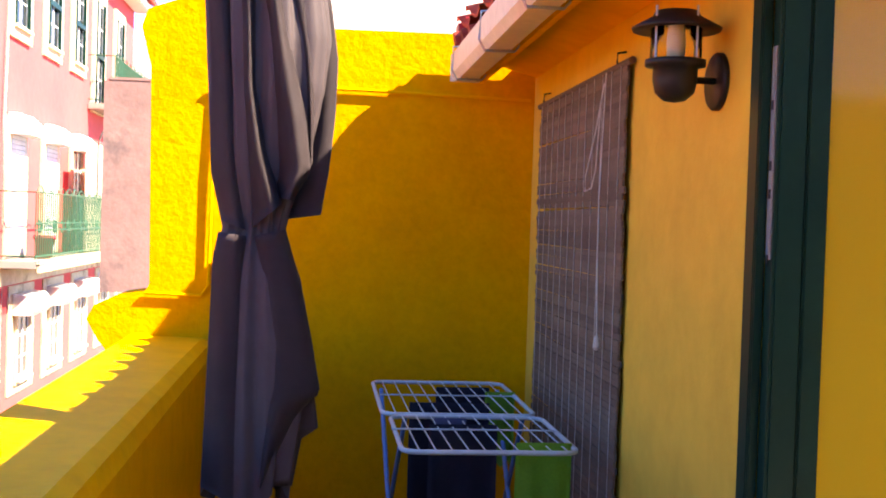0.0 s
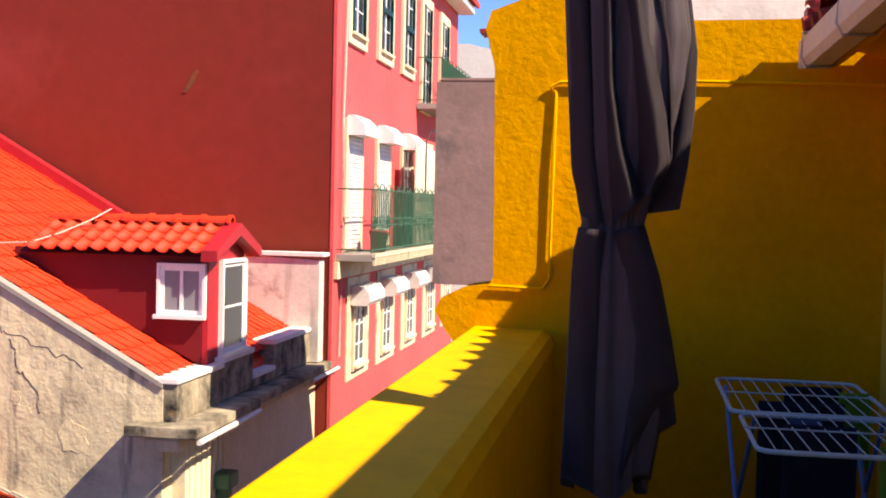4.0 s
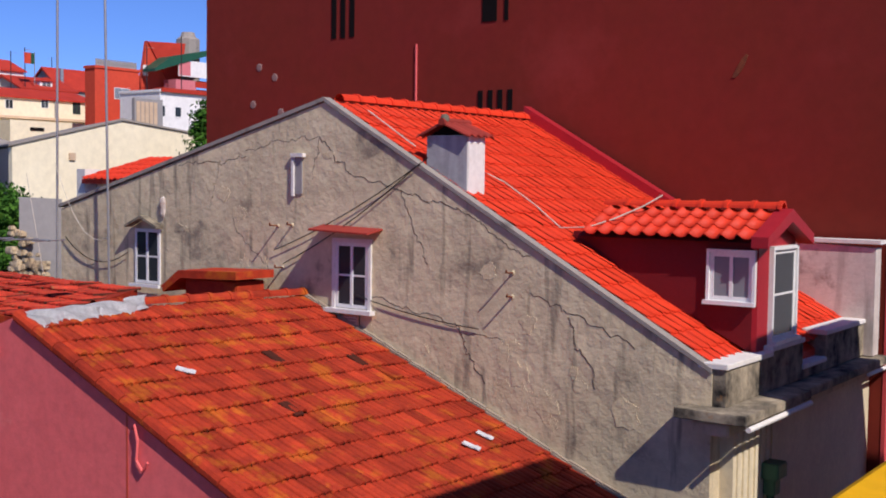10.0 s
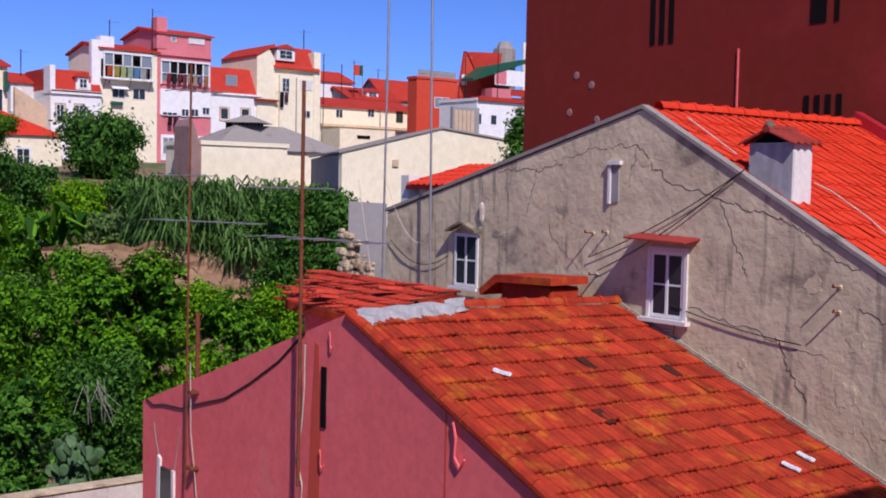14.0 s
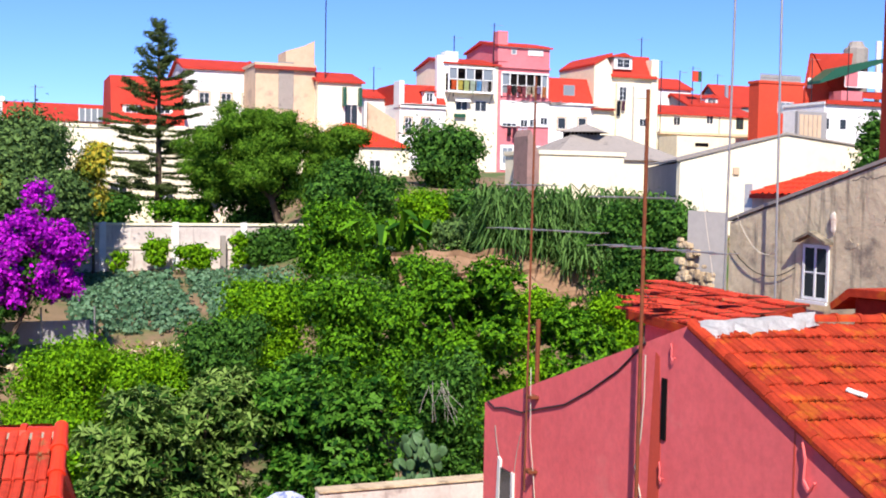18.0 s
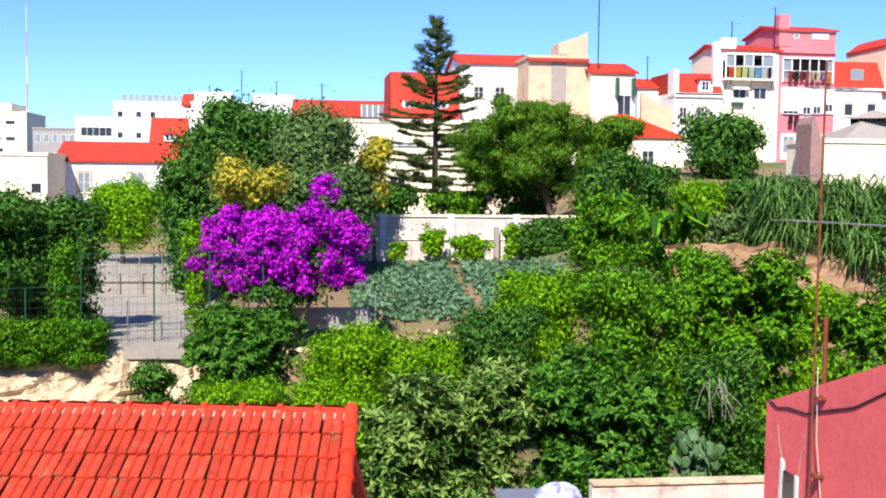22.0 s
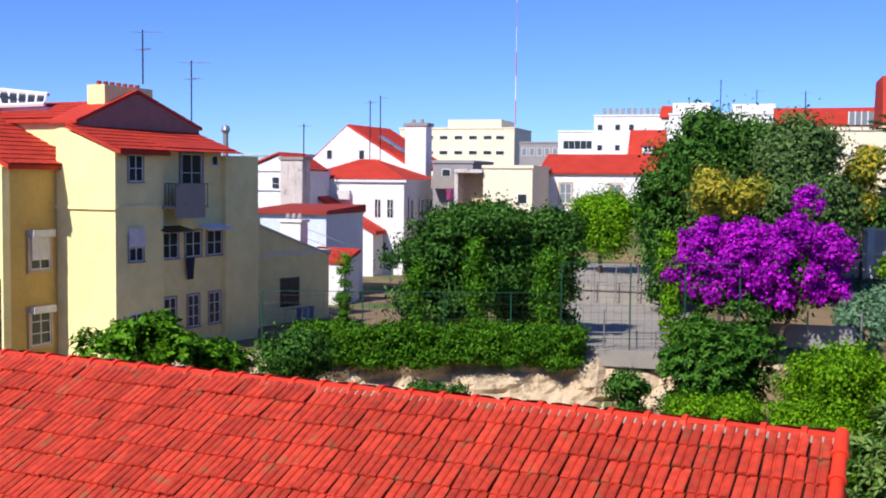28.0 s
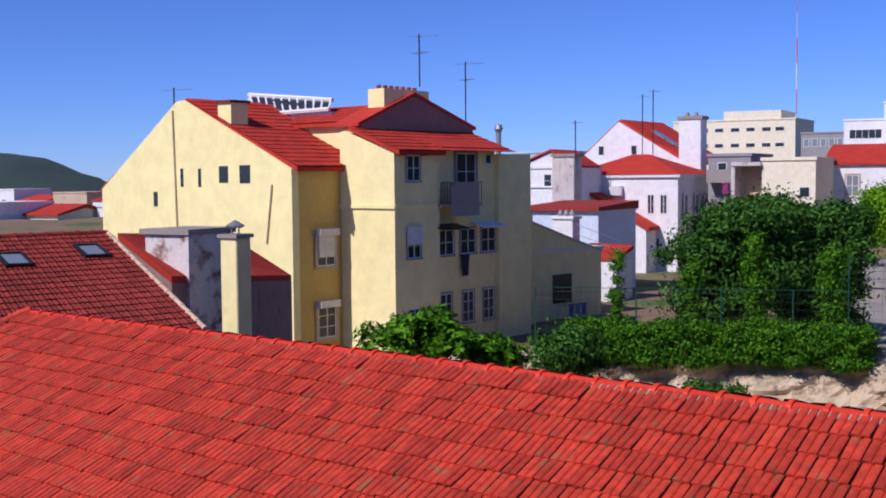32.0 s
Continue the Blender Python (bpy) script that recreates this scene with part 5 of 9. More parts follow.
ridge_caps(H2, (-12.3, 8.6, 0.03), (-12.3, 12.42, -0.08), TILE_OLD, 0.40, 0.10)
rv = random.Random(3)
for k in range(15):
    t = k / 15
    p = Vector((-12.2, 7.47, 0.0)).lerp(Vector((-6.3, 7.47, -2.36)), t)
    q = Vector((-12.2, 7.47, 0.0)).lerp(Vector((-6.3, 7.47, -2.36)), t + 1 / 15.5)
    bm = rods((p, q), r=0.078, seg=10)
    part("verge_tile", bm, TILE_OLD, H2)
# raised back roof with loose tiles, flashing and flue
part("raised_wall", prism([(-14.0, 7.9, -2.0), (-12.6, 7.9, -2.0), (-13.6, 10.0, -2.0), (-16.3, 10.0, -2.0)], Vector((0, 0, 1.9))), PINK_DARK, H2)
part("raised_deck", prism([(-12.15, 7.70, -0.10), (-14.2, 7.70, -0.04), (-16.85, 10.0, 0.10), (-13.2, 10.0, 0.08)], Vector((0, 0, -0.12))), TILE_OLD, H2)
tiled(H2, (-16.9, 10.05, 0.09), (1, 0, -0.01), (0, -1, -0.07), 20, 6, 0.235, 0.385, TILE_RED, jitter=0.011, near=lambda i, j: True,
      keep=lambda i, j: -16.95 + 2.65 * j * 0.385 / 2.3 < -16.9 + i * 0.235 < -13.35 + 1.05 * j * 0.385 / 2.3)
for k in range(7):
    y = rv.uniform(8.0, 9.6)
    x = rv.uniform(-13.9 - (y - 7.7) * 1.0, -13.2)
    part("loose_tile", tile_data("tile", 0.23, 0.38, TILE_RED)[0], None, H2).matrix_world = pose(x, y, 0.03 + 0.06 * (y - 7.6), rv.uniform(-3, 4), rv.uniform(-3, 3), 180 + rv.uniform(-14, 14))
fo = bmesh.new()
n1 = []
for i in range(19):
    t = i / 18
    y = 7.50 + 1.85 * t
    mid, w = -12.10 - 0.16 * t, 0.24 - 0.06 * t + 0.04 * math.sin(i * 2.3)
    n1.append([fo.verts.new((mid + (s - 0.4) * w * 1.6, y + 0.05 * math.sin(s * 7 + i), -0.02 + 0.03 * t + 0.14 * max(0, t - 0.8) + 0.07 * math.sin(math.pi * s) - 0.16 * max(0, s - 0.4) + 0.022 * math.sin(i * 5 + s * 11))) for s in np.linspace(0, 1, 7)])
for a, b in zip(n1, n1[1:]):
    for k in range(6):
        fo.faces.new((a[k], a[k + 1], b[k + 1], b[k]))
bmesh.ops.solidify(fo, geom=fo.faces[:], thickness=0.012)
part("flashing", fo, FOIL, H2, "crumpled silver flashing strip")
part("flue", boxes(((-14.0, 11.55, -0.7), (-12.85, 12.15, 0.10)), bevel=0.015), TILE_OLD, H2, "terracotta coloured flue box")
part("flue_cap", prism([(-14.45, 11.45, -0.05), (-14.05, 11.45, 0.22), (-12.75, 11.45, 0.26), (-12.75, 11.45, 0.14), (-14.0, 11.45, 0.10), (-14.4, 11.45, -0.14)], Vector((0, 0.8, 0))), TILE_OLD, H2)
part("slot", boxes(((-12.79, 7.43, -1.56), (-12.68, 7.455, -0.76))), VOID, H2, "tall ventilation slot")
for x, z, s in ((-9.95, -1.25, 1.0), (-12.55, -0.40, 0.45), (-12.75, -1.98, 0.5)):
    part("wall_hook", tube([(x - 0.10 * s, 7.44, z + 0.2 * s), (x - 0.03 * s, 7.41, z + 0.26 * s), (x + 0.02 * s, 7.41, z + 0.1 * s), (x - 0.0 * s, 7.41, z - 0.12 * s), (x + 0.10 * s, 7.41, z - 0.22 * s), (x + 0.18 * s, 7.41, z - 0.12 * s)], 0.010 * s + 0.005), PINK_DARK, H2, "painted iron hook")
for x, y, turn in ((-10.61, 8.64, 40), (-8.37, 11.67, 12), (-8.25, 11.2, 20)):
    part("metal_clip", boxes(((-0.11, -0.05, 0), (0.06, 0.05, 0.02)), ((0.05, -0.06, 0.01), (0.13, 0.035, 0.035)), bevel=0.008), FOIL, H2, "silver repair strip on the tiles").matrix_world = Matrix.Translation((x, y, -0.4 * x - 4.92 + 0.075 - 0.028 * (y - 7.5))) @ pose(0, 0, 0, 0, 21.8, 0) @ pose(0, 0, 0, 0, 0, turn)
for x, y in ((-10.7, 10.2), (-10.39, 11.5), (-9.6, 9.4)):
    part("patch_tile", boxes(((-0.16, -0.08, -0.01), (0.16, 0.08, 0.008)), bevel=0.006), TILE_EDGE, H2, "dark replacement tile").matrix_world = Matrix.Translation((x, y, -0.4 * x - 4.92 + 0.062 - 0.028 * (y - 7.5))) @ pose(0, 0, 0, 0, 21.8, 0)
for k, t in enumerate((0.50, 0.56, 0.72, 0.78, 0.90, 0.97)):
    p = Vector((-12.2, 7.47, 0.02)).lerp(Vector((-6.3, 7.47, -2.34)), t)
    part("mortar_fillet", boxes(((-0.13, -0.01, -0.06), (0.13, 0.05, -0.02)), bevel=0.015), BEIGE_FAR, H2, "crumbling pale mortar under the verge").matrix_world = Matrix.Translation(p) @ pose(0, 0, 0, 0, 21.8, 0)
part("low_window", boxes(((-17.78, 7.42, -3.75), (-17.32, 7.455, -3.12))), GLASS, H2)
part("low_window_jamb", prism([(-17.92, 7.41, -3.8), (-17.80, 7.41, -3.8), (-17.76, 7.41, -3.0), (-17.86, 7.41, -2.95)], Vector((0, 0.05, 0))), WHITE, H2, "pale worn window jamb")
part("low_window_jamb", boxes(((-17.32, 7.41, -3.8), (-17.24, 7.46, -3.1))), WHITE, H2)
for x0, z0, x1, z1 in ((-17.86, -2.95, -18.05, -2.45), (-17.24, -3.1, -17.0, -2.35)):
    part("wall_wire", tube([(x0, 7.435, z0), ((x0 + x1) / 2 - 0.03, 7.435, (z0 + z1) / 2), (x1, 7.435, z1)], 0.008, 5), COPING, H2, "pale wire on the wall")
part("wall_cable", tube([(-18.41, 7.44, -2.10), (-18.1, 7.435, -2.16), (-17.71, 7.435, -2.08), (-17.0, 7.435, -2.03), (-16.42, 7.43, -1.86), (-15.5, 7.435, -1.62), (-14.72, 7.435, -1.27), (-13.9, 7.435, -0.84), (-13.21, 7.43, -0.36)], 0.014), IRON, H2, "black cable sagging along the gable")
part("wall_cable", tube([(-13.05, 7.34, -0.5), (-13.12, 7.38, -1.1), (-13.23, 7.41, -1.65), (-13.39, 7.43, -2.07), (-13.23, 7.43, -2.42), (-13.3, 7.43, -3.4)], 0.010), CORD, H2, "cream cable hanging beside the mast")
part("wall_cable", tube([(-16.46, 7.33, -1.2), (-16.47, 7.35, -2.3), (-16.42, 7.40, -3.0), (-16.36, 7.42, -3.6)], 0.008), CORD, H2)
for z in (-1.7, -2.9):
    part("mast_clip", boxes(((-16.60, 7.30, z), (-16.38, 7.45, z + 0.05)), bevel=0.008), RUST, H2)
STAIN = material("rusty_wall_stain", (0.66, 0.085, 0.045), (0.55, 0.075, 0.045), 0.85, 3, 0.5)
part("rust_stain", prism([(-12.98, 7.447, -0.45), (-12.88, 7.447, -0.5), (-12.80, 7.447, -1.6), (-12.84, 7.447, -3.4), (-13.15, 7.447, -3.4), (-13.05, 7.447, -1.4)], Vector((0, 0.02, 0))), STAIN, H2, "rust-red stain below the mast")
part("rust_streak", prism([(-10.17, 7.447, -0.88), (-10.14, 7.447, -0.9), (-10.13, 7.447, -3.4), (-10.18, 7.447, -3.4)], Vector((0, 0.02, 0))), STAIN, H2, "thin rusty streak")


def antenna(name, label, foot, top, r, mat, arms=(), guy=None):
    a = thing(name, label, "antenna", "roof antennas", at=foot)
    rel = Vector(top) - Vector(foot)
    part("mast", rods(((0, 0, 0), rel), r=r, seg=8), mat, a)
    for z, l, turn, n, spread in arms:
        p = rel * (z / rel.length)
        d = Vector((math.cos(radians(turn)), math.sin(radians(turn)), 0))
        s = Vector((-d.y, d.x, 0))
        part("boom", rods((p - d * l * 0.35, p + d * l * 0.65), r=0.012, seg=5), STEEL, a)
        for k in range(n):
            c = p + d * (l * (-0.33 + 0.96 * k / max(1, n - 1)))
            part("element", rods((c - s * spread * (1 - 0.3 * k / n), c + s * spread * (1 - 0.3 * k / n)), r=0.006, seg=4), STEEL, a)
    return a


antenna("rusty_antenna", "rusty antenna mast bolted to the raspberry gable", (-13.12, 7.30, -2.4), (-13.10, 7.30, 2.95), 0.026, RUST, ((3.95, 1.6, 195, 2, 0.05), (3.3, 2.2, 12, 6, 0.35)))
antenna("rusty_antenna", "thin rusty antenna mast beside the raspberry gable", (-16.55, 7.30, -3.2), (-16.45, 7.30, 3.4), 0.018, RUST, ((4.2, 2.2, 20, 5, 0.3), (4.9, 0.9, 200, 4, 0.3), (6.2, 0.8, 90, 5, 0.35)))
antenna("tall_antenna", "tall thin antenna mast beside the grey gable", (-18.35, 12.25, -0.5), (-18.25, 12.25, 7.6), 0.022, STEEL, ((6.9, 0.5, 30, 3, 0.2),))
antenna("tall_antenna", "tall thin antenna mast standing before the grey gable", (-16.75, 12.2, -0.3), (-16.85, 12.2, 5.6), 0.022, STEEL, ((5.7, 0.9, 15, 6, 0.25),))
antenna("rusty_post", "short rusty post at the garden wall", (-17.4, 7.9, -4.0), (-17.4, 7.9, -0.55), 0.04, RUST)
for a, b, d in (((-13.25, 7.3, 0.4), (-19.5, 13.5, -2.0), 0.1), ((-18.3, 12.2, 1.9), (-16.9, 12.3, 0.6), 0.5), ((-14.7, 9.5, 0.25), (-14.95, 9.4, 1.7), 0.0)):
    tagged(new("overhead_wire", mesh_of(tube(sag(a, b, d), 0.006, 4), CORD, "overhead_wire")), "thin sagging aerial wire between masts and roofs", "wire")

# ---- near house with the broad red roof ----
RX, RY, SL = Vector((-0.157, -0.988, 0)).normalized(), Vector((0.994, -0.105, 0)).normalized(), 0.445
H3 = thing("red_roofed_house", "long house with a broad red tiled roof across the street", "house")
A3 = Vector((-12.88, 0.14, -1.00))
dn3 = (RY - Vector((0, 0, SL))).normalized()
L3 = 19.6
def at3(u, v, dz=0.0):
    return A3 + RX * u + RY * v - Vector((0, 0, abs(v) * SL)) + Vector((0, 0, dz))
part("deck", prism([at3(0.1, 0, -0.08), at3(0.1, 7.3, -0.08), at3(0.1, 7.3, -0.16), at3(0.1, 0, -0.3), at3(0.1, -6.5, -0.16), at3(0.1, -6.5, -0.06)], RX * (L3 - 0.1)), TILE_RED, H3)
part("wall", prism([at3(0.25, -6.2, -0.3), at3(0.25, 0, -0.32), at3(0.25, 7.0, -0.3), Vector((*at3(0.25, 7.0).xy, -7.4)), Vector((*at3(0.25, -6.2).xy, -7.8))], RX * (L3 - 0.5)), WHITE, H3, "white plaster walls")
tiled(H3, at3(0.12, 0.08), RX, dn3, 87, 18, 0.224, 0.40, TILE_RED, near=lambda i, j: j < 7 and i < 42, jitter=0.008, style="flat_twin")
tiled(H3, A3 + RX * 0.12 - RY * 0.08, RX, (-RY - Vector((0, 0, SL))), 30, 17, 0.65, 0.40, TILE_RED)
ridge_caps(H3, A3 + Vector((0, 0, -0.085)), A3 + RX * L3 + Vector((0, 0, -0.085)), TILE_NEW, 0.43, 0.172)
for s in (1, -1):
    part("mortar_bed", prism([at3(0.1, s * 0.05, 0.0), at3(0.1, s * 0.19, -0.01), at3(0.1, s * 0.19, 0.038), at3(0.1, s * 0.05, 0.03)], RX * (L3 - 0.2)), PATCH_GREY, H3, "crumbling mortar bed under the ridge tiles")
ridge_caps(H3, at3(0.04, 0.0, 0.05), at3(0.04, 7.2, 0.05), TILE_NEW, 0.42, 0.085, "verge_tile")
ridge_caps(H3, at3(L3, 0.0, 0.06), at3(L3 + 2.4, 4.0, -0.1), TILE_RED, 0.42, 0.105, "hip_tile")
for k in range(22):
    x = -12.1 + k * 0.26
    part("wall_fillet", boxes(((-0.15, -0.07, -0.05), (0.15, 0.02, rv.uniform(0.015, 0.05))), bevel=0.02), PATCH_GREY, H2, "rough grey mortar where the roof meets the gable").matrix_world = Matrix.Translation((x, 12.43 + rv.uniform(-0.01, 0.015), -0.4 * x - 5.0)) @ pose(0, 0, 0, 0, 21.8 + rv.uniform(-3, 3), rv.uniform(-2, 2))


# ---- plants ----
def leaves_on(lobes, leaf, cover, rng, width=0.5, droop=0.25, inner=0.25):
    """Leaf quads over many small lobes: mostly on their outside, some within, tilted at random."""
    out = []
    for (c, r) in lobes:
        c, r = np.array(c, float), np.array(r, float)
        area = 4 * math.pi * ((r[0] * r[1]) ** 1.6 / 3 + (r[0] * r[2]) ** 1.6 / 3 + (r[1] * r[2]) ** 1.6 / 3) ** (1 / 1.6)
        n = max(6, int(0.96 * area * cover / (0.5 * leaf * leaf * width)))
        d = rng.normal(size=(n, 3))
        d /= np.linalg.norm(d, axis=1, keepdims=True)
        d[:, 2] = np.where((d[:, 2] < -0.3) & (rng.random(n) < 0.35), -d[:, 2], d[:, 2])
        depth = np.where(rng.random(n) < inner, rng.uniform(0.4, 0.9, n), rng.normal(1.0, 0.22, n) + (rng.random(n) < 0.12) * rng.uniform(0.2, 0.8, n))
        p = c + d * r * depth[:, None]
        nrm = d * 1.9 + rng.normal(scale=0.6, size=(n, 3)) + np.array([0.0, 0.0, 0.25])
        nrm /= np.linalg.norm(nrm, axis=1, keepdims=True)
        t = np.cross(nrm, rng.normal(size=(n, 3)))
        t[:, 2] -= droop
        t /= np.linalg.norm(t, axis=1, keepdims=True)
        s = np.cross(nrm, t)
        s /= np.linalg.norm(s, axis=1, keepdims=True) + 1e-9
        l = leaf * rng.uniform(0.6, 1.35, (n, 1))
        out.append(np.stack([p - t * l * 0.5, p + s * l * width * 0.5 + nrm * l * 0.08, p + t * l * 0.5 - nrm * l * 0.10, p - s * l * width * 0.5 + nrm * l * 0.08], 1))
    return np.concatenate(out)


def rosettes_on(lobes, leaf, cover, rng, width=0.34, count=7):
    """Shoots on the lobes' outside, each ending in a whorl of long folded leaves."""
    out = []
    for (c, r) in lobes:
        c, r = np.array(c, float), np.array(r, float)
        area = 4 * math.pi * float(np.cbrt((r ** 2).prod()))
        n = max(3, int(area * cover / (count * 0.5 * leaf * leaf * width)))
        d = rng.normal(size=(n, 3))
        d /= np.linalg.norm(d, axis=1, keepdims=True)
        d[:, 2] = np.where((d[:, 2] < -0.2) & (rng.random(n) < 0.6), -d[:, 2], d[:, 2])
        p = c + d * r * np.where(rng.random(n) < 0.2, rng.uniform(0.5, 0.9, n), rng.normal(1.0, 0.15, n))[:, None]
        axis = d + np.array([0.0, 0.0, 0.7]) + rng.normal(scale=0.25, size=(n, 3))
        axis /= np.linalg.norm(axis, axis=1, keepdims=True)
        u = np.cross(axis, rng.normal(size=(n, 3)))
        u /= np.linalg.norm(u, axis=1, keepdims=True)
        v = np.cross(axis, u)
        for k in range(count):
            a = 2 * math.pi * k / count + rng.normal(scale=0.25, size=(n, 1))
            t = u * np.cos(a) + v * np.sin(a) + axis * rng.uniform(0.05, 0.75, (n, 1))
            t /= np.linalg.norm(t, axis=1, keepdims=True)
            side = np.cross(t, axis)
            side /= np.linalg.norm(side, axis=1, keepdims=True) + 1e-9
            up = np.cross(side, t)
            l = leaf * rng.uniform(0.65, 1.25, (n, 1))
            mid = p + t * l * 0.55
            out.append(np.stack([p, mid + side * l * width * 0.5 + up * l * 0.05, p + t * l - axis * l * 0.12, mid - side * l * width * 0.5 + up * l * 0.05], 1))
    return np.concatenate(out)


def clumps(centre, radii, share, rng, squash=0.85):
    """Small lobes spread over an ellipsoid, so that its outline is uneven and has gaps."""
    centre, radii = np.array(centre, float), np.array(radii, float)
    rc = share * float(np.cbrt(radii.prod()))
    n = int(5.0 / share ** 1.75)
    d = rng.normal(size=(n, 3))
    d /= np.linalg.norm(d, axis=1, keepdims=True)
    d[:, 2] = np.where((d[:, 2] < -0.2) & (rng.random(n) < 0.5), -d[:, 2], d[:, 2])
    k = rng.uniform(0.25, 1.0, n) ** 0.5
    radii = np.maximum(radii - rc * 0.75, radii * 0.35)
    out = []
    seed = rng.uniform(0, 50)
    for v, q in zip(d, k):
        q *= 1.0 + 0.6 * noise.noise((v[0] * 1.5 + seed, v[1] * 1.5, v[2] * 1.5))
        r = rc * rng.uniform(0.42, 1.2)
        out.append((centre + v * radii * q, (r, r, r * squash)))
    return out


plant_count = [0]


def plant(name, label, centre, radii, mat, leaf=0.25, share=0.42, trunk=0.0, cover=0.92):
    plant_count[0] += 1
    rng = np.random.default_rng(100 + plant_count[0])
    g = ground_z(centre[0], centre[1])
    low = min(g, centre[2] - radii[2])
    ob = thing(name, label, "tree" if "tree" in name else "climbing plant" if name in ("climber", "vine") else "shrub", at=(centre[0], centre[1], g))
    top = centre[2] + radii[2]
    radii = tuple(v * 1.08 for v in radii)
    lobes = clumps((0, 0, centre[2] - g), radii, share, rng)
    h = centre[2] - g
    if name in ("shrub", "climber", "vine") or -centre[0] < 60 or mat in (L_DARK, L_BLUE):
        if name != "golden_shrub" and h > radii[2] * 0.6:
            lobes += clumps((0, 0, h / 2), (radii[0] * 0.8, radii[1] * 0.82, h / 2), min(0.5, share * 1.2), rng)
    near = -centre[0] < 32
    leaf *= (0.98 if near else 0.82) * (0.86 if mat == L_LIME else 1.0)
    if mat in (L_LOQUAT, L_FIG) or (near and mat == L_MID):
        quads = rosettes_on(lobes, leaf * (1.25 if mat == L_LOQUAT else 1.1), 1.0, rng, 0.30 if mat == L_LOQUAT else 0.42)
    else:
        quads = leaves_on(lobes, leaf, cover * (0.72 if near else 1), rng)
    part("crown", raw_quads("crown", quads, mat), mat, ob)
    bm = bmesh.new()
    r = max(trunk, 0.05)
    h = centre[2] - g
    fork = Vector((rng.normal() * 0.1, rng.normal() * 0.1, max(0.3, h - radii[2] * 0.35)))
    rod(bm, (0, 0, -0.2), fork, r, 8, r * 0.6)
    for k in range(5):
        a = k * 1.26 + rng.random()
        q = fork + Vector((math.cos(a) * radii[0] * 0.6, math.sin(a) * radii[1] * 0.6, radii[2] * (0.2 + 0.5 * rng.random())))
        rod(bm, fork - Vector((0, 0, 0.2)), q, r * 0.5, 6, r * 0.15)
    part("trunk", bm, BARK, ob)
    return ob


# bougainvillea over the court fence
BG = thing("bougainvillea", "large bougainvillea covered in magenta bracts", "shrub", at=(-50.3, -0.8, -5.5))
rng = np.random.default_rng(7)
lob = []
for c, r, n in (((-0.1, -2.4, 3.7), (1.0, 1.7, 1.9), 46), ((0.2, 1.2, 3.6), (1.1, 1.9, 2.1), 58), ((0.2, -1.0, 3.9), (0.9, 1.4, 1.3), 20), ((0.4, -0.9, 3.1), (0.8, 1.6, 0.8), 16), ((-0.1, 2.6, 2.4), (0.6, 0.7, 1.1), 14), ((-0.2, 1.5, 6.2), (0.3, 0.45, 0.8), 7), ((0.0, -0.8, 5.0), (0.7, 1.3, 0.6), 26), ((0.1, 2.4, 4.6), (0.6, 0.8, 0.8), 18), ((0.0, -2.6, 5.1), (0.6, 0.9, 0.5), 10)):
    for _ in range(n):
        d = rng.normal(size=3)
        d /= np.linalg.norm(d)
        p = np.array(c) + d * np.array(r) * rng.uniform(0.55, 1.05)
        k = rng.uniform(0.18, 0.42)
        p[2] = max(p[2], 2.75 + rng.normal() * 0.25)
        lob += [(p + np.array([0.12 * i, rng.normal() * 0.06, -0.22 * i]), (k * 0.8, k, k * 0.72)) for i in range(int(rng.integers(1, 4)))]
part("blossom", raw_quads("blossom", leaves_on(lob, 0.17, 0.95, rng, 0.8), L_MAGENTA), None, BG, "massed magenta bracts in hanging sprays")
lob = []
for c, r in (((-0.2, -2.2, 2.4), (0.8, 1.5, 1.5)), ((0, 1.1, 2.7), (0.9, 1.7, 1.7)), ((0.2, -0.6, 1.8), (0.9, 1.6, 1.1)), ((0.1, 0.3, 0.2), (0.4, 0.5, 0.9))):
    lob += clumps(c, r, 0.35, rng)
part("leaves", raw_quads("leaves", leaves_on(lob, 0.22, 0.8, rng), L_DARK), None, BG, "dark green leaves")
for a in range(6):
    part("stem", rod(bmesh.new(), (0.1 * math.cos(a), 0.1 * math.sin(a), -0.3), (0.6 * math.cos(a), 1.6 * math.sin(a * 1.1), 2.4), 0.07, 6, 0.03), BARK, BG)
FB = thing("fallen_bloom", "stray magenta bougainvillea spray near the ground", "flower", at=(-49.4, -0.75, -5.55))
part("blossom", raw_quads("blossom", leaves_on([((0, 0, 0.25), (0.08, 0.12, 0.2))], 0.12, 1.2, rng, 0.8), L_MAGENTA), None, FB)

# tiered araucaria
AR = thing("araucaria", "tall tiered Norfolk pine in the park", "tree", at=(-77.8, 9.0, -1.2))
bm = bmesh.new()
rod(bm, (0, 0, -2.5), (0, 0, 13.0), 0.30, 10, 0.05)
part("trunk", bm, BARK, AR)
q = []
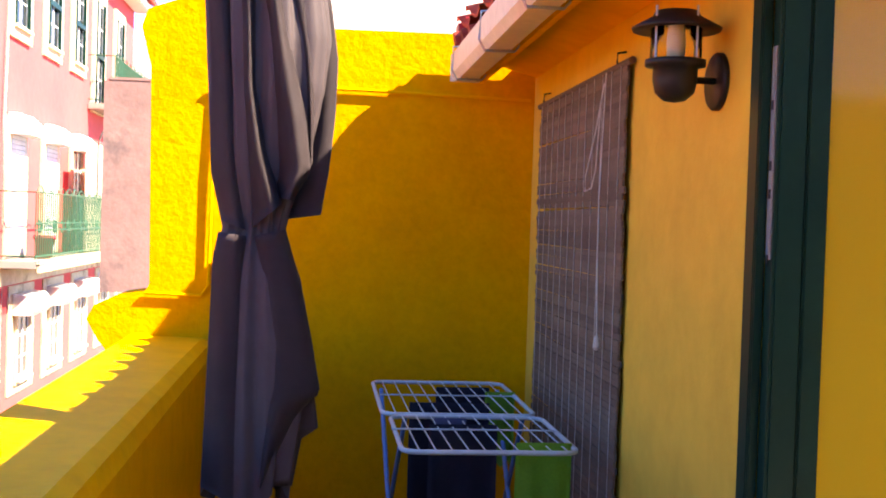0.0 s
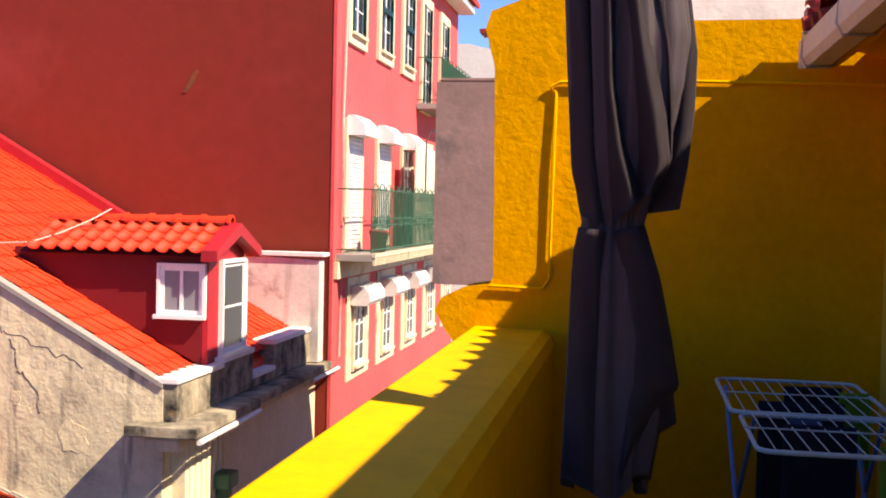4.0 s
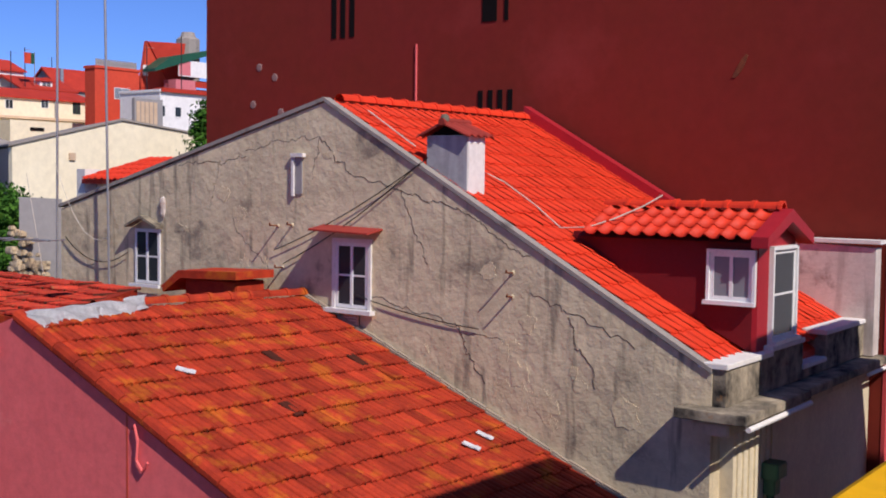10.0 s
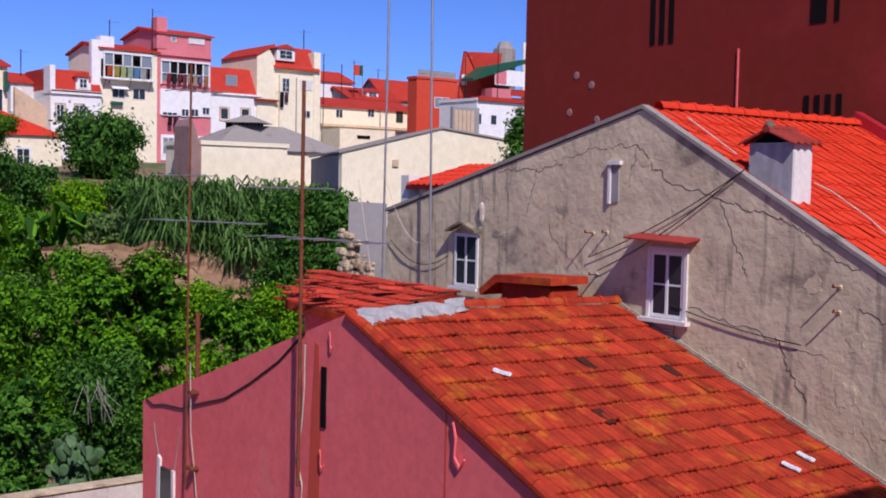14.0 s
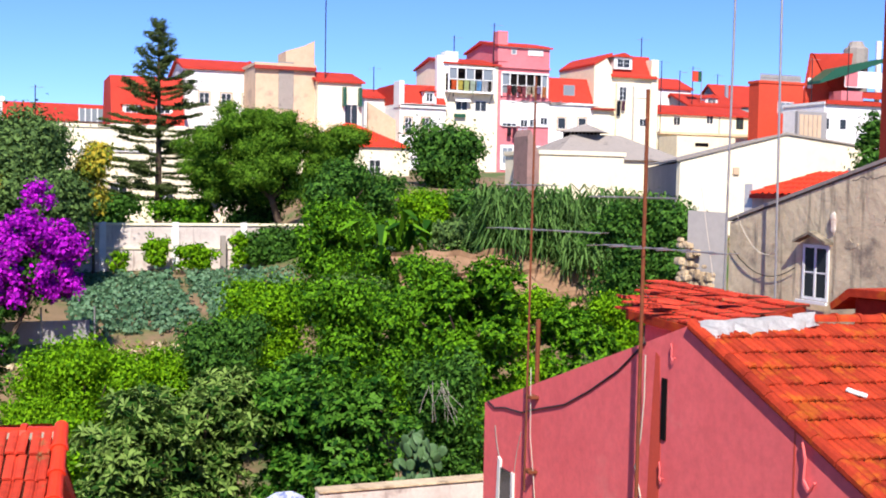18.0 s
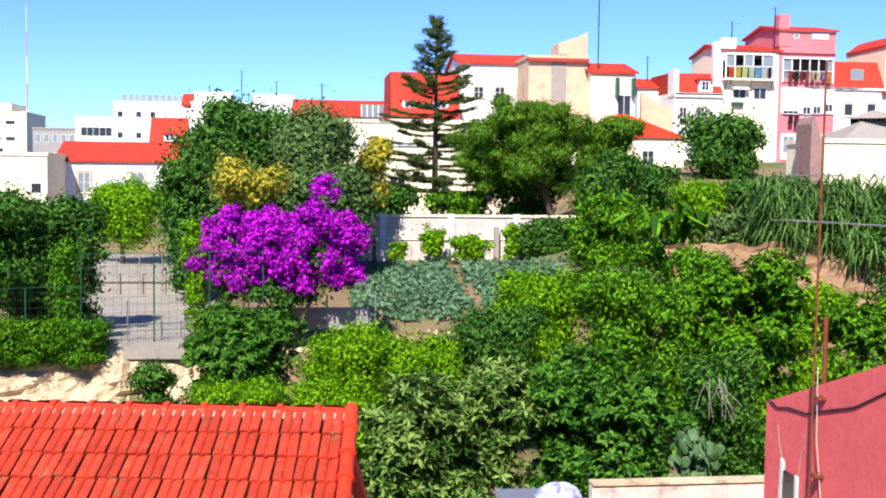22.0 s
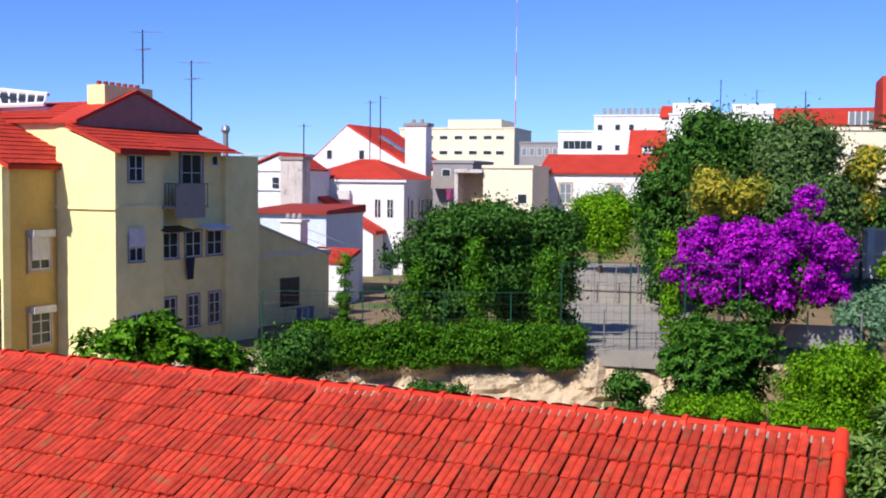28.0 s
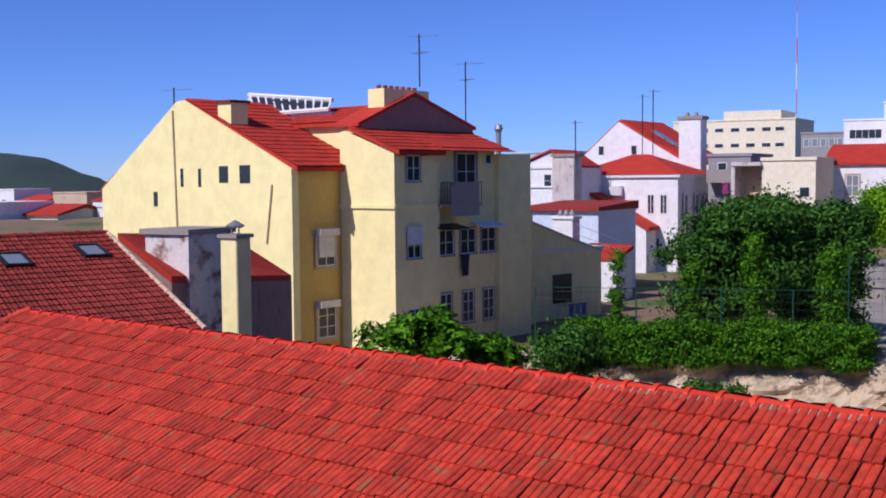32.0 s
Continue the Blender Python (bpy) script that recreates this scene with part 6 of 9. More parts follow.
for k in range(15):
    z = 1.6 + 11.2 * (k / 14) ** 0.96
    reach = 4.7 * (1 - (k / 14) ** 1.25) + 0.35
    for b in range(7):
        a = 2 * math.pi * b / 7 + k * 0.75 + rng.normal() * 0.2
        rr = reach * rng.uniform(0.62, 1.12)
        zz = z + rng.normal() * 0.22
        droop = rng.uniform(-0.05, 0.16) * (1 if k < 8 else -1.2)
        for s in np.linspace(0.10, 1.0, int(6 + rr * 6)):
            w = (0.10 + 0.26 * s) * rng.uniform(0.5, 1.1)
            side = rng.normal() * 0.16 * s * rr * 0.4
            q.append(((rr * s * math.cos(a) - side * math.sin(a), rr * s * math.sin(a) + side * math.cos(a), zz - droop * rr * s + 0.5 * s ** 3), (w, w, 0.09)))
part("crown", raw_quads("crown", leaves_on(q, 0.17, 0.42, rng, 0.35), L_ARAU), None, AR, "flat dark tiers of needles")

# stone pine with a broad crown
SP = thing("stone_pine", "broad umbrella pine with a leaning trunk", "tree", at=(-72.5, 16.0, -2.6))
lob = []
for c, r, s in (((-0.8, -2.6, 5.6), (3.8, 4.4, 3.0), 0.21), ((-0.2, 0.9, 5.9), (3.8, 4.3, 2.9), 0.21), ((-0.5, -1.3, 7.6), (3.1, 3.5, 2.0), 0.23), ((0.2, 4.1, 6.9), (1.9, 2.1, 1.4), 0.3), ((0.6, 2.7, 3.6), (2.2, 2.6, 2.0), 0.27), ((-0.3, -4.6, 4.6), (2.0, 1.9, 2.0), 0.3), ((0.2, 3.6, 5.0), (1.8, 2.0, 1.8), 0.3)):
    lob += clumps(c, r, s, rng, 0.7)
part("crown", raw_quads("crown", leaves_on(lob, 0.21, 1.0, rng, 0.30), L_PINE), None, SP, "bright green needle clumps")
bm = bmesh.new()
rod(bm, (0.1, 0.6, -0.4), (0, -0.6, 3.6), 0.28, 9, 0.2)
for y, z in ((-3.2, 5.6), (-1.0, 6.6), (1.6, 6.0), (3.4, 6.2)):
    rod(bm, (0, -0.5, 3.3), (-0.3, y, z), 0.16, 7, 0.06)
part("trunk", bm, BARK, SP)

# reeds on the bank, cabbages, banana, agave, ivy
def blades(name, label, x0, x1, y0, y1, n, h, w, mat, seed, bend=0.5, z_at=None):
    rr = np.random.default_rng(seed)
    quads = []
    for _ in range(n):
        x, y = rr.uniform(x0, x1), rr.uniform(y0, y1)
        z = (z_at if z_at is not None else ground_z(x, y)) - 0.1
        a, hh = rr.uniform(0, 6.28), h * rr.uniform(0.55, 1.1)
        d = np.array([math.cos(a), math.sin(a), 0])
        s = np.array([-d[1], d[0], 0]) * w * 0.5
        p0 = np.array([x, y, z])
        for k in range(3):
            f0, f1 = k / 3, (k + 1) / 3
            c0 = p0 + d * bend * hh * f0 ** 2 + np.array([0, 0, hh * (f0 - 0.25 * bend * f0 ** 3)])
            c1 = p0 + d * bend * hh * f1 ** 2 + np.array([0, 0, hh * (f1 - 0.25 * bend * f1 ** 3)])
            quads.append([c0 - s * (1.1 - f0), c0 + s * (1.1 - f0), c1 + s * (1.1 - f1), c1 - s * (1.1 - f1)])
    ob = new(name, raw_quads(name, np.array(quads), mat))
    return tagged(ob, label, "plants", "", "stuff")


def reed_clump(name, label, x, y, ry, h, n, seed, z):
    rr = np.random.default_rng(seed)
    ob = thing(name, label, "reeds", at=(x, y, z))
    quads, canes = [], []
    for _ in range(n):
        bx, by = rr.normal(scale=0.9), rr.uniform(-ry, ry)
        hh = h * rr.uniform(0.55, 1.05)
        for lf in range(8):
            f = rr.uniform(0.12, 1.0)
            a = rr.uniform(0, 6.28)
            d = np.array([math.cos(a), math.sin(a), 0.0])
            s = np.array([-d[1], d[0], 0]) * 0.045
            p = np.array([bx, by, hh * f])
            l = rr.uniform(0.6, 1.2)
            m, e = p + d * l * 0.5 + np.array([0, 0, 0.36]), p + d * l + np.array([0, 0, -0.15 - 0.35 * rr.random()])
            quads += [[p - s, p + s, m + s, m - s], [m - s, m + s, e + s * 0.2, e - s * 0.2]]
        s = np.array([0.011, 0.011, 0])
        canes.append([np.array([bx, by, -0.4]) - s, np.array([bx, by, -0.4]) + s, np.array([bx, by, hh]) + s, np.array([bx, by, hh]) - s])
    part("foliage", raw_quads("foliage", np.array(quads + canes), L_CANE), None, ob)
    return ob


reed_clump("reed_bed", "tall green giant reeds on the bank", -46.2, 21.4, 2.1, 2.9, 330, 1, -1.35)
reed_clump("reed_bed", "tall green giant reeds on the bank", -45.0, 25.0, 1.6, 3.1, 220, 2, -1.6)
reed_clump("reed_bed", "tall green giant reeds on the bank", -44.2, 22.6, 0.8, 1.5, 40, 3, -2.0)
q = []
for i in range(15):
    for j in range(46):
        x, y = -55.5 - i * 0.92 + rng.normal() * 0.12, 2.6 + j * 0.40 + rng.normal() * 0.10
        if 8.6 < y < 9.2 or rng.random() < 0.05 or (y > 17 and x > -60):
            continue
        z = ground_z(x, y)
        q.append(((x, y, z + 0.22), (0.30, 0.26, 0.24)))
ob = new("cabbage_patch", raw_quads("cabbage_patch", leaves_on(q, 0.26, 0.9, rng, 0.75), L_CABBAGE))
tagged(ob, "rows of blue-green cabbages in the kitchen garden", "vegetable patch", "", "stuff")
blades("dry_grass", "dry grass and weeds on the garden slope", -54, -49.5, -3, 14, 2200, 0.40, 0.05, L_DRY, 5)
# dark leaves chosen here to paint deep shade between the shrubs
blades("weeds", "weeds between the shrubs, coloured dark for the shade gaps", -43.5, -20, -14, 20, 2600, 0.6, 0.07, L_DARK, 6)
blades("weeds", "green weeds on the slope below the hill houses", -72, -46, 18, 34, 2600, 0.6, 0.10, L_MID, 9)
BN = thing("banana_plant", "clump of banana plants with broad leaves", "plant", at=(-49.5, 17.2, -2.6))
quads = []
for k in range(26):
    a, l = rng.uniform(0, 6.28), rng.uniform(1.2, 2.3)
    d = np.array([math.cos(a), math.sin(a), 0])
    s = np.array([-d[1], d[0], 0]) * 0.22
    p = np.array([rng.normal() * 0.6, rng.normal() * 1.3, rng.uniform(0.4, 1.6)])
    m, e = p + d * l * 0.4 + np.array([0, 0, l * 0.75]), p + d * l * 0.9 + np.array([0, 0, l * 0.55])
    quads += [[p - s * 0.2, p + s * 0.2, m + s, m - s], [m - s, m + s, e + s * 0.3, e - s * 0.3]]
part("leaves", raw_quads("leaves", np.array(quads), L_MID), None, BN)
part("stem", rods(((0, 0, -0.3), (0, 0.1, 1.5)), ((0.3, 0.8, -0.3), (0.3, 0.9, 1.2)), ((-0.2, -0.8, -0.3), (-0.2, -0.9, 1.1)), r=0.10), L_LIME, BN)
AG = thing("prickly_pear", "grey-green prickly pear with broad pads", "cactus", at=(-23.2, 7.98, -4.85))
PAD = material("cactus_pad", (0.105, 0.20, 0.075), (0.05, 0.105, 0.04), 0.6, 6, 0.5)
pad = lathe([(0.02, 0.0), (0.10, 0.06), (0.16, 0.18), (0.17, 0.28), (0.12, 0.38), (0.0, 0.42)], 14)
bmesh.ops.scale(pad, vec=(1, 0.13, 1), verts=pad.verts)
pad_me = mesh_of(pad, PAD, "pad", True)
for k in range(64):
    h = rng.uniform(0.0, 1.0)
    part("pad", pad_me, None, AG).matrix_local = pose(rng.normal() * 0.22, rng.uniform(-0.52, 0.52) * (1.1 - 0.5 * h), -0.15 + 1.1 * h, rng.normal() * 24, rng.normal() * 28, rng.uniform(-70, 70) + 90) @ Matrix.Diagonal((0.72, 0.9, 0.82, 1)) @ Matrix.Scale(rng.uniform(0.7, 1.1), 4)
# ivy hanging over the bank below the fence
q = []
for k in range(520):
    y = rng.uniform(-19.6, -8.3)
    q.append(((-math.sqrt(47.9 ** 2 - y * y) + rng.uniform(-0.5, 0.6), y, -5.2 + rng.uniform(-0.75, 0.68) + 0.06 * math.sin(y * 0.9)), (0.30, 0.42, 0.26)))
IV = thing("ivy_hedge", "ivy hanging in a thick mat over the bank", "hedge", at=(0, 0, 0))
for k in range(8):
    y0 = -19.6 + k * 1.425
    part("ivy_mat", raw_quads("ivy_mat", leaves_on([c for c in q if y0 <= c[0][1] < y0 + 1.425], 0.155, 0.7, rng), L_IVY), None, IV)
q = [((-70.4, 13.6 + rng.uniform(0, 3.4), rng.uniform(-3.2, -1.3)), (0.35, 0.6, 0.45)) for _ in range(46)]
IV2 = thing("ivy_hedge", "clipped ivy covering part of the garden wall", "hedge", at=(0, 0, 0))
part("leaves", raw_quads("leaves", leaves_on(q, 0.30, 1.0, rng), L_DARK), None, IV2)
BT = thing("dead_branch", "bare dead twigs hanging out of the shrubs", "branch", at=(-24.9, 9.05, -2.95))
for k in range(11):
    p = Vector((rng.normal() * 0.08, rng.normal() * 0.14, rng.uniform(-0.15, 0.1)))
    e = p + Vector((0.25 + rng.normal() * 0.15, 0.05 + rng.normal() * 0.20, -rng.uniform(0.4, 1.0)))
    part("twig", tube([p, p.lerp(e, 0.5) + Vector((0.05, rng.normal() * 0.08, 0.05)), e], 0.006, 4), COPING, BT)

# ---- trees and shrubs, one by one ----
plant("tree", "round bright green tree beside the court", (-75.6, -11.6, -1.2), (2.5, 2.9, 2.7), L_LIME, 0.32, 0.42, 0.2)
plant("tree", "leafy green tree beside the court", (-75.0, -8.0, -1.03), (1.80, 2.25, 2.48), L_MID, 0.39, 0.42, 0.15)
plant("tree", "large dark green tree in the park", (-66.2, -4.6, 2.85), (2.43, 3.0, 2.8), L_DARK, 0.34, 0.42, 0.3)
plant("tree", "large grey-green tree in the park", (-65.4, 0.1, 2.75), (2.47, 3.09, 2.86), L_BLUE, 0.34, 0.42, 0.3)
plant("tree", "grey-green tree with a low crown", (-63.4, -2.4, 0.35), (3.28, 4.09, 1.42), L_BLUE, 0.33, 0.42, 0.2)
plant("tree", "large dark green tree in the park", (-67.8, -2.4, 2.78), (3.24, 4.05, 2.53), L_DARK, 0.35, 0.42, 0.3)
plant("tree", "dark green tree in the park", (-64.1, -6.3, 1.11), (1.54, 1.92, 1.60), L_DARK, 0.33, 0.42, 0.2)
plant("tree", "grey-green tree with a low crown", (-63.8, 2.0, 0.53), (1.78, 2.22, 1.75), L_BLUE, 0.33, 0.42, 0.2)
plant("golden_shrub", "golden flowering tree among green trees", (-57.3, -3.1, 1.04), (1.50, 1.88, 1.08), L_GOLD, 0.30, 0.42, 0.1)
plant("golden_shrub", "golden yellow tree beside the garden wall", (-68.2, 4.2, 1.64), (0.92, 1.16, 2.11), L_GOLD, 0.35, 0.42, 0.1)
plant("climber", "bright green climber on the court fence", (-50.7, -4.8, -2.30), (0.61, 0.76, 1.89), L_LIME, 0.26, 0.3, 0.0)
plant("tree", "dark bushy tree before the cottage", (-67.2, 20.1, 1.06), (2.02, 2.52, 1.93), L_DARK, 0.36, 0.42, 0.2)
plant("tree", "leafy green tree at the garden's edge", (-60.0, 16.5, -0.97), (1.49, 1.86, 1.80), L_MID, 0.32, 0.42, 0.15)
plant("shrub", "bright green shrub on the slope", (-60.5, 21.4, 0.38), (1.15, 1.44, 1.12), L_LIME, 0.33, 0.42, 0.0)
plant("vine", "grape vine on the garden wall", (-69.6, 5.7, -2.95), (0.31, 0.76, 0.49), L_LIME, 0.36, 0.4, 0.0)
plant("vine", "grape vine on the garden wall", (-69.4, 7.8, -2.37), (0.36, 0.90, 0.90), L_LIME, 0.36, 0.4, 0.0)
plant("vine", "grape vine on the garden wall", (-69.0, 10.1, -2.69), (0.64, 1.60, 0.59), L_LIME, 0.36, 0.4, 0.0)
plant("vine", "grape vine on the garden wall", (-68.6, 12.6, -1.96), (0.28, 0.70, 0.70), L_LIME, 0.36, 0.4, 0.0)
plant("shrub", "dense green shrub below the bougainvillea", (-42.4, -2.2, -5.03), (1.60, 2.00, 1.51), L_FIG, 0.22, 0.42, 0.0)
plant("shrub", "dense green shrub below the bougainvillea", (-46.3, -3.5, -4.38), (0.92, 1.15, 0.92), L_FIG, 0.24, 0.42, 0.0)
plant("shrub", "bright lime green garden shrub", (-39.3, 2.2, -5.22), (1.53, 1.91, 1.46), L_LIME, 0.20, 0.42, 0.0)
plant("shrub", "dark grey-green rounded shrub", (-38.0, 6.5, -4.05), (1.40, 1.75, 1.29), L_DARK, 0.20, 0.42, 0.0)
plant("shrub", "bright lime green garden shrub", (-43.4, 8.9, -3.22), (1.62, 2.02, 1.28), L_LIME, 0.23, 0.42, 0.0)
plant("shrub", "bright lime green garden shrub", (-40.6, 7.2, -3.90), (0.98, 1.23, 1.23), L_LIME, 0.21, 0.42, 0.0)
plant("loquat_tree", "loquat tree with long olive leaves", (-26.2, 2.3, -4.70), (1.09, 1.36, 1.62), L_LOQUAT, 0.22, 0.3, 0.12)
plant("loquat_tree", "loquat tree with long olive leaves", (-28.0, 4.1, -4.28), (1.06, 1.33, 1.26), L_LOQUAT, 0.22, 0.3, 0.12)
plant("tree", "dense leafy green tree in the garden", (-28.5, 6.4, -4.23), (1.28, 1.59, 1.38), L_FIG, 0.20, 0.3, 0.12)
plant("tree", "dense leafy green tree in the garden", (-26.2, 7.3, -4.01), (0.97, 1.22, 1.48), L_FIG, 0.20, 0.3, 0.12)
plant("shrub", "tall bright green shrub behind the roof", (-31.3, 0.9, -6.29), (0.93, 1.16, 1.86), L_LIME, 0.16, 0.3, 0.0)
plant("tree", "rounded bright lime green tree in the garden", (-33.4, 1.75, -4.55), (1.25, 1.55, 1.60), L_LIME, 0.17, 0.3, 0.1)
plant("shrub", "low bright green garden shrub", (-36.4, 0.2, -5.73), (0.86, 1.08, 0.72), L_LIME, 0.19, 0.42, 0.0)
plant("tree", "broad bright green tree in the garden", (-31.7, 12.6, -2.46), (1.70, 2.12, 2.04), L_MID, 0.18, 0.26, 0.15)
plant("shrub", "green shrub in the garden", (-36.1, 12.2, -2.83), (1.22, 1.52, 1.14), L_MID, 0.20, 0.42, 0.0)
plant("shrub", "green shrub in the garden", (-38.7, 10.8, -2.83), (1.44, 1.80, 1.10), L_MID, 0.21, 0.42, 0.0)
plant("shrub", "bright green shrub in the garden", (-34.6, 15.9, -2.68), (1.06, 1.33, 1.14), L_LIME, 0.20, 0.42, 0.0)
plant("shrub", "shaded dark shrub behind the raspberry house", (-27.3, 10.2, -4.05), (1.04, 1.31, 1.59), L_DARK, 0.15, 0.42, 0.0)
plant("shrub", "bright green shrub beside the raspberry house", (-30.4, 15.5, -2.76), (1.02, 1.28, 1.05), L_MID, 0.18, 0.42, 0.0)
plant("shrub", "bright green shrub beside the raspberry house", (-32.4, 18.1, -2.47), (0.81, 1.02, 1.02), L_LIME, 0.19, 0.42, 0.0)
plant("tree", "leafy fig tree on the bank", (-37.1, 21.9, -0.21), (1.89, 2.36, 1.93), L_DARK, 0.22, 0.28, 0.12)
plant("tree", "leafy fig tree on the bank", (-32.2, 20.3, -1.02), (0.91, 1.14, 0.95), L_DARK, 0.20, 0.3, 0.0)
plant("tree", "dark bushy tree beside the cottage", (-65.6, 18.5, 0.85), (2.31, 2.89, 1.87), L_DARK, 0.35, 0.42, 0.2)
plant("tree", "green tree at the garden's edge", (-58.2, 15.5, -0.84), (1.49, 1.86, 1.56), L_MID, 0.31, 0.42, 0.15)
plant("shrub", "green shrub on the slope", (-53.5, 17.0, -0.80), (1.34, 1.68, 0.98), L_MID, 0.29, 0.42, 0.0)
plant("tree", "round dark green tree before the hill houses", (-76.7, 29.5, 3.75), (2.56, 3.20, 2.62), L_DARK, 0.43, 0.42, 0.3)
plant("shrub", "bright green shrub on the slope", (-58.4, 21.4, 0.45), (0.89, 1.12, 0.93), L_LIME, 0.32, 0.42, 0.0)
plant("shrub", "dark shrubs on the bank", (-57.4, 23.8, 0.85), (1.74, 2.17, 0.74), L_DARK, 0.32, 0.42, 0.0)
plant("shrub", "grey-green shrub on the bank", (-49.6, 19.1, -0.77), (1.27, 1.59, 0.95), L_BLUE, 0.28, 0.42, 0.0)
plant("shrub", "green shrub on the bank", (-44.5, 15.6, -2.04), (1.13, 1.41, 0.80), L_MID, 0.24, 0.42, 0.0)
plant("shrub", "feathery grey-green garden shrub", (-42.5, 12.1, -2.58), (1.23, 1.54, 0.88), L_BLUE, 0.23, 0.42, 0.0)
plant("shrub", "dark shrub beside the tall red wall", (-45.1, 39.5, 4.45), (0.72, 0.90, 1.35), L_DARK, 0.31, 0.42, 0.0)
plant("tree", "dark leafy tree behind the court fence", (-50.4, -15.2, -2.24), (2.39, 2.99, 2.08), L_DARK, 0.27, 0.3, 0.12)
plant("tree", "dark leafy tree behind the court fence", (-51.3, -11.4, -2.32), (1.87, 2.34, 2.47), L_DARK, 0.27, 0.3, 0.12)
plant("tree", "dark leafy tree behind the court fence", (-51.0, -12.8, -0.52), (2.50, 3.12, 1.17), L_DARK, 0.27, 0.3, 0.12)
plant("tree", "dark leafy tree behind the court fence", (-51.5, -10.3, -0.88), (1.25, 1.56, 1.56), L_DARK, 0.27, 0.3, 0.12)
plant("climber", "ivy column on a fence post", (-45.3, -18.1, -3.18), (0.27, 0.34, 1.44), L_IVY, 0.20, 0.5, 0.0)
plant("climber", "ivy column on a fence post", (-46.3, -15.2, -3.17), (0.31, 0.38, 1.49), L_IVY, 0.20, 0.5, 0.0)
plant("climber", "ivy column on a fence post", (-47.0, -12.7, -2.78), (0.42, 0.53, 2.21), L_IVY, 0.20, 0.5, 0.0)
plant("climber", "ivy column on a fence post", (-47.6, -9.8, -3.10), (0.46, 0.58, 1.80), L_IVY, 0.20, 0.5, 0.0)
plant("tree", "leafy green tree top behind the roof", (-27.0, -16.6, -2.92), (1.36, 1.71, 0.90), L_MID, 0.20, 0.3, 0.1)
plant("shrub", "leafy green shrub behind the roof", (-28.8, -15.5, -3.46), (0.90, 1.12, 0.64), L_MID, 0.20, 0.42, 0.0)
plant("shrub", "dark green shrub below the yellow house", (-33.3, -15.3, -4.14), (1.27, 1.58, 0.99), L_DARK, 0.19, 0.42, 0.0)
plant("shrub", "dark shrub at the foot of the bank", (-41.1, -5.5, -5.82), (0.69, 0.86, 0.70), L_DARK, 0.21, 0.42, 0.0)
plant("shrub", "dense green shrub below the bougainvillea", (-42.4, -3.1, -5.05), (1.34, 1.68, 1.36), L_FIG, 0.22, 0.42, 0.0)
plant("shrub", "low bright green garden shrub", (-37.4, -2.3, -5.62), (1.5, 1.7, 0.40), L_LIME, 0.19, 0.42, 0.0)
plant("shrub", "bright lime green garden shrub", (-38.4, 1.4, -4.91), (1.37, 1.71, 1.33), L_LIME, 0.20, 0.42, 0.0)
plant("shrub", "bright lime green garden shrub", (-40.0, 4.6, -5.25), (1.15, 1.45, 1.25), L_LIME, 0.20, 0.42, 0.0)
plant("shrub", "weeds at the foot of the bank", (-40.6, -12.5, -6.25), (1.01, 1.26, 0.29), L_DARK, 0.22, 0.42, 0.0)
plant("shrub", "dark shrubs behind the garden wall", (-75.1, 5.3, 0.01), (1.80, 2.25, 0.82), L_DARK, 0.39, 0.42, 0.0)
plant("shrub", "dark shrubs behind the garden wall", (-74.8, 14.9, 0.74), (2.43, 3.04, 1.22), L_DARK, 0.40, 0.42, 0.0)
plant("shrub", "green shrubs behind the garden wall", (-74.5, 10.4, -0.14), (1.80, 2.25, 0.67), L_MID, 0.39, 0.42, 0.0)


# ---- houses across the garden and on the hill ----
def far_house(name, label, x, y0, y1, z0, ze, zr, wall, roof="gable", depth=9.0, roof_mat=None, over=0.25, turn=0.0):
    """A house whose front stands at x and faces the terrace; ridge along y."""
    ob = thing(name, label, "house", "houses on the hill", at=(x, (y0 + y1) / 2, z0), turn=turn)
    w, h, r = (y1 - y0) / 2, ze - z0, zr - z0
    part("wall", boxes(((-depth, -w, -3.0), (0, w, h))), wall, ob)
    rm = roof_mat or TILE_FAR
    if roof == "gable":
        part("roof", prism([(over, -w - over, h - 0.05), (over, -w - over, h + 0.1), (-depth / 2, -w - over, r + 0.1), (-depth - over, -w - over, h + 0.1), (-depth - over, -w - over, h - 0.05), (-depth / 2, -w - over, r - 0.2)], Vector((0, 2 * (w + over), 0))), rm, ob)
        part("gable", prism([(0, -w + 0.02, h), (-depth / 2, -w + 0.02, r - 0.1), (-depth, -w + 0.02, h)], Vector((0, 2 * w - 0.04, 0))), wall, ob)
    elif roof == "hip":
        bm = bmesh.new()
        k = min(w, depth / 2) * 0.9
        v = [bm.verts.new(p) for p in ((over, -w - over, h), (over, w + over, h), (-depth - over, w + over, h), (-depth - over, -w - over, h), (-depth / 2, -w + k, r), (-depth / 2, w - k, r))]
        for f in ((0, 1, 5, 4), (1, 2, 5), (2, 3, 4, 5), (3, 0, 4), (3, 2, 1, 0)):
            bm.faces.new([v[i] for i in f])
        part("roof", bm, rm, ob)
    elif roof == "mansard":
        part("roof", prism([(0.1, -w, h), (-1.4, -w, r), (-depth + 1.4, -w, r), (-depth - 0.1, -w, h)], Vector((0, 2 * w, 0))), rm, ob)
        part("cornice", boxes(((-0.2, -w - 0.1, h - 0.18), (0.2, w + 0.1, h))), wall, ob)
    else:
        part("roof_edge", boxes(((-depth - 0.1, -w - 0.1, h), (0.1, w + 0.1, h + 0.25))), wall, ob)
    return ob


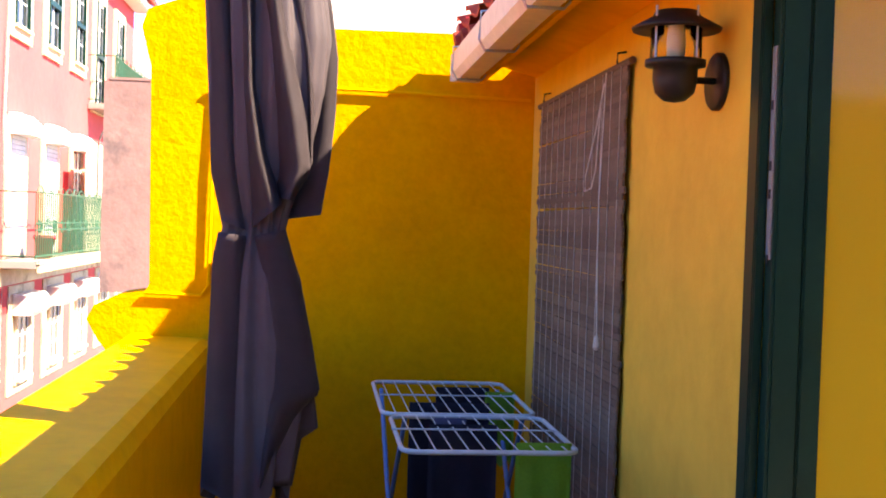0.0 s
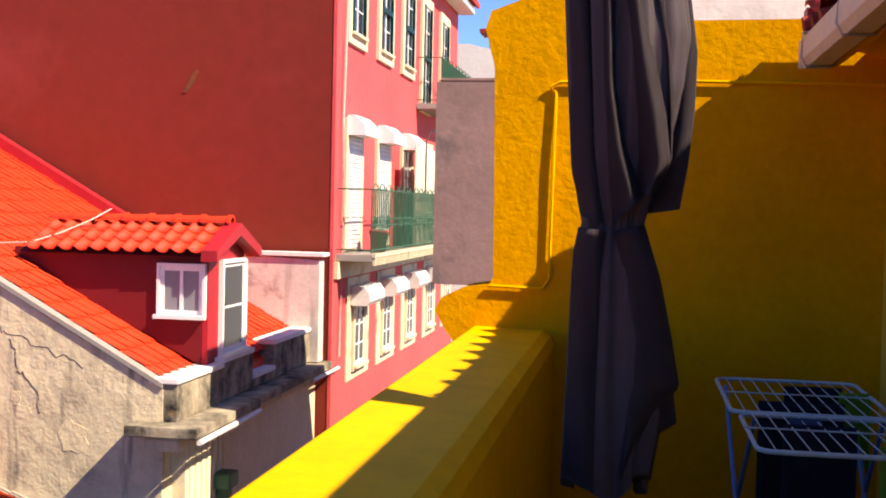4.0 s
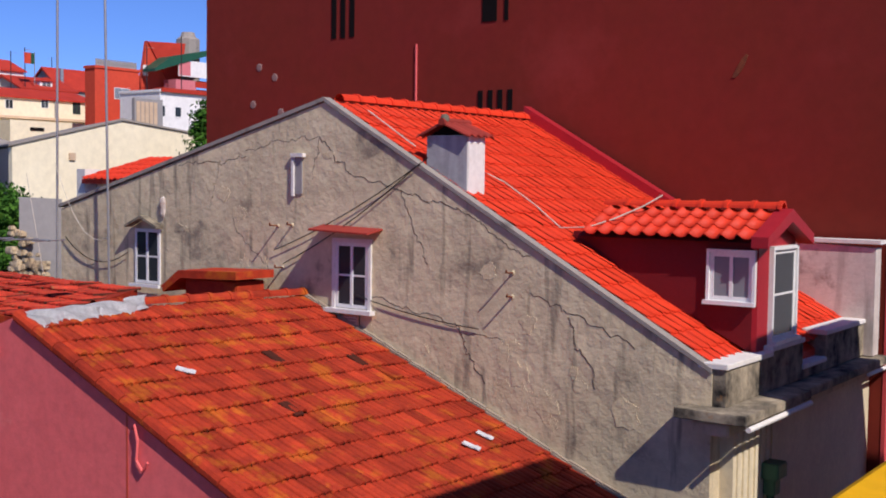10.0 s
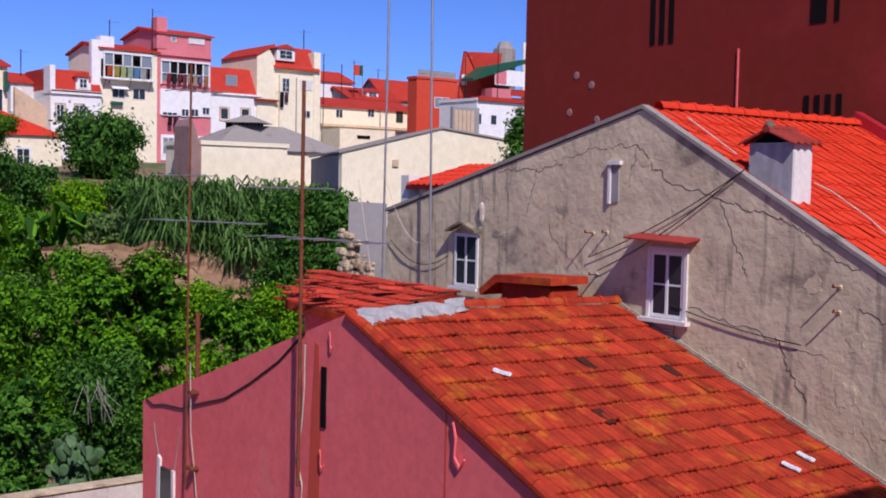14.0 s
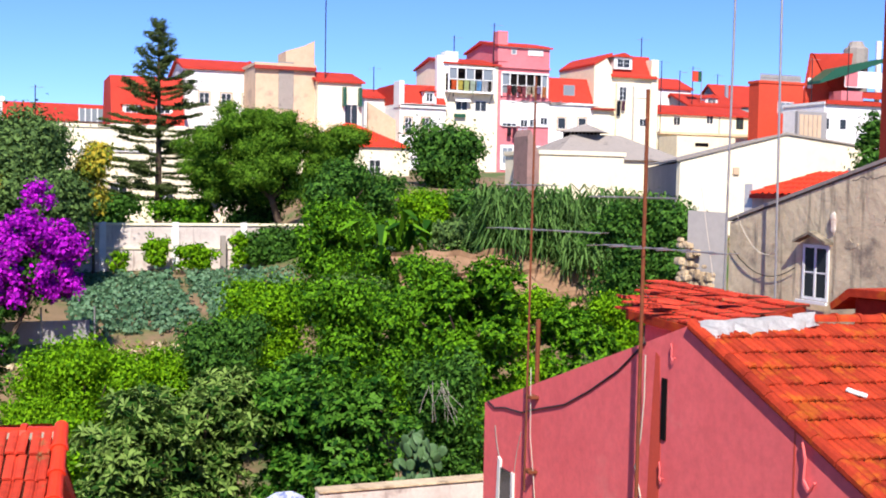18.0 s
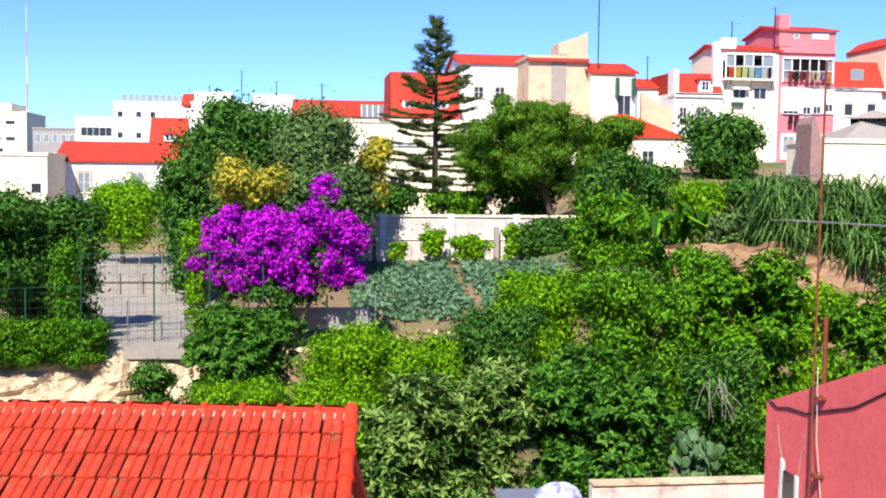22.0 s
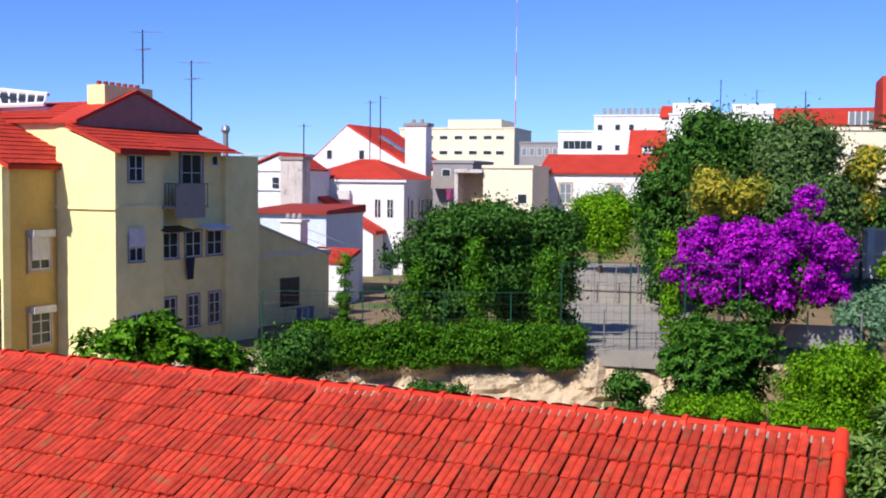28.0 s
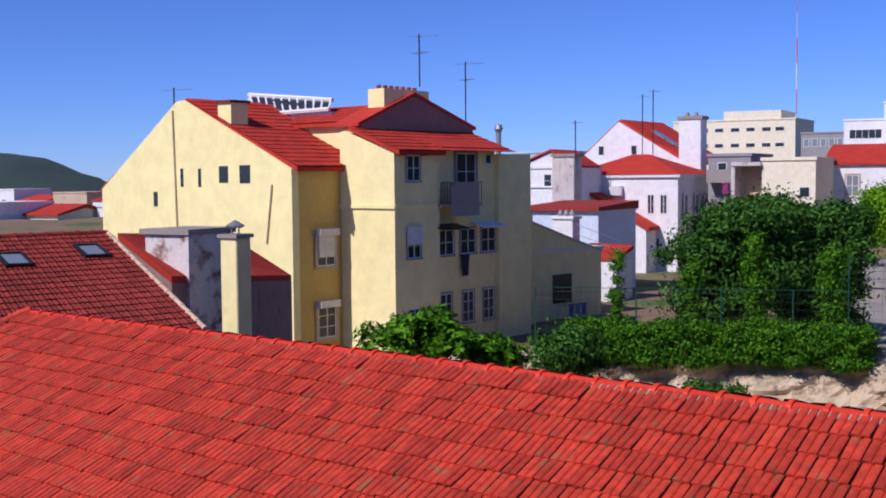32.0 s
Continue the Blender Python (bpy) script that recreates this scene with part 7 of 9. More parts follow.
def far_windows(ob, places, w=0.9, h=1.2, cols=2, rows_=2, mat=None, glass=None, trim=None, x=0.0):
    for y, z in places:
        win = window(ob, (0, 0, 0), w, h, 90, mat=mat, glass=glass, cols=cols, rows_=rows_, trim=trim, trim_w=0.12, sill=False)
        win.matrix_parent_inverse = Matrix()
        win.matrix_basis = pose(x + 0.02, y, z, 0, 0, 90)


def dormer_box(ob, y, z, w, h, x=-0.6, wall=None, roof=None, hipped=True):
    d = new("dormer")
    d.parent = ob
    d.location = (x, y, z)
    part("dormer_body", boxes(((-1.4, -w / 2, 0), (0, w / 2, h))), wall or WHITE_FAR, d)
    part("dormer_roof", prism([(0.2, -w / 2 - 0.2, h), (0.2, w / 2 + 0.2, h), (0.2, 0, h + 0.45)], Vector((-1.7, 0, 0))), roof or TILE_FAR, d)
    win = window(d, (0, 0, 0), w * 0.72, h * 0.75, 90, sill=False)
    win.matrix_parent_inverse = Matrix()
    win.matrix_basis = pose(0.03, 0, h * 0.5, 0, 0, 90)


def clothes(ob_name, label, x, y, z, colours, step=0.42, h=0.7, turn=0.0):
    t = thing(ob_name, label, "laundry", at=(x, y, z), turn=turn)
    part("line", rods(((0, -0.2, 0), (0, step * len(colours), 0)), r=0.012, seg=4), IRON, t)
    for s in (-0.15, step * len(colours) - 0.05):
        part("bracket", rods(((-0.6, s, -0.1), (0, s, 0)), r=0.015, seg=4), IRON, t)
    rr = random.Random(int(abs(y * 10)))
    for k, c in enumerate(colours):
        hh = h * rr.uniform(0.6, 1.1)
        bm = bmesh.new()
        cols = [[bm.verts.new((0.03 * math.sin(i * 2 + j), k * step + i * step * 0.2, -hh * j / 4)) for j in range(5)] for i in range(5)]
        for a, b in zip(cols, cols[1:]):
            for j in range(4):
                bm.faces.new((a[j], b[j], b[j + 1], a[j + 1]))
        bmesh.ops.solidify(bm, geom=bm.faces[:], thickness=0.02)
        part("garment", bm, material("garment_cloth", c, None, 0.9, 3, 0.4), t)


# rose house with loggia
def spans(x0, x1, ys, z0, z1):
    return [((x0, y, z0), (x1, y + w, z1)) for y, w in ys]


A = far_house("rose_house", "tall rose-pink house with a loggia full of washing", -98, 42.5, 47.8, 3.0, 14.95, 15.75, ROSE_FAR, "gable", 8)
part("corner_chimney", boxes(((-1.2, -2.75, 10.5), (0.06, -1.75, 13.35)), bevel=0.03), ROSE_FAR, A)
part("cornice", boxes(((0.0, -2.7, 9.95), (0.22, 2.68, 10.12))), ROSE_FAR, A)
part("cornice", boxes(((0.0, -2.7, 11.85), (0.2, 2.68, 11.98))), WHITE_FAR, A)
# flat black sheet on the wall for the loggia's shade
part("loggia_recess", boxes(((0.0, -2.35, 7.32), (0.05, 2.45, 9.5))), VOID, A, "open loggia, a black sheet for its shade")
part("loggia_frame", boxes(*spans(0.05, 0.18, ((-2.4, 0.12), (-1.55, 0.1), (-0.75, 0.08), (0.15, 0.08), (1.0, 0.08), (1.75, 0.1), (2.35, 0.12)), 7.3, 9.5), ((0.05, -2.4, 9.42), (0.24, 2.5, 9.58)), ((0.05, -2.4, 8.3), (0.2, 2.5, 8.38))), FRAME_WHITE, A, "white loggia posts and rail")
for y, w in ((-2.28, 0.7), (1.85, 0.5)):
    part("loggia_glass", boxes(((0.06, y, 7.4), (0.09, y + w, 9.4))), GLASS_SKY, A)
part("loggia_front", boxes(((0.02, -2.36, 7.32), (0.12, 2.46, 7.6))), ROSE_FAR, A)
part("white_band", boxes(((0.0, -2.4, 4.55), (0.14, 2.62, 6.9))), WHITE_FAR, A, "white painted wall band")
part("white_band", boxes(((0.0, -2.3, 0.4), (0.10, 2.5, 2.75))), WHITE_FAR, A)
far_windows(A, ((0.02, 4.83), (0.98, 4.89), (2.1, 5.1)), 0.76, 0.72, 2, 1, x=0.14)
far_windows(A, ((-1.5, 4.65),), 1.5, 0.34, 3, 1, x=0.14)
far_windows(A, ((-1.1, 11.5),), 0.5, 0.5, 1, 1, glass=GLASS_SKY)
part("roller_shutter", boxes(((0.0, 0.35, 11.22), (0.06, 1.95, 11.78))), SHUTTER, A, "white roller shutter")
far_windows(A, ((-1.6, 1.75), (-0.4, 1.75)), 1.1, 1.55, 2, 2, glass=GLASS_SKY, x=0.1)
clothes("laundry_line", "dark and bright washing hung on the rose house loggia", -97.5, 43.2, 11.3, ((0.35, 0.05, 0.06), (0.03, 0.03, 0.03), (0.25, 0.05, 0.05), (0.3, 0.08, 0.1), (0.5, 0.4, 0.3), (0.6, 0.5, 0.35), (0.25, 0.2, 0.35), (0.6, 0.25, 0.1)), 0.52, 1.0)
clothes("laundry_line", "dark and white shirts hung below the rose house windows", -97.5, 43.3, 7.35, ((0.03, 0.02, 0.03), (0.1, 0.03, 0.05), (0.75, 0.68, 0.75), (0.7, 0.62, 0.72)), 0.55, 1.1)
# cream house with balcony loggia
B = far_house("cream_house", "cream house with a white-framed balcony full of washing", -98, 37.2, 42.48, 2.5, 13.05, 13.9, CREAM_FAR, "gable", 8)
part("corner_chimney", boxes(((-1.2, -2.66, 9.6), (0.05, -1.42, 11.65)), bevel=0.03), WHITE_FAR, B)
part("side_pier", boxes(((-0.6, -3.45, -3), (0.06, -2.65, 11.25)), bevel=0.03), WHITE_FAR, B)
part("loggia_recess", boxes(((0.0, -2.6, 8.05), (0.04, 1.95, 10.15))), VOID, B, "balcony recess, a black sheet for its shade")
part("loggia_frame", boxes(*spans(0.55, 0.66, ((-2.6, 0.12), (-1.75, 0.09), (-0.9, 0.09), (-0.05, 0.09), (0.8, 0.09), (1.85, 0.12)), 8.0, 10.15), ((0.5, -2.62, 10.1), (0.7, 2.0, 10.28)), ((0.55, -2.6, 9.05), (0.66, 1.97, 9.13))), FRAME_WHITE, B, "white balcony frame")
for y, w in ((-2.48, 0.7), (-0.8, 0.72), (0.9, 0.9)):
    part("loggia_glass", boxes(((0.58, y, 9.15), (0.6, y + w, 10.1))), GLASS_SKY, B)
part("balcony_slab", boxes(((0.0, -2.7, 7.85), (0.8, 2.05, 8.05)), bevel=0.02), WHITE_FAR, B)
part("railing", rods(*[((0.62, -2.5 + k * 0.3, 8.05), (0.62, -2.5 + k * 0.3, 9.05)) for k in range(15)], r=0.02, seg=4), GREY_FAR, B)
for y in (-2.4, -0.1, 1.8):
    part("bracket", rods(((0.0, y, 7.0), (0.7, y, 7.85)), r=0.04, seg=5), GREY_FAR, B)
far_windows(B, ((-1.0, 6.78), (0.92, 6.75)), 1.2, 1.0, 2, 1)
part("awning", prism([(0.0, -1.75, 7.35), (0.6, -1.75, 7.05), (0.6, -1.75, 7.12), (0.0, -1.75, 7.42)], Vector((0, 1.5, 0))), WHITE_FAR, B)
part("window_box", boxes(((0.0, -1.75, 5.65), (0.35, -0.7, 5.95))), RAIL_GREEN, B)
clothes("laundry_line", "coloured washing on the cream balcony", -97.2, 37.5, 11.5, ((0.7, 0.12, 0.03), (0.6, 0.5, 0.1), (0.6, 0.7, 0.3), (0.55, 0.65, 0.5), (0.15, 0.4, 0.7), (0.6, 0.6, 0.6)), 0.62, 1.2)
# low white house with dormer
C = far_house("white_house", "small white house with a red mansard roof and ornate dormer", -97.5, 32.65, 37.1, 2.0, 9.15, 11.0, WHITE_FAR, "mansard", 8)
part("cornice", boxes(((0.0, -2.25, 6.75), (0.2, 2.22, 7.15)), bevel=0.04), WHITE_FAR, C)
part("party_pier", boxes(((-1.6, -2.3, 6.8), (0.1, -1.85, 9.2)), bevel=0.04), WHITE_FAR, C)
dormer_box(C, 0.55, 7.25, 0.95, 1.1, 0.12)
part("dormer_scroll", boxes(((0.1, -0.12, 7.2), (0.2, 0.08, 7.9)), ((0.1, 1.02, 7.2), (0.2, 1.22, 7.9)), bevel=0.04), FRAME_WHITE, C)
far_windows(C, ((-1.4, 5.2), (0.25, 5.25)), 0.7, 1.4, 2, 3, trim=BEIGE_FAR)
P = far_house("small_house", "little white house with a low red roof on the hill", -102, 30.7, 34.5, 2.0, 9.85, 10.85, WHITE_FAR, "gable", 6)
part("garage_door", boxes(((0.0, -1.0, 6.1), (0.05, 1.5, 7.5))), SHUTTER, P)
part("stair_wall", prism([(3.0, -2.6, 3.0), (3.0, 1.6, 3.0), (3.0, 1.6, 4.9), (3.0, 0.9, 5.2), (3.0, -2.6, 7.2)], Vector((0.4, 0, 0))), BEIGE_FAR, P, "stained beige stair wall")
# white house with roof window, cream house with dormer
D = far_house("white_house", "white house with a steep red roof and roof window", -98, 47.85, 53.0, 2.0, 9.95, 12.45, WHITE_FAR, "mansard", 7)
far_windows(D, ((-1.2, 5.98), (1.0, 6.02)), 0.86, 1.1, 1, 1, trim=BEIGE_FAR)
far_windows(D, ((-0.3, 9.2),), 1.2, 1.0, 1, 1, mat=GREY_FAR, glass=GLASS_SKY, x=-0.35)
E = far_house("cream_house", "cream house with a red roof and a hipped dormer", -98, 54.5, 59.5, 2.5, 12.8, 15.0, CREAM_FAR, "mansard", 8)
part("eave_tiles", prism([(0.4, -2.6, 10.15), (0.4, -2.6, 10.3), (-0.5, -2.6, 10.9), (-0.5, -2.6, 10.6)], Vector((0, 5.1, 0))), TILE_FAR, E)
part("party_gable", prism([(0.1, -4.4, -3.0), (0.1, -2.45, -3.0), (0.1, -2.45, 11.0), (0.1, -3.1, 12.0), (0.1, -4.4, 11.2)], Vector((-7.5, 0, 0))), CREAM_FAR, E, "cream party wall")
part("party_roof", prism([(0.2, -4.5, 11.2), (0.2, -3.0, 12.05), (0.2, -2.5, 12.3), (0.2, -2.5, 12.5), (0.2, -3.2, 12.3), (0.2, -4.5, 11.4)], Vector((-7.5, 0, 0))), TILE_FAR, E)
part("party_ledge", boxes(((0.1, -4.7, 6.9), (0.5, -2.2, 7.1))), TILE_DULL, E)
part("corner_pier", boxes(((-1.0, 1.95, -3.0), (0.12, 2.75, 12.1)), bevel=0.03), CREAM_FAR, E)
dormer_box(E, -1.2, 11.0, 2.0, 1.15, 0.0)
far_windows(E, ((-1.37, 8.6), ), 0.9, 1.4, 1, 3)
part("roller_shutter", boxes(((0.0, 0.4, 8.3), (0.06, 1.85, 9.3))), SHUTTER, E, "lowered white shutter")
far_windows(E, ((-1.6, 5.55), (1.2, 5.9)), 0.9, 0.8, 2, 1)
part("inner_wall", boxes(((0.0, -2.0, -3.0), (0.35, 0.1, 9.6))), CREAM_FAR, E)
far_windows(E, ((-1.37, 8.6), ), 0.85, 1.35, 2, 3, x=0.36)
part("drainpipe", rods(((0.42, -0.2, 3.0), (0.42, -0.2, 9.4)), r=0.06), GREY_FAR, E)
clothes("laundry_line", "dark shirt on a line below the dormer", -97.4, 54.9, 10.4, ((0.02, 0.02, 0.03), (0.15, 0.06, 0.1)), 0.5, 1.4)
F1 = far_house("white_house", "white house with a red roof behind the row", -116, 70.7, 75.5, 4.0, 13.7, 15.2, WHITE_FAR, "gable", 7)
F2 = far_house("row_house", "long low cream building with a red roof", -105, 64.2, 77.0, 3.0, 9.9, 11.1, CREAM_FAR, "gable", 8)
part("lower_block", boxes(((0.5, -6.5, -1.0), (4.0, 6.3, 4.4))), CREAM_FAR, F2)
part("ledge", boxes(((0.0, -6.5, 4.75), (0.7, 6.4, 5.0))), BEIGE_FAR, F2)
far_windows(F2, ((-4.05, 6.2), (0.1, 6.5)), 0.9, 0.95, 2, 1)
far_windows(F2, ((4.0, 6.3),), 0.95, 1.4, 2, 2, mat=RAIL_GREEN)
part("drainpipe", rods(((0.1, 1.3, 5.0), (0.1, 1.3, 6.9)), r=0.06), GREY_FAR, F2)
part("slot_window", boxes(((4.0, -4.3, 3.4), (4.05, -2.7, 3.75))), VOID, F2)
FB2 = far_house("red_roofed_house", "low red roof with a dormer behind the row", -112, 72.5, 79.5, 3.0, 11.5, 13.1, GREY_FAR, "gable", 7)
dormer_box(FB2, 0.2, 8.9, 1.6, 0.7, -0.8)
F3 = far_house("red_roofed_house", "dark gabled house with a red roof behind the row", -120, 83, 90, 4, 12.4, 15.3, GREY_FAR, "gable", 7)
part("flue", rods(((0.2, -3.4, 8.0), (0.2, -3.4, 11.0)), r=0.25), STEEL, F3)
G = far_house("vermilion_house", "plain vermilion house with one window and a roof railing", -95, 69.6, 75.0, 2.0, 12.65, 12.7, VERMILION, "flat", 1.6)
far_windows(G, ((0.55, 8.3),), 1.9, 1.15, 2, 1, glass=GLASS_SKY)
part("roof_railing", rods(*[((0.0, -2.6 + k * 0.33, 10.8), (0.0, -2.6 + k * 0.33, 11.55)) for k in range(16)], ((0, -2.6, 11.55), (0, 2.4, 11.55)), ((0, -2.6, 11.2), (0, 2.4, 11.2)), r=0.03, seg=4), GREY_FAR, G)
part("roof_net", boxes(((-0.04, -2.6, 10.9), (-0.02, 2.4, 11.5))), GREY_FAR, G)
H = far_house("crimson_house", "crimson gabled house with a terrace awning and shade net", -97, 76.7, 86.0, 2.0, 11.4, 11.5, VERMILION, "flat", 6, TILE_FAR)
part("gable_wall", prism([(0.02, -4.6, 9.2), (0.02, 0.6, 9.2), (0.02, -3.7, 14.3)], Vector((-0.5, 0, 0))), VERMILION, H)
part("roof_slope", prism([(0.2, -3.75, 14.2), (0.2, 1.3, 14.5), (0.2, 0.6, 9.3), (0.2, -0.4, 9.3)], Vector((-0.6, 0, 0))), TILE_FAR, H, "steep red tiled slope")
part("gable_window", boxes(((0.05, -4.3, 10.6), (0.1, -3.7, 11.7))), WHITE_FAR, H)
part("terrace_wall", boxes(((0.5, -1.9, 2.0), (2.4, 0.9, 10.3))), ROSE_FAR, H)
part("terrace_roof", prism([(2.5, 0.8, 9.6), (2.5, 4.8, 9.6), (2.5, 4.8, 10.3), (2.5, 0.8, 10.2)], Vector((-2.0, 0, 0.3))), TILE_FAR, H)
part("awning", boxes(((2.2, -1.4, 10.7), (2.3, 3.4, 12.4))), WHITE_FAR, H, "white awning sheet")
part("awning_stripe", boxes(((2.3, -1.35, 10.8), (2.32, 0.2, 12.3))), ROSE_FAR, H)
part("green_net", prism([(0.4, -4.6, 10.9), (0.4, 3.6, 13.5), (0.4, 3.6, 13.9), (0.4, -2.5, 12.6), (0.4, -4.6, 11.2)], Vector((2.0, 0, 0))), RAIL_GREEN, H, "dark green shade net")
part("chimney", lathe([(1.3, 10.0), (1.3, 15.1), (0.9, 15.4), (0.7, 15.9), (0.0, 16.0)], 10, (-0.9, 2.6, 0)), COPING, H, "round cement chimney")
part("white_pipe", rods(((0.6, 4.3, 8.0), (0.6, 4.3, 15.9)), r=0.28, seg=10), WHITE_FAR, H)
Hw = far_house("white_annex", "white annex below the crimson house", -86, 70.3, 77.5, 2.0, 10.0, 10.4, WHITE_FAR, "flat", 6)
part("roof_strip", boxes(((-1.0, -3.6, 8.0), (0.3, 4.0, 8.4))), TILE_FAR, Hw)
far_windows(Hw, ((-1.45, 6.2),), 0.8, 1.0, 1, 1)
far_windows(Hw, ((-3.3, 6.2),), 0.6, 1.1, 1, 1)
part("shade_side", boxes(((0.0, -6.9, 2.0), (0.4, -3.62, 7.2))), GREY_FAR, Hw)
for k in range(5):
    part("board", boxes(((0.4, -6.7 + k * 0.5, 4.4), (0.46, -6.3 + k * 0.5, 6.9))), BEIGE_FAR, Hw)
# warehouse and white shed below
WH = thing("warehouse", "long cream warehouse with a low grey roof", "warehouse", at=(0, 0, 0))
part("gable_wall", prism([(-48, 30.34, -3.0), (-48, 41.75, -3.0), (-48, 41.75, 4.1), (-48, 36.55, 4.62), (-48, 30.34, 3.15)], Vector((-0.3, 0, 0))), CREAM_FAR, WH, "cream gable wall")
# grey on the cream warehouse's body: the side wall's shade as colour
part("body", prism([(-48.3, 30.4, -3.0), (-48.3, 41.7, -3.0), (-48.3, 41.7, 4.0), (-48.3, 36.55, 4.52), (-48.3, 30.4, 3.05)], Vector((-11, 5.0, 0))), GREY_FAR, WH)
part("roof", prism([(-47.9, 30.1, 3.12), (-47.9, 36.55, 4.64), (-47.9, 42.0, 4.1), (-47.9, 42.0, 4.18), (-47.9, 36.55, 4.74), (-47.9, 30.1, 3.22)], Vector((-11.5, 5.2, 0))), COPING, WH, "grey corrugated roof")
part("vent", boxes(((-47.98, 33.4, 2.55), (-47.9, 33.75, 2.9))), BEIGE_FAR, WH)
J = far_house("white_shed", "low white building with a flat roof edge", -62, 29.5, 35.3, -1.0, 3.75, 4.2, CREAM_FAR, "flat", 5)
J2 = far_house("grey_roofed_house", "house with a grey hipped roof and lantern", -67, 33.0, 43.0, -1.0, 3.7, 5.5, CREAM_FAR, "hip", 7, COPING)
part("lantern", boxes(((-4.9, -1.9, 5.6), (-3.9, 0.5, 6.68))), VOID, J2, "slatted roof lantern")
for k in range(8):
    part("lantern_slat", boxes(((-3.9, -1.9 + 0.3 * k, 6.0), (-3.85, -1.76 + 0.3 * k, 6.68))), GREY_FAR, J2)
part("lantern_roof", lathe([(2.0, 0.0), (0.25, 0.55), (0.0, 0.57)], 4, (-3.9, -0.7, 6.65)), COPING, J2)
part("side_gable", prism([(5.2, -9.4, -1.0), (5.2, -8.6, -1.0), (5.2, -8.6, 4.6), (5.2, -9.2, 6.2), (5.2, -9.4, 5.8)], Vector((-2.0, 0, 0))), MAUVE, J2, "weathered end gable")
HUT = thing("roof_hut", "small lean-to with a bright red tiled roof", "shed")
part("wall", boxes(((-21.7, 15.6, -3.0), (-19.2, 17.0, 1.55))), WHITE, HUT)
part("roof", prism([(-21.9, 15.35, 1.52), (-18.9, 15.35, 1.52), (-18.9, 15.35, 1.62), (-21.9, 15.35, 1.62)], Vector((0.15, 1.9, 0.5))), TILE_NEW, HUT)
tiled(HUT, (-21.75, 17.2, 2.12), (1, 0, 0), (-0.07, -1.85, -0.5), 13, 5, 0.225, 0.39, TILE_NEW, style="wave", near=lambda i, j: True)
part("flue", boxes(((-22.15, 15.4, 0.8), (-21.85, 15.8, 1.85))), WHITE, HUT)
# fallen wall and tarpaulin by the fig tree
tagged(new("garden_fence", mesh_of(prism([(-26.25, 16.6, -2.5), (-25.65, 17.45, -2.5), (-25.65, 17.45, 1.1), (-26.25, 16.6, 1.15)], Vector((0.06, -0.04, 0))), GREY_FAR, "garden_fence")), "dark sheet fence behind the grey gable", "fence")
rb = random.Random(12)
bw = bmesh.new()
for k in range(70):
    t = rb.random()
    c = Vector((-26.4 + 0.95 * t, 16.45 + 0.4 * t, -1.5 + (2.1 - 1.1 * t) * rb.random()))
    box(bw, c - Vector((0.11, 0.09, 0.07)) * rb.uniform(0.6, 1.4), c + Vector((0.11, 0.09, 0.07)) * rb.uniform(0.6, 1.4), 0.03)
tagged(new("broken_wall", mesh_of(bw, ROCK, "broken_wall")), "broken rubble wall above the bank", "wall")
# cottage, blank wall house, white house, red church-like house
L = far_house("cottage", "cream cottage with an orange hipped roof", -88, 22.6, 30.3, -1.5, 4.8, 6.9, CREAM_FAR, "hip", 9, TILE_NEW)
far_windows(L, ((0.9, 4.7),), 1.0, 1.15, 2, 2, trim=WHITE_FAR)
part("gate_pier", boxes(((6.0, 4.0, -0.5), (6.6, 4.6, 3.4)), ((6.0, 3.0, -0.5), (6.3, 4.0, 2.2))), BEIGE_FAR, L)
M = far_house("old_tenement", "old tenement with a stained blank party wall", -95, 19.0, 24.1, -1.0, 11.6, 11.8, BEIGE_FAR, "flat", 8)
part("chimney_breast", prism([(0.0, 0.0, 12.6), (0.0, 2.5, 12.6), (0.0, 2.5, 14.9), (0.0, 1.8, 14.5), (0.0, 0.0, 13.9)], Vector((-3, 0, 0))), BEIGE_FAR, M)
part("eave", boxes(((0.0, -2.7, 12.3), (0.35, 2.6, 12.6))), TILE_DULL, M)
part("old_render", boxes(((0.0, -0.6, 9.0), (0.05, 0.7, 13.0))), COPING, M, "torn grey render strip")
M2 = far_house("cream_house", "narrow cream house beside the blank wall", -94, 24.1, 28.0, -1.0, 10.4, 11.5, CREAM_FAR, "gable", 8)
far_windows(M2, ((1.0, 8.6),), 1.2, 2.0, 2, 1, mat=FRAME_WHITE)
for y in (0.2, 1.6):
    part("balcony_screen", boxes(((0.0, y, 9.4), (0.5, y + 0.25, 11.0))), RAIL_GREEN, M2)
W3 = far_house("white_house", "long white house with a red roof on the hill", -100, 13.9, 20.2, -1.0, 11.5, 12.7, WHITE_FAR, "gable", 9)
far_windows(W3, ((-1.5, 10.0), (0.4, 10.0), (2.3, 10.0)), 0.9, 1.0, 2, 2, trim=BEIGE_FAR)
far_windows(W3, ((-1.5, 6.9), (0.7, 6.9)), 1.2, 1.6, 3, 2)
dormer_box(W3, 3.2, 12.5, 1.0, 0.9, -4.0)
N = far_house("mansard_house", "white house with a red mansard roof and dormers behind the pine", -94, 7.3, 13.0, -1.0, 6.2, 10.2, WHITE_FAR, "mansard", 9)
dormer_box(N, -1.3, 7.6, 1.3, 1.2, -0.3)
dormer_box(N, 1.3, 7.6, 1.3, 1.2, -0.3)
N2 = far_house("park_building", "cream building with shuttered openings behind the trees", -90, 1.0, 22.0, -3.0, 5.7, 5.9, CREAM_FAR, "flat", 3.5)
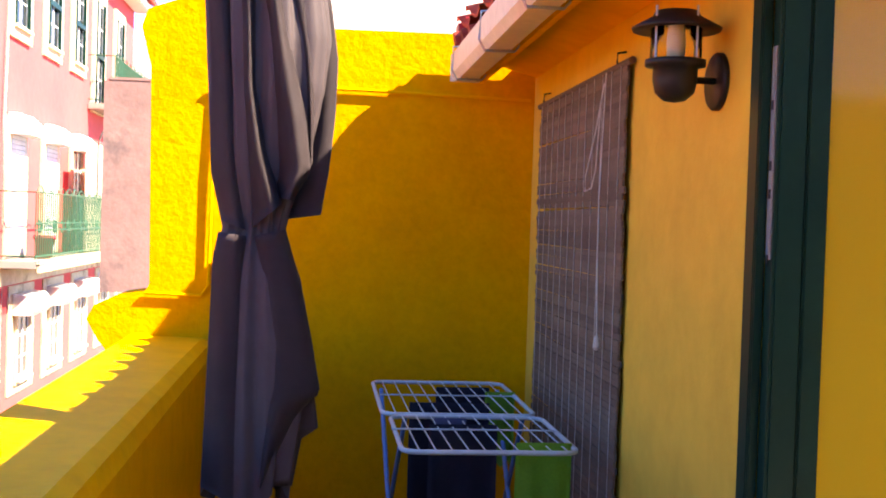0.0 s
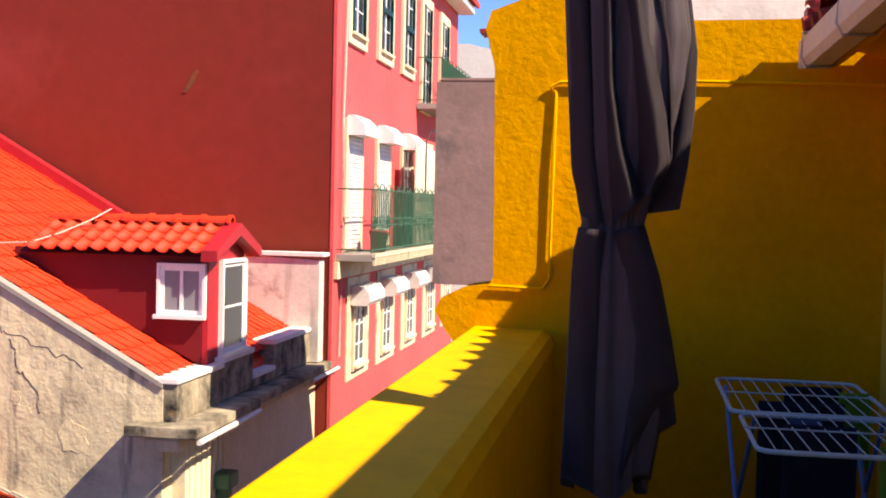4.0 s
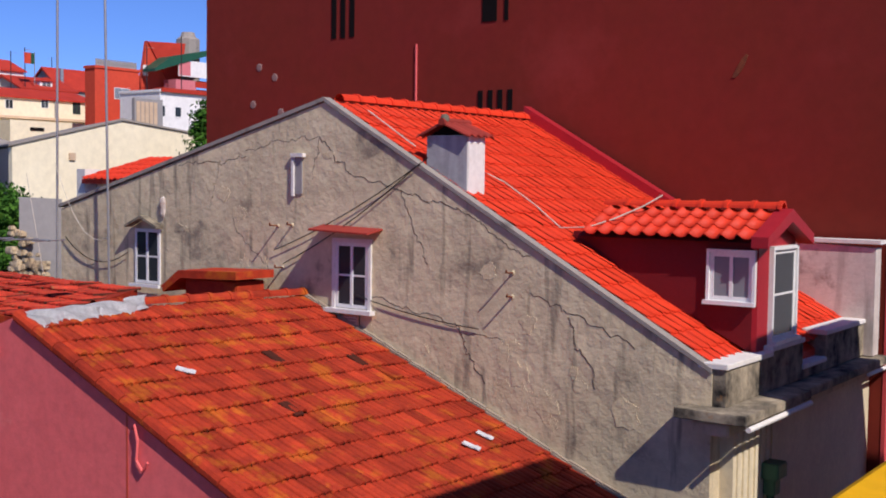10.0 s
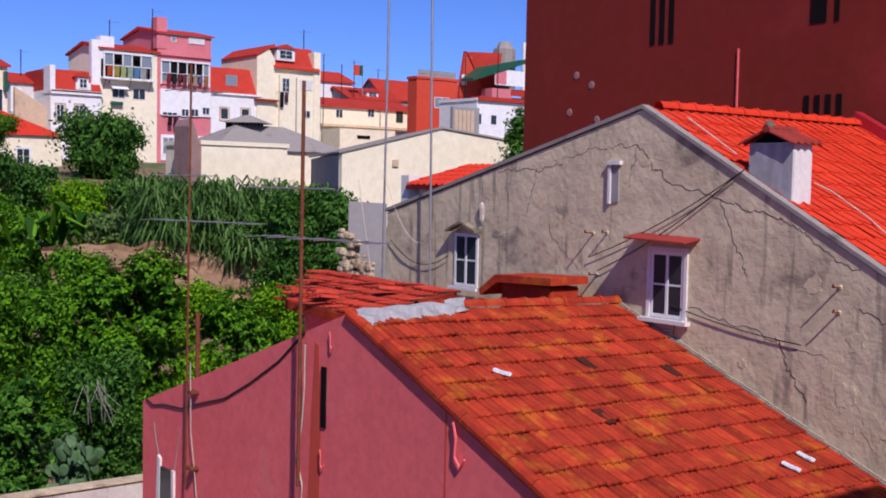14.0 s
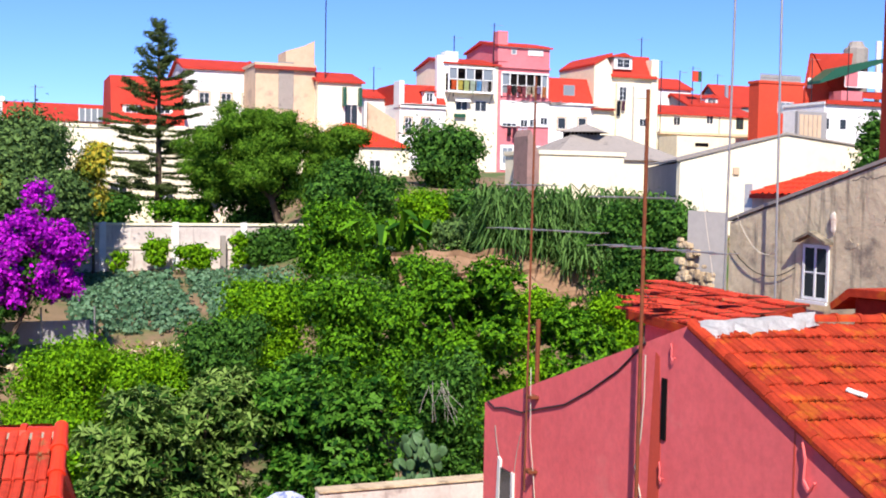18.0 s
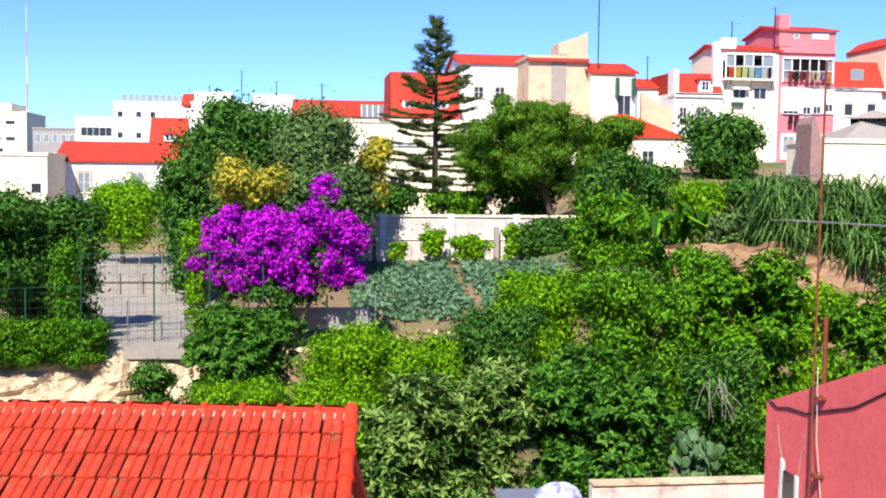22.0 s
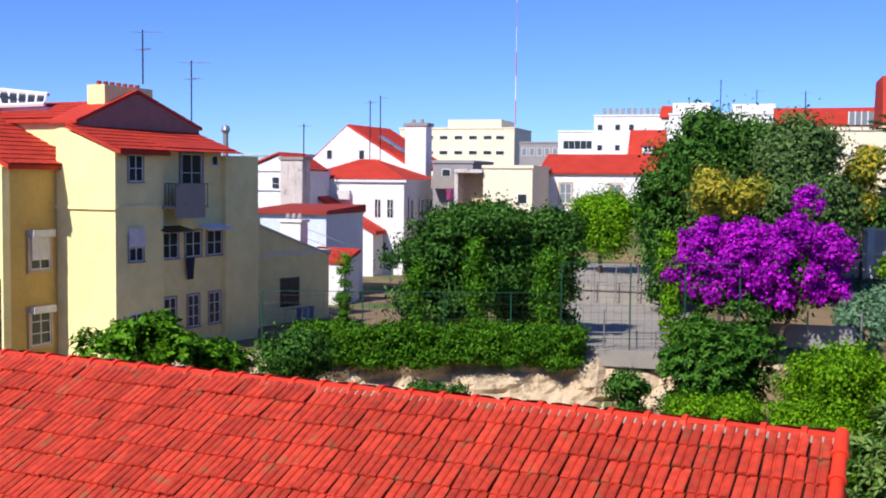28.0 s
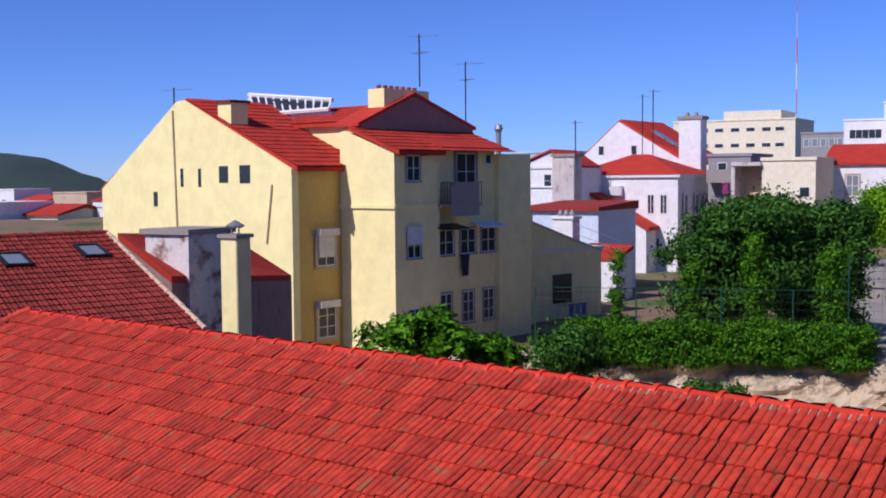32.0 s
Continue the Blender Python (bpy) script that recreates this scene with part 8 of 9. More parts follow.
part("string_course", boxes(((0.0, -10.4, 6.9), (0.15, 10.4, 7.1))), WHITE_FAR, N2)
far_windows(N2, ((-7.1, 3.6), (-4.0, 3.6), (-0.5, 3.4), (3.0, 3.4), (6.5, 3.4), (9.0, 3.4)), 1.3, 1.9, 2, 2, trim=BEIGE_FAR)
O1 = far_house("long_house", "long building with a wide red roof and glass lantern", -112, -0.6, 9.0, -2.0, 7.2, 9.0, CREAM_FAR, "gable", 9)
part("roof_lantern", boxes(((-1.6, 1.6, 9.2), (0.3, 6.0, 10.4))), GLASS_SKY, O1)
part("lantern_bar", boxes(*[((0.3, 1.6 + k * 0.55, 9.2), (0.38, 1.7 + k * 0.55, 10.45)) for k in range(9)]), FRAME_WHITE, O1)
O2 = far_house("white_block", "white flat-roofed block behind the trees", -140, -13.0, -0.4, -3.0, 9.9, 10.9, WHITE_FAR, "flat", 10)
part("penthouse", boxes(((-6, 1.0, 12.9), (-1, 6.0, 14.2)), ((-6, -6.0, 12.9), (-1, -1.5, 14.4))), WHITE_FAR, O2)
part("red_roof", prism([(0.0, -7.5, 12.6), (-3.0, -7.5, 14.2), (-6.0, -7.5, 12.6)], Vector((0, 5.0, 0))), TILE_FAR, O2)
LR = far_house("low_house", "low white house with a long red roof", -95, -19.6, -9.0, -4.0, 2.4, 4.0, WHITE_FAR, "gable", 8)
far_windows(LR, ((-3.2, 4.7), (1.0, 4.7)), 1.0, 1.7, 2, 2, glass=GLASS_SKY, trim=BEIGE_FAR)
LR2 = far_house("red_roofed_house", "house with a steep red roof and a skylight", -103, -13.2, -10.4, -3.0, 3.0, 6.4, WHITE_FAR, "gable", 5)
dormer_box(LR2, 0.2, 7.3, 1.0, 0.7, -0.3)
WB = far_house("white_box_house", "plain white flat-roofed house", -88, -22.9, -18.9, -5.0, 2.7, 2.8, CREAM_FAR, "flat", 7)
far_windows(WB, ((1.2, 5.3),), 0.8, 0.8, 1, 1)
part("side_wing", boxes(((-6.0, -4.3, -3.0), (-1.6, -2.0, 7.4)), ((-1.6, -4.3, -3.0), (0.3, -4.0, 7.3)), ((-1.6, -4.3, 7.3), (0.4, -2.0, 7.6)), bevel=0.03), STAINED, WB, "stained porch beside the house")
part("red_door", boxes(((-1.6, -3.7, 3.4), (-1.52, -2.5, 5.0))), VERMILION, WB, "red painted half door")
part("porch_shade", boxes(((-1.6, -3.8, 5.0), (-1.55, -2.3, 7.1))), BEIGE_FAR, WB)
HO = far_house("apartment_block", "large pale apartment block on the skyline", -190, -64.0, -43.4, -10.0, 10.7, 10.9, CREAM_FAR, "flat", 14)
part("penthouse", boxes(((-10, -1.5, 20.7), (0, 8.0, 22.3))), CREAM_FAR, HO)
far_windows(HO, [(y, z) for z in (19.2, 16.6, 14.0) for y in (-7.5, -4.9, -2.3, 0.4, 3.0, 5.6, 7.8)], 1.5, 0.7, 1, 1)
HO2 = far_house("apartment_block", "grey-white apartment block with long balconies", -172, -38.5, -32.2, -10.0, 7.6, 7.9, GREY_FAR, "flat", 12)
far_windows(HO2, [(y, z) for z in (16.3, 13.6) for y in (-2.4, -1.2, 0.0, 1.2, 2.4)], 0.8, 1.2, 1, 1, glass=GLASS_SKY)
HO3 = far_house("apartment_block", "white apartment block with glazed balconies", -170, -32.1, -26.6, -10.0, 9.2, 9.4, WHITE_FAR, "flat", 12)
far_windows(HO3, [(0.2, z) for z in (17.3, 14.2)], 4.4, 1.3, 5, 1)
HO4 = far_house("apartment_block", "white apartment block with round windows", -168, -26.4, -11.0, -10.0, 11.4, 11.6, WHITE_FAR, "flat", 12)
far_windows(HO4, [(y, z) for z in (19.8, 16.8, 14.0) for y in (-6.8, -4.2, -2.2)], 0.8, 0.9, 1, 1)
far_windows(HO4, [(5.0, 19.8), (6.4, 19.8)], 0.8, 1.2, 1, 1)
for k in range(15):
    part("terrace_screen", boxes(((-0.4, -6.5 + k * 0.9, 21.6), (-0.2, -6.0 + k * 0.9, 22.6))), GREY_FAR, HO4)
# white houses behind the court, at the edge of the yellow house
Wg = far_house("white_house", "white gabled house with a red roof behind the court", -99, -43.0, -32.8, -6.0, 2.6, 2.7, WHITE_FAR, "flat", 2)
part("gable_front", prism([(0.02, -5.4, 8.6), (0.02, 5.4, 8.7), (0.02, -0.9, 12.6)], Vector((-0.4, 0, 0))), WHITE_FAR, Wg)
part("roof_slope", prism([(-0.35, -0.9, 12.5), (-0.35, 5.5, 8.6), (-0.35, 5.5, 8.9), (-0.35, -0.9, 12.85)], Vector((-9, 1.0, 0))), TILE_FAR, Wg)
part("roof_slope", prism([(-0.35, -5.5, 8.5), (-0.35, -0.9, 12.5), (-0.35, -0.9, 12.85), (-0.35, -5.5, 8.8)], Vector((-9, 1.0, 0))), TILE_FAR, Wg)
part("roof_light", prism([(-3.0, 1.2, 11.75), (-3.0, 3.6, 10.3), (-3.0, 3.6, 10.45), (-3.0, 1.2, 11.9)], Vector((-1.4, 0, 0))), GLASS_SKY, Wg)
part("chimney", boxes(((-1.5, 4.9, 6.0), (0.3, 6.9, 12.6)), bevel=0.04), WHITE_FAR, Wg, "broad white chimney")
part("chimney_top", boxes(((-1.6, 4.75, 12.6), (0.4, 7.05, 12.9))), COPING, Wg)
for y in (5.4, 6.2):
    part("chimney_pot", lathe([(0.22, 12.9), (0.16, 13.25), (0.0, 13.3)], 10, (-0.6, y, 0)), GREY_FAR, Wg)
far_windows(Wg, ((0.6, 10.0), (-2.6, 10.0)), 0.6, 0.9, 1, 1)
Wh = far_house("white_house", "white house with a hipped red roof and tall windows", -90, -39.8, -30.2, -7.0, 1.75, 3.5, WHITE_FAR, "hip", 9)
tiled(Wh, (-94.5, -38.6, 3.6), (0, 1, 0), (4.75, 0, -1.72), 23, 12, 0.36, 0.42, TILE_FAR, style="single")
part("eave_cornice", boxes(((-9.2, -5.05, 8.5), (0.2, 5.05, 8.72))), FRAME_WHITE, Wh)
far_windows(Wh, ((3.6, 6.3), (2.5, 6.3), (3.0, 2.7), (4.2, 2.7)), 0.6, 1.6, 2, 2)
for x, z in ((-1.6, 6.2), (-4.6, 6.2), (-7.2, 6.2), (-1.6, 2.6), (-4.6, 2.6)):
    win = window(Wh, (0, 0, 0), 0.8, 1.7, 180, cols=2, rows_=2, trim=FRAME_WHITE, trim_w=0.14, sill=False)
    win.matrix_parent_inverse = Matrix()
    win.matrix_basis = pose(x, 4.97, z, 0, 0, 180)
part("lean_to_wall", prism([(2.5, -6.5, -1.0), (2.5, 3.0, -1.0), (2.5, 3.0, 4.3), (2.5, -3.4, 7.9), (2.5, -6.5, 7.9)], Vector((-2.4, 0, 0))), WHITE_FAR, Wh)
part("lean_to_roof", prism([(2.7, 3.3, 4.2), (2.7, -3.8, 8.1), (2.7, -3.8, 8.4), (2.7, 3.3, 4.5)], Vector((-2.6, 0, 0))), TILE_FAR, Wh)
far_windows(Wh, ((-2.6, 5.2),), 0.8, 0.9, 2, 1, x=2.52)
part("air_conditioner", boxes(((0.02, -1.0, 7.0), (0.5, 0.1, 7.8)), bevel=0.03), SHUTTER, Wh, "white air conditioner box")
part("chimney", boxes(((5.0, -3.4, 2.0), (6.6, -1.5, 10.2)), bevel=0.04), STAINED, Wh, "tall stained white chimney stack")
part("chimney_top", boxes(((4.9, -3.5, 10.2), (6.7, -1.4, 10.45))), COPING, Wh)
Wi = far_house("white_house", "white wing with a small gable", -84, -41.5, -36.8, -7.0, 2.3, 3.4, WHITE_FAR, "flat", 6)
part("gable_front", prism([(0.02, -2.3, 9.5), (0.02, 2.3, 9.3), (0.02, 0.4, 10.6)], Vector((-5, 0, 0))), WHITE_FAR, Wi)
part("roof_slope", prism([(0.2, -2.4, 9.6), (0.2, 0.4, 10.7), (0.2, 2.5, 9.35), (0.2, 2.5, 9.5), (0.2, 0.4, 10.85), (0.2, -2.4, 9.75)], Vector((-5.4, 0, 0))), TILE_FAR, Wi)
far_windows(Wi, ((1.5, 7.0), (0.1, 8.3)), 0.7, 1.1, 1, 2)
part("string_course", boxes(((0.0, -2.35, 7.75), (0.12, 2.35, 7.9))), FRAME_WHITE, Wi)
Wd = far_house("shaded_house", "grey house side with balconies and awnings", -95, -29.2, -25.6, -6.0, 3.2, 3.3, GREY_FAR, "flat", 7)
for z in (1.4, 4.2, 7.0):
    part("balcony", boxes(((0.0, -1.6, z), (1.2, 1.7, z + 0.2)), ((1.1, -1.6, z + 0.2), (1.2, 1.7, z + 1.1))), COPING, Wd)
far_windows(Wd, ((-0.6, 8.0), (0.8, 8.0), (0.0, 5.2)), 0.8, 1.4, 1, 1)
clothes("laundry_line", "pink and violet washing on the balcony of the grey house", -93.6, -27.6, 1.0, ((0.6, 0.1, 0.3), (0.4, 0.2, 0.5), (0.6, 0.3, 0.5), (0.5, 0.5, 0.6)), 0.6, 1.2)
Wm = far_house("flat_roofed_house", "low house with a dark red flat roof and railing", -70, -34.5, -29.0, -8.0, -0.75, -0.5, BLUE_WALL, "flat", 7)
part("roof_sheet", prism([(-7.2, -2.9, 7.35), (0.3, -2.9, 7.35), (0.3, -2.9, 7.6), (-7.2, -2.9, 7.9)], Vector((0, 5.8, 0))), TILE_DULL, Wm)
part("chimney", boxes(((2.0, 0.9, 3.0), (3.2, 2.3, 6.9)), ((1.9, 0.8, 6.9), (3.3, 2.4, 7.1)), bevel=0.03), WHITE_FAR, Wm)
for y in (1.2, 1.6, 2.0):
    part("chimney_pot", lathe([(0.12, 7.1), (0.17, 7.25), (0.1, 7.45), (0.0, 7.5)], 8, (2.6, y, 0)), GREY_FAR, Wm)
part("stair_rail", rods(((3.0, -3.6, 6.6), (3.0, 1.0, 5.0)), ((3.0, -3.6, 6.0), (3.0, 1.0, 4.4)), ((3.0, 2.4, 6.6), (3.0, 5.4, 5.6)), ((3.0, 2.4, 6.0), (3.0, 5.4, 5.0)), *[((3.0, -3.4 + k * 0.8, 4.4), (3.0, -3.4 + k * 0.8, 6.5 - k * 0.28)) for k in range(6)], r=0.018, seg=5), STEEL, Wm)
part("porch_roof", prism([(0.0, 2.2, 5.0), (3.0, 2.2, 4.4), (3.0, 2.2, 4.6), (0.0, 2.2, 5.25)], Vector((0, 3.0, -0.1))), TILE_FAR, Wm)
part("porch", boxes(((0.0, 2.3, -1.0), (2.9, 5.1, 4.4))), WHITE_FAR, Wm)
Wb = far_house("beige_annex", "cream stained annex wall in shade beside the fence", -58, -29.9, -23.0, -8.0, -2.6, -2.5, CREAM_FAR, "flat", 6, turn=70.0)
part("front_wall", prism([(0.02, -3.45, 0), (0.02, 3.45, 0), (0.02, 3.45, 5.3), (0.02, 0.3, 6.3), (0.02, -2.4, 7.2), (0.02, -3.45, 7.3)], Vector((-0.4, 0, 0))), LEMON, Wb, "stained stepped front wall")
for y0, y1, h in ((-3.4, -2.4, 7.7),):
    part("pier", boxes(((0, y0, 0), (0.4, y1, h)), bevel=0.03), LEMON, Wb)
part("capping", prism([(-0.45, -2.4, 7.2), (-0.45, 0.3, 6.3), (-0.45, 3.45, 5.3), (-0.45, 3.45, 5.42), (-0.45, 0.3, 6.42), (-0.45, -2.4, 7.32)], Vector((0.55, 0, 0))), STAINED, Wb)
far_windows(Wb, ((0.2, 3.4),), 1.5, 1.6, 2, 2, mat=RAIL_GREEN, x=0.03)
part("drainpipe", rods(((0.1, -2.3, 0), (0.1, -2.3, 7.0)), r=0.07), GREY_FAR, Wb)
clothes("laundry_line", "pale blue washing below the annex window", -57.4, -25.6, -5.4, ((0.2, 0.25, 0.6), (0.35, 0.4, 0.7), (0.25, 0.3, 0.6)), 0.5, 0.9, 70.0)
BL = far_house("pale_blue_house", "pale blue house on the skyline", -130, -65, -57, -8, 4.6, 4.8, BLUE_FAR, "flat", 8)
far_windows(BL, ((0.5, 10.3), (2.4, 10.3), (-1.6, 10.3)), 1.2, 1.4, 1, 1)
FLU = thing("metal_flue", "shiny steel flue behind the yellow house", "flue", at=(-60, -31.2, -8))
part("pipe", rods(((0, 0, 0), (0, 0, 12.3)), r=0.16, seg=12), STEEL, FLU)
part("cowl", lathe([(0.2, 12.3), (0.26, 12.45), (0.2, 12.7), (0.0, 12.75)], 12), STEEL, FLU)

# ---- yellow apartment house ----
U, V, O = Vector((-0.160, -0.987, 0)), Vector((-0.987, 0.160, 0)), Vector((-39.34, -30.59, 0))
YH = thing("yellow_house", "tall pale yellow apartment house with red roofs", "house")


def L2(u, v, z):
    return O + U * u + V * v + Vector((0, 0, z))


def slab(name, pts, depth, mat, label="", parent=None):
    return part(name, prism([L2(*p) for p in pts], depth), mat, parent or YH, label)


slab("gable_wall", [(0, 0, -9), (13.9, 0, -9), (13.9, 0, 1.2), (7.75, 0, 5.3), (7.2, 0, 5.35), (0, 0, 2.05)], V * 0.4, LEMON, "pale yellow gable wall in sun")
slab("side_wall", [(0.02, 0.42, -9), (0.02, 14, -9), (0.02, 14, 2.0), (0.02, 0.42, 2.0)], U * 0.4, LEMON_SHADE, "yellow side wall with its shade put into the colour")
slab("roof", [(-0.25, 0.1, 1.95), (7.3, 0.1, 5.2), (14.2, 0.1, 1.05), (14.2, 0.1, 1.2), (7.3, 0.1, 5.4), (-0.25, 0.1, 2.15)], V * 13, TILE_FAR, "red tiled roof")
slab("chimney", [(4.1, 0.2, 3.0), (5.0, 0.2, 3.0), (5.0, 0.2, 5.1), (4.1, 0.2, 5.1)], V * 1.0, LEMON)
slab("chimney_top", [(4.0, 0.1, 5.1), (5.1, 0.1, 5.1), (5.1, 0.1, 5.22), (4.0, 0.1, 5.22)], V * 1.2, TILE_DULL)
slab("wing_wall", [(-3.23, 2.99, -9), (0.01, 2.99, -9), (0.01, 2.99, 3.7), (-0.3, 2.99, 3.75), (-3.23, 2.99, 2.72)], V * 0.3, LEMON, "pale yellow wing in sun")
slab("wing_side", [(-3.23, 3.292, -9), (-3.23, 5.8, -9), (-3.23, 5.8, 2.6), (-3.23, 3.292, 2.6)], U * 0.3, LEMON)
slab("loggia_wall", [(-2.75, 5.8, -9), (-2.75, 10.9, -9), (-2.75, 10.9, 3.0), (-2.75, 5.8, 3.0)], U * 0.3, LEMON)
slab("loggia_return", [(-3.23, 5.8, -9), (-2.45, 5.8, -9), (-2.45, 5.8, 2.6), (-3.23, 5.8, 2.6)], V * 0.25, LEMON)
slab("end_tower", [(-3.0, 10.9, -9), (-3.0, 13.6, -9), (-3.0, 13.6, 2.75), (-3.0, 10.9, 2.75)], U * 3.0, LEMON)
slab("lean_to_roof", [(-3.6, 2.9, 2.62), (-0.6, 2.9, 3.75), (-0.6, 2.9, 3.9), (-3.6, 2.9, 2.8)], V * 3.2, TILE_FAR, "red lean-to roof")
slab("lean_to_roof", [(-3.3, 6.1, 2.85), (-0.6, 6.1, 3.75), (-0.6, 6.1, 3.9), (-3.3, 6.1, 3.02)], V * 5.2, TILE_FAR)
slab("attic_gable", [(-0.9, 3.4, 3.4), (-0.9, 11.6, 3.4), (-0.9, 11.6, 4.1), (-0.9, 7.4, 5.42), (-0.9, 6.8, 5.42), (-0.9, 3.4, 4.05)], U * 0.3, MAUVE, "brown rendered attic gable")
slab("attic_roof", [(-0.95, 3.2, 3.95), (-0.95, 7.1, 5.48), (-0.95, 11.8, 4.0), (-0.95, 11.8, 4.15), (-0.95, 7.1, 5.64), (-0.95, 3.2, 4.1)], U * 1.6, TILE_FAR)
slab("chimney", [(-0.7, 5.2, 4.6), (0.3, 5.2, 4.6), (0.3, 5.2, 5.75), (-0.7, 5.2, 5.75)], V * 3.2, LEMON, "broad chimney with clay pots")
for k in range(7):
    part("chimney_pot", rods((L2(-0.2, 5.4 + k * 0.42, 5.75), L2(-0.2, 5.4 + k * 0.42, 5.93)), r=0.11), TILE_DULL, YH)
slab("upper_block", [(-0.4, 4.4, 3.0), (7.4, 4.4, 3.0), (7.4, 4.4, 4.1), (-0.4, 4.4, 4.1)], V * 5.0, LEMON, "pale yellow attic storey")
part("upper_roof", prism([L2(-0.7, 4.1, 4.05), L2(-0.7, 6.9, 4.95), L2(-0.7, 9.6, 4.05), L2(-0.7, 9.6, 4.2), L2(-0.7, 6.9, 5.12), L2(-0.7, 4.1, 4.2)], U * 8.6), TILE_FAR, YH, "red tiled attic roof")
tiled(YH, L2(-0.7, 6.9, 5.13), U, -V * 2.8 - Vector((0, 0, 0.91)), 24, 6, 0.36, 0.48, TILE_FAR, style="single")
slab("lantern_gable", [(8.1, 6.0, 4.6), (10.3, 6.0, 4.7), (9.4, 6.0, 6.05)], V * 0.2, WHITE_FAR, "white gable of the roof lantern")
part("lantern_glass", prism([L2(9.4, 6.0, 5.98), L2(3.5, 6.0, 5.42), L2(2.95, 5.3, 4.9), L2(8.2, 5.3, 4.85)], Vector((0, 0, -0.06))), GLASS, YH, "sloping glass of the roof lantern")
for k in range(11):
    a, b = L2(9.4 - 0.59 * k, 6.0, 6.0 - 0.056 * k), L2(8.2 - 0.525 * k, 5.28, 4.9 + 0.005 * k)
    part("lantern_bar", rods((a, b), r=0.055, seg=5), WHITE_FAR, YH, "white glazing bar")
part("lantern_rail", rods((L2(9.5, 6.0, 6.02), L2(3.4, 6.0, 5.44)), (L2(8.2, 5.28, 4.9), L2(2.9, 5.28, 4.95)), r=0.11, seg=5), WHITE_FAR, YH)
slab("lantern_base", [(2.9, 5.4, 3.6), (8.3, 5.4, 3.6), (8.3, 5.4, 4.84), (2.9, 5.4, 4.84)], V * 0.3, WHITE_FAR)
tiled(YH, L2(-0.55, 2.9, 3.93), V, -U * 3.0 - Vector((0, 0, 1.10)), 24, 7, 0.36, 0.46, TILE_FAR, style="single")
tiled(YH, L2(7.2, 0.1, 5.42), V, -U * 7.5 - Vector((0, 0, 3.25)), 36, 17, 0.36, 0.48, TILE_FAR, style="single", keep=lambda i, j: i < 13 or j > 7)
slab("string_course", [(-3.3, 2.90, 0.30), (0.05, 2.90, 0.30), (0.05, 2.90, 0.46), (-3.3, 2.90, 0.46)], V * 0.07, LEMON)
slab("string_course", [(-3.31, 3.0, 0.30), (-3.31, 5.85, 0.30), (-3.31, 5.85, 0.46), (-3.31, 3.0, 0.46)], U * 0.06, LEMON)


def ywin(u, v, z, w, h, face, **kw):
    """face: 'n' looks against U, 'e' looks against V."""
    p = L2(u, v, z)
    turn = math.degrees(math.atan2(-U.y, -U.x)) + 90 if face == "n" else math.degrees(math.atan2(-V.y, -V.x)) + 90
    return window(YH, p, w, h, turn, **kw)


for z in (2.05, -1.35):
    w = ywin(-3.25, 4.22, z, 0.9, 1.15, "n", cols=2, rows_=2, trim=GREY_FAR, trim_w=0.05)
    if z < 0:
        part("shutter", boxes(((-0.5, -0.12, 0.05), (0.5, -0.04, 0.85))), SHUTTER, w, "half-lowered white shutter")
part("shade_box", boxes(((-0.6, -0.35, -0.1), (0.6, -0.03, 0.15))), SHUTTER, ywin(-3.25, 4.22, -4.75, 0.9, 1.2, "n"))
ywin(-2.77, 8.6, 1.9, 1.45, 1.75, "n", cols=2, rows_=2, mat=FRAME_WHITE, trim=GREY_FAR, trim_w=0.15)
ywin(-2.77, 10.35, 2.5, 0.5, 0.5, "n", cols=1, rows_=1)
for v in (7.02, 8.7, 10.3):
    ywin(-2.77, v, -1.38, 1.15, 1.2, "n", cols=2, rows_=2, trim=GREY_FAR, trim_w=0.06)
    ywin(-2.77, v, -4.5, 0.85, 1.5, "n", cols=2, rows_=3, mat=FRAME_WHITE, trim=GREY_FAR, trim_w=0.05)
for v in (8.8, 10.0):
    ywin(-2.77, v, -6.8, 0.9, 1.2, "n", cols=2, rows_=2, trim=GREY_FAR, trim_w=0.05)
bal = new("balcony")
bal.parent = YH
part("slab", prism([L2(-3.5, 5.85, 0.3), L2(-3.5, 8.9, 0.3), L2(-3.5, 8.9, 0.42), L2(-3.5, 5.85, 0.42)], U * 0.8), COPING, bal)
part("top_rail", rods((L2(-3.5, 5.85, 1.4), L2(-3.5, 8.9, 1.4)), r=0.025, seg=5), IRON, bal)
for k in range(14):
    part("baluster", rods((L2(-3.5, 5.85 + k * 0.23, 0.42), L2(-3.5, 5.85 + k * 0.23, 1.4)), r=0.016, seg=5), IRON, bal)
part("blanket", prism([L2(-3.56, 6.5, -0.15), L2(-3.56, 8.6, -0.15), L2(-3.56, 8.6, 1.42), L2(-3.56, 6.5, 1.42)], U * 0.03), COPING, bal, "grey blanket airing over the rail")
for v, m in ((6.2, IRON), (9.2, WHITE_FAR)):
    slab("awning", [(-3.6, v - 0.3, -0.75), (-3.6, v + 1.6, -0.75), (-2.75, v + 1.6, -0.55), (-2.75, v - 0.3, -0.55)], Vector((0, 0, 0.05)), m)
slab("dark_garment", [(-2.95, 8.1, -3.0), (-2.95, 8.5, -3.0), (-2.95, 8.6, -2.0), (-2.95, 8.0, -2.0)], U * 0.04, CLOTH_DARK)
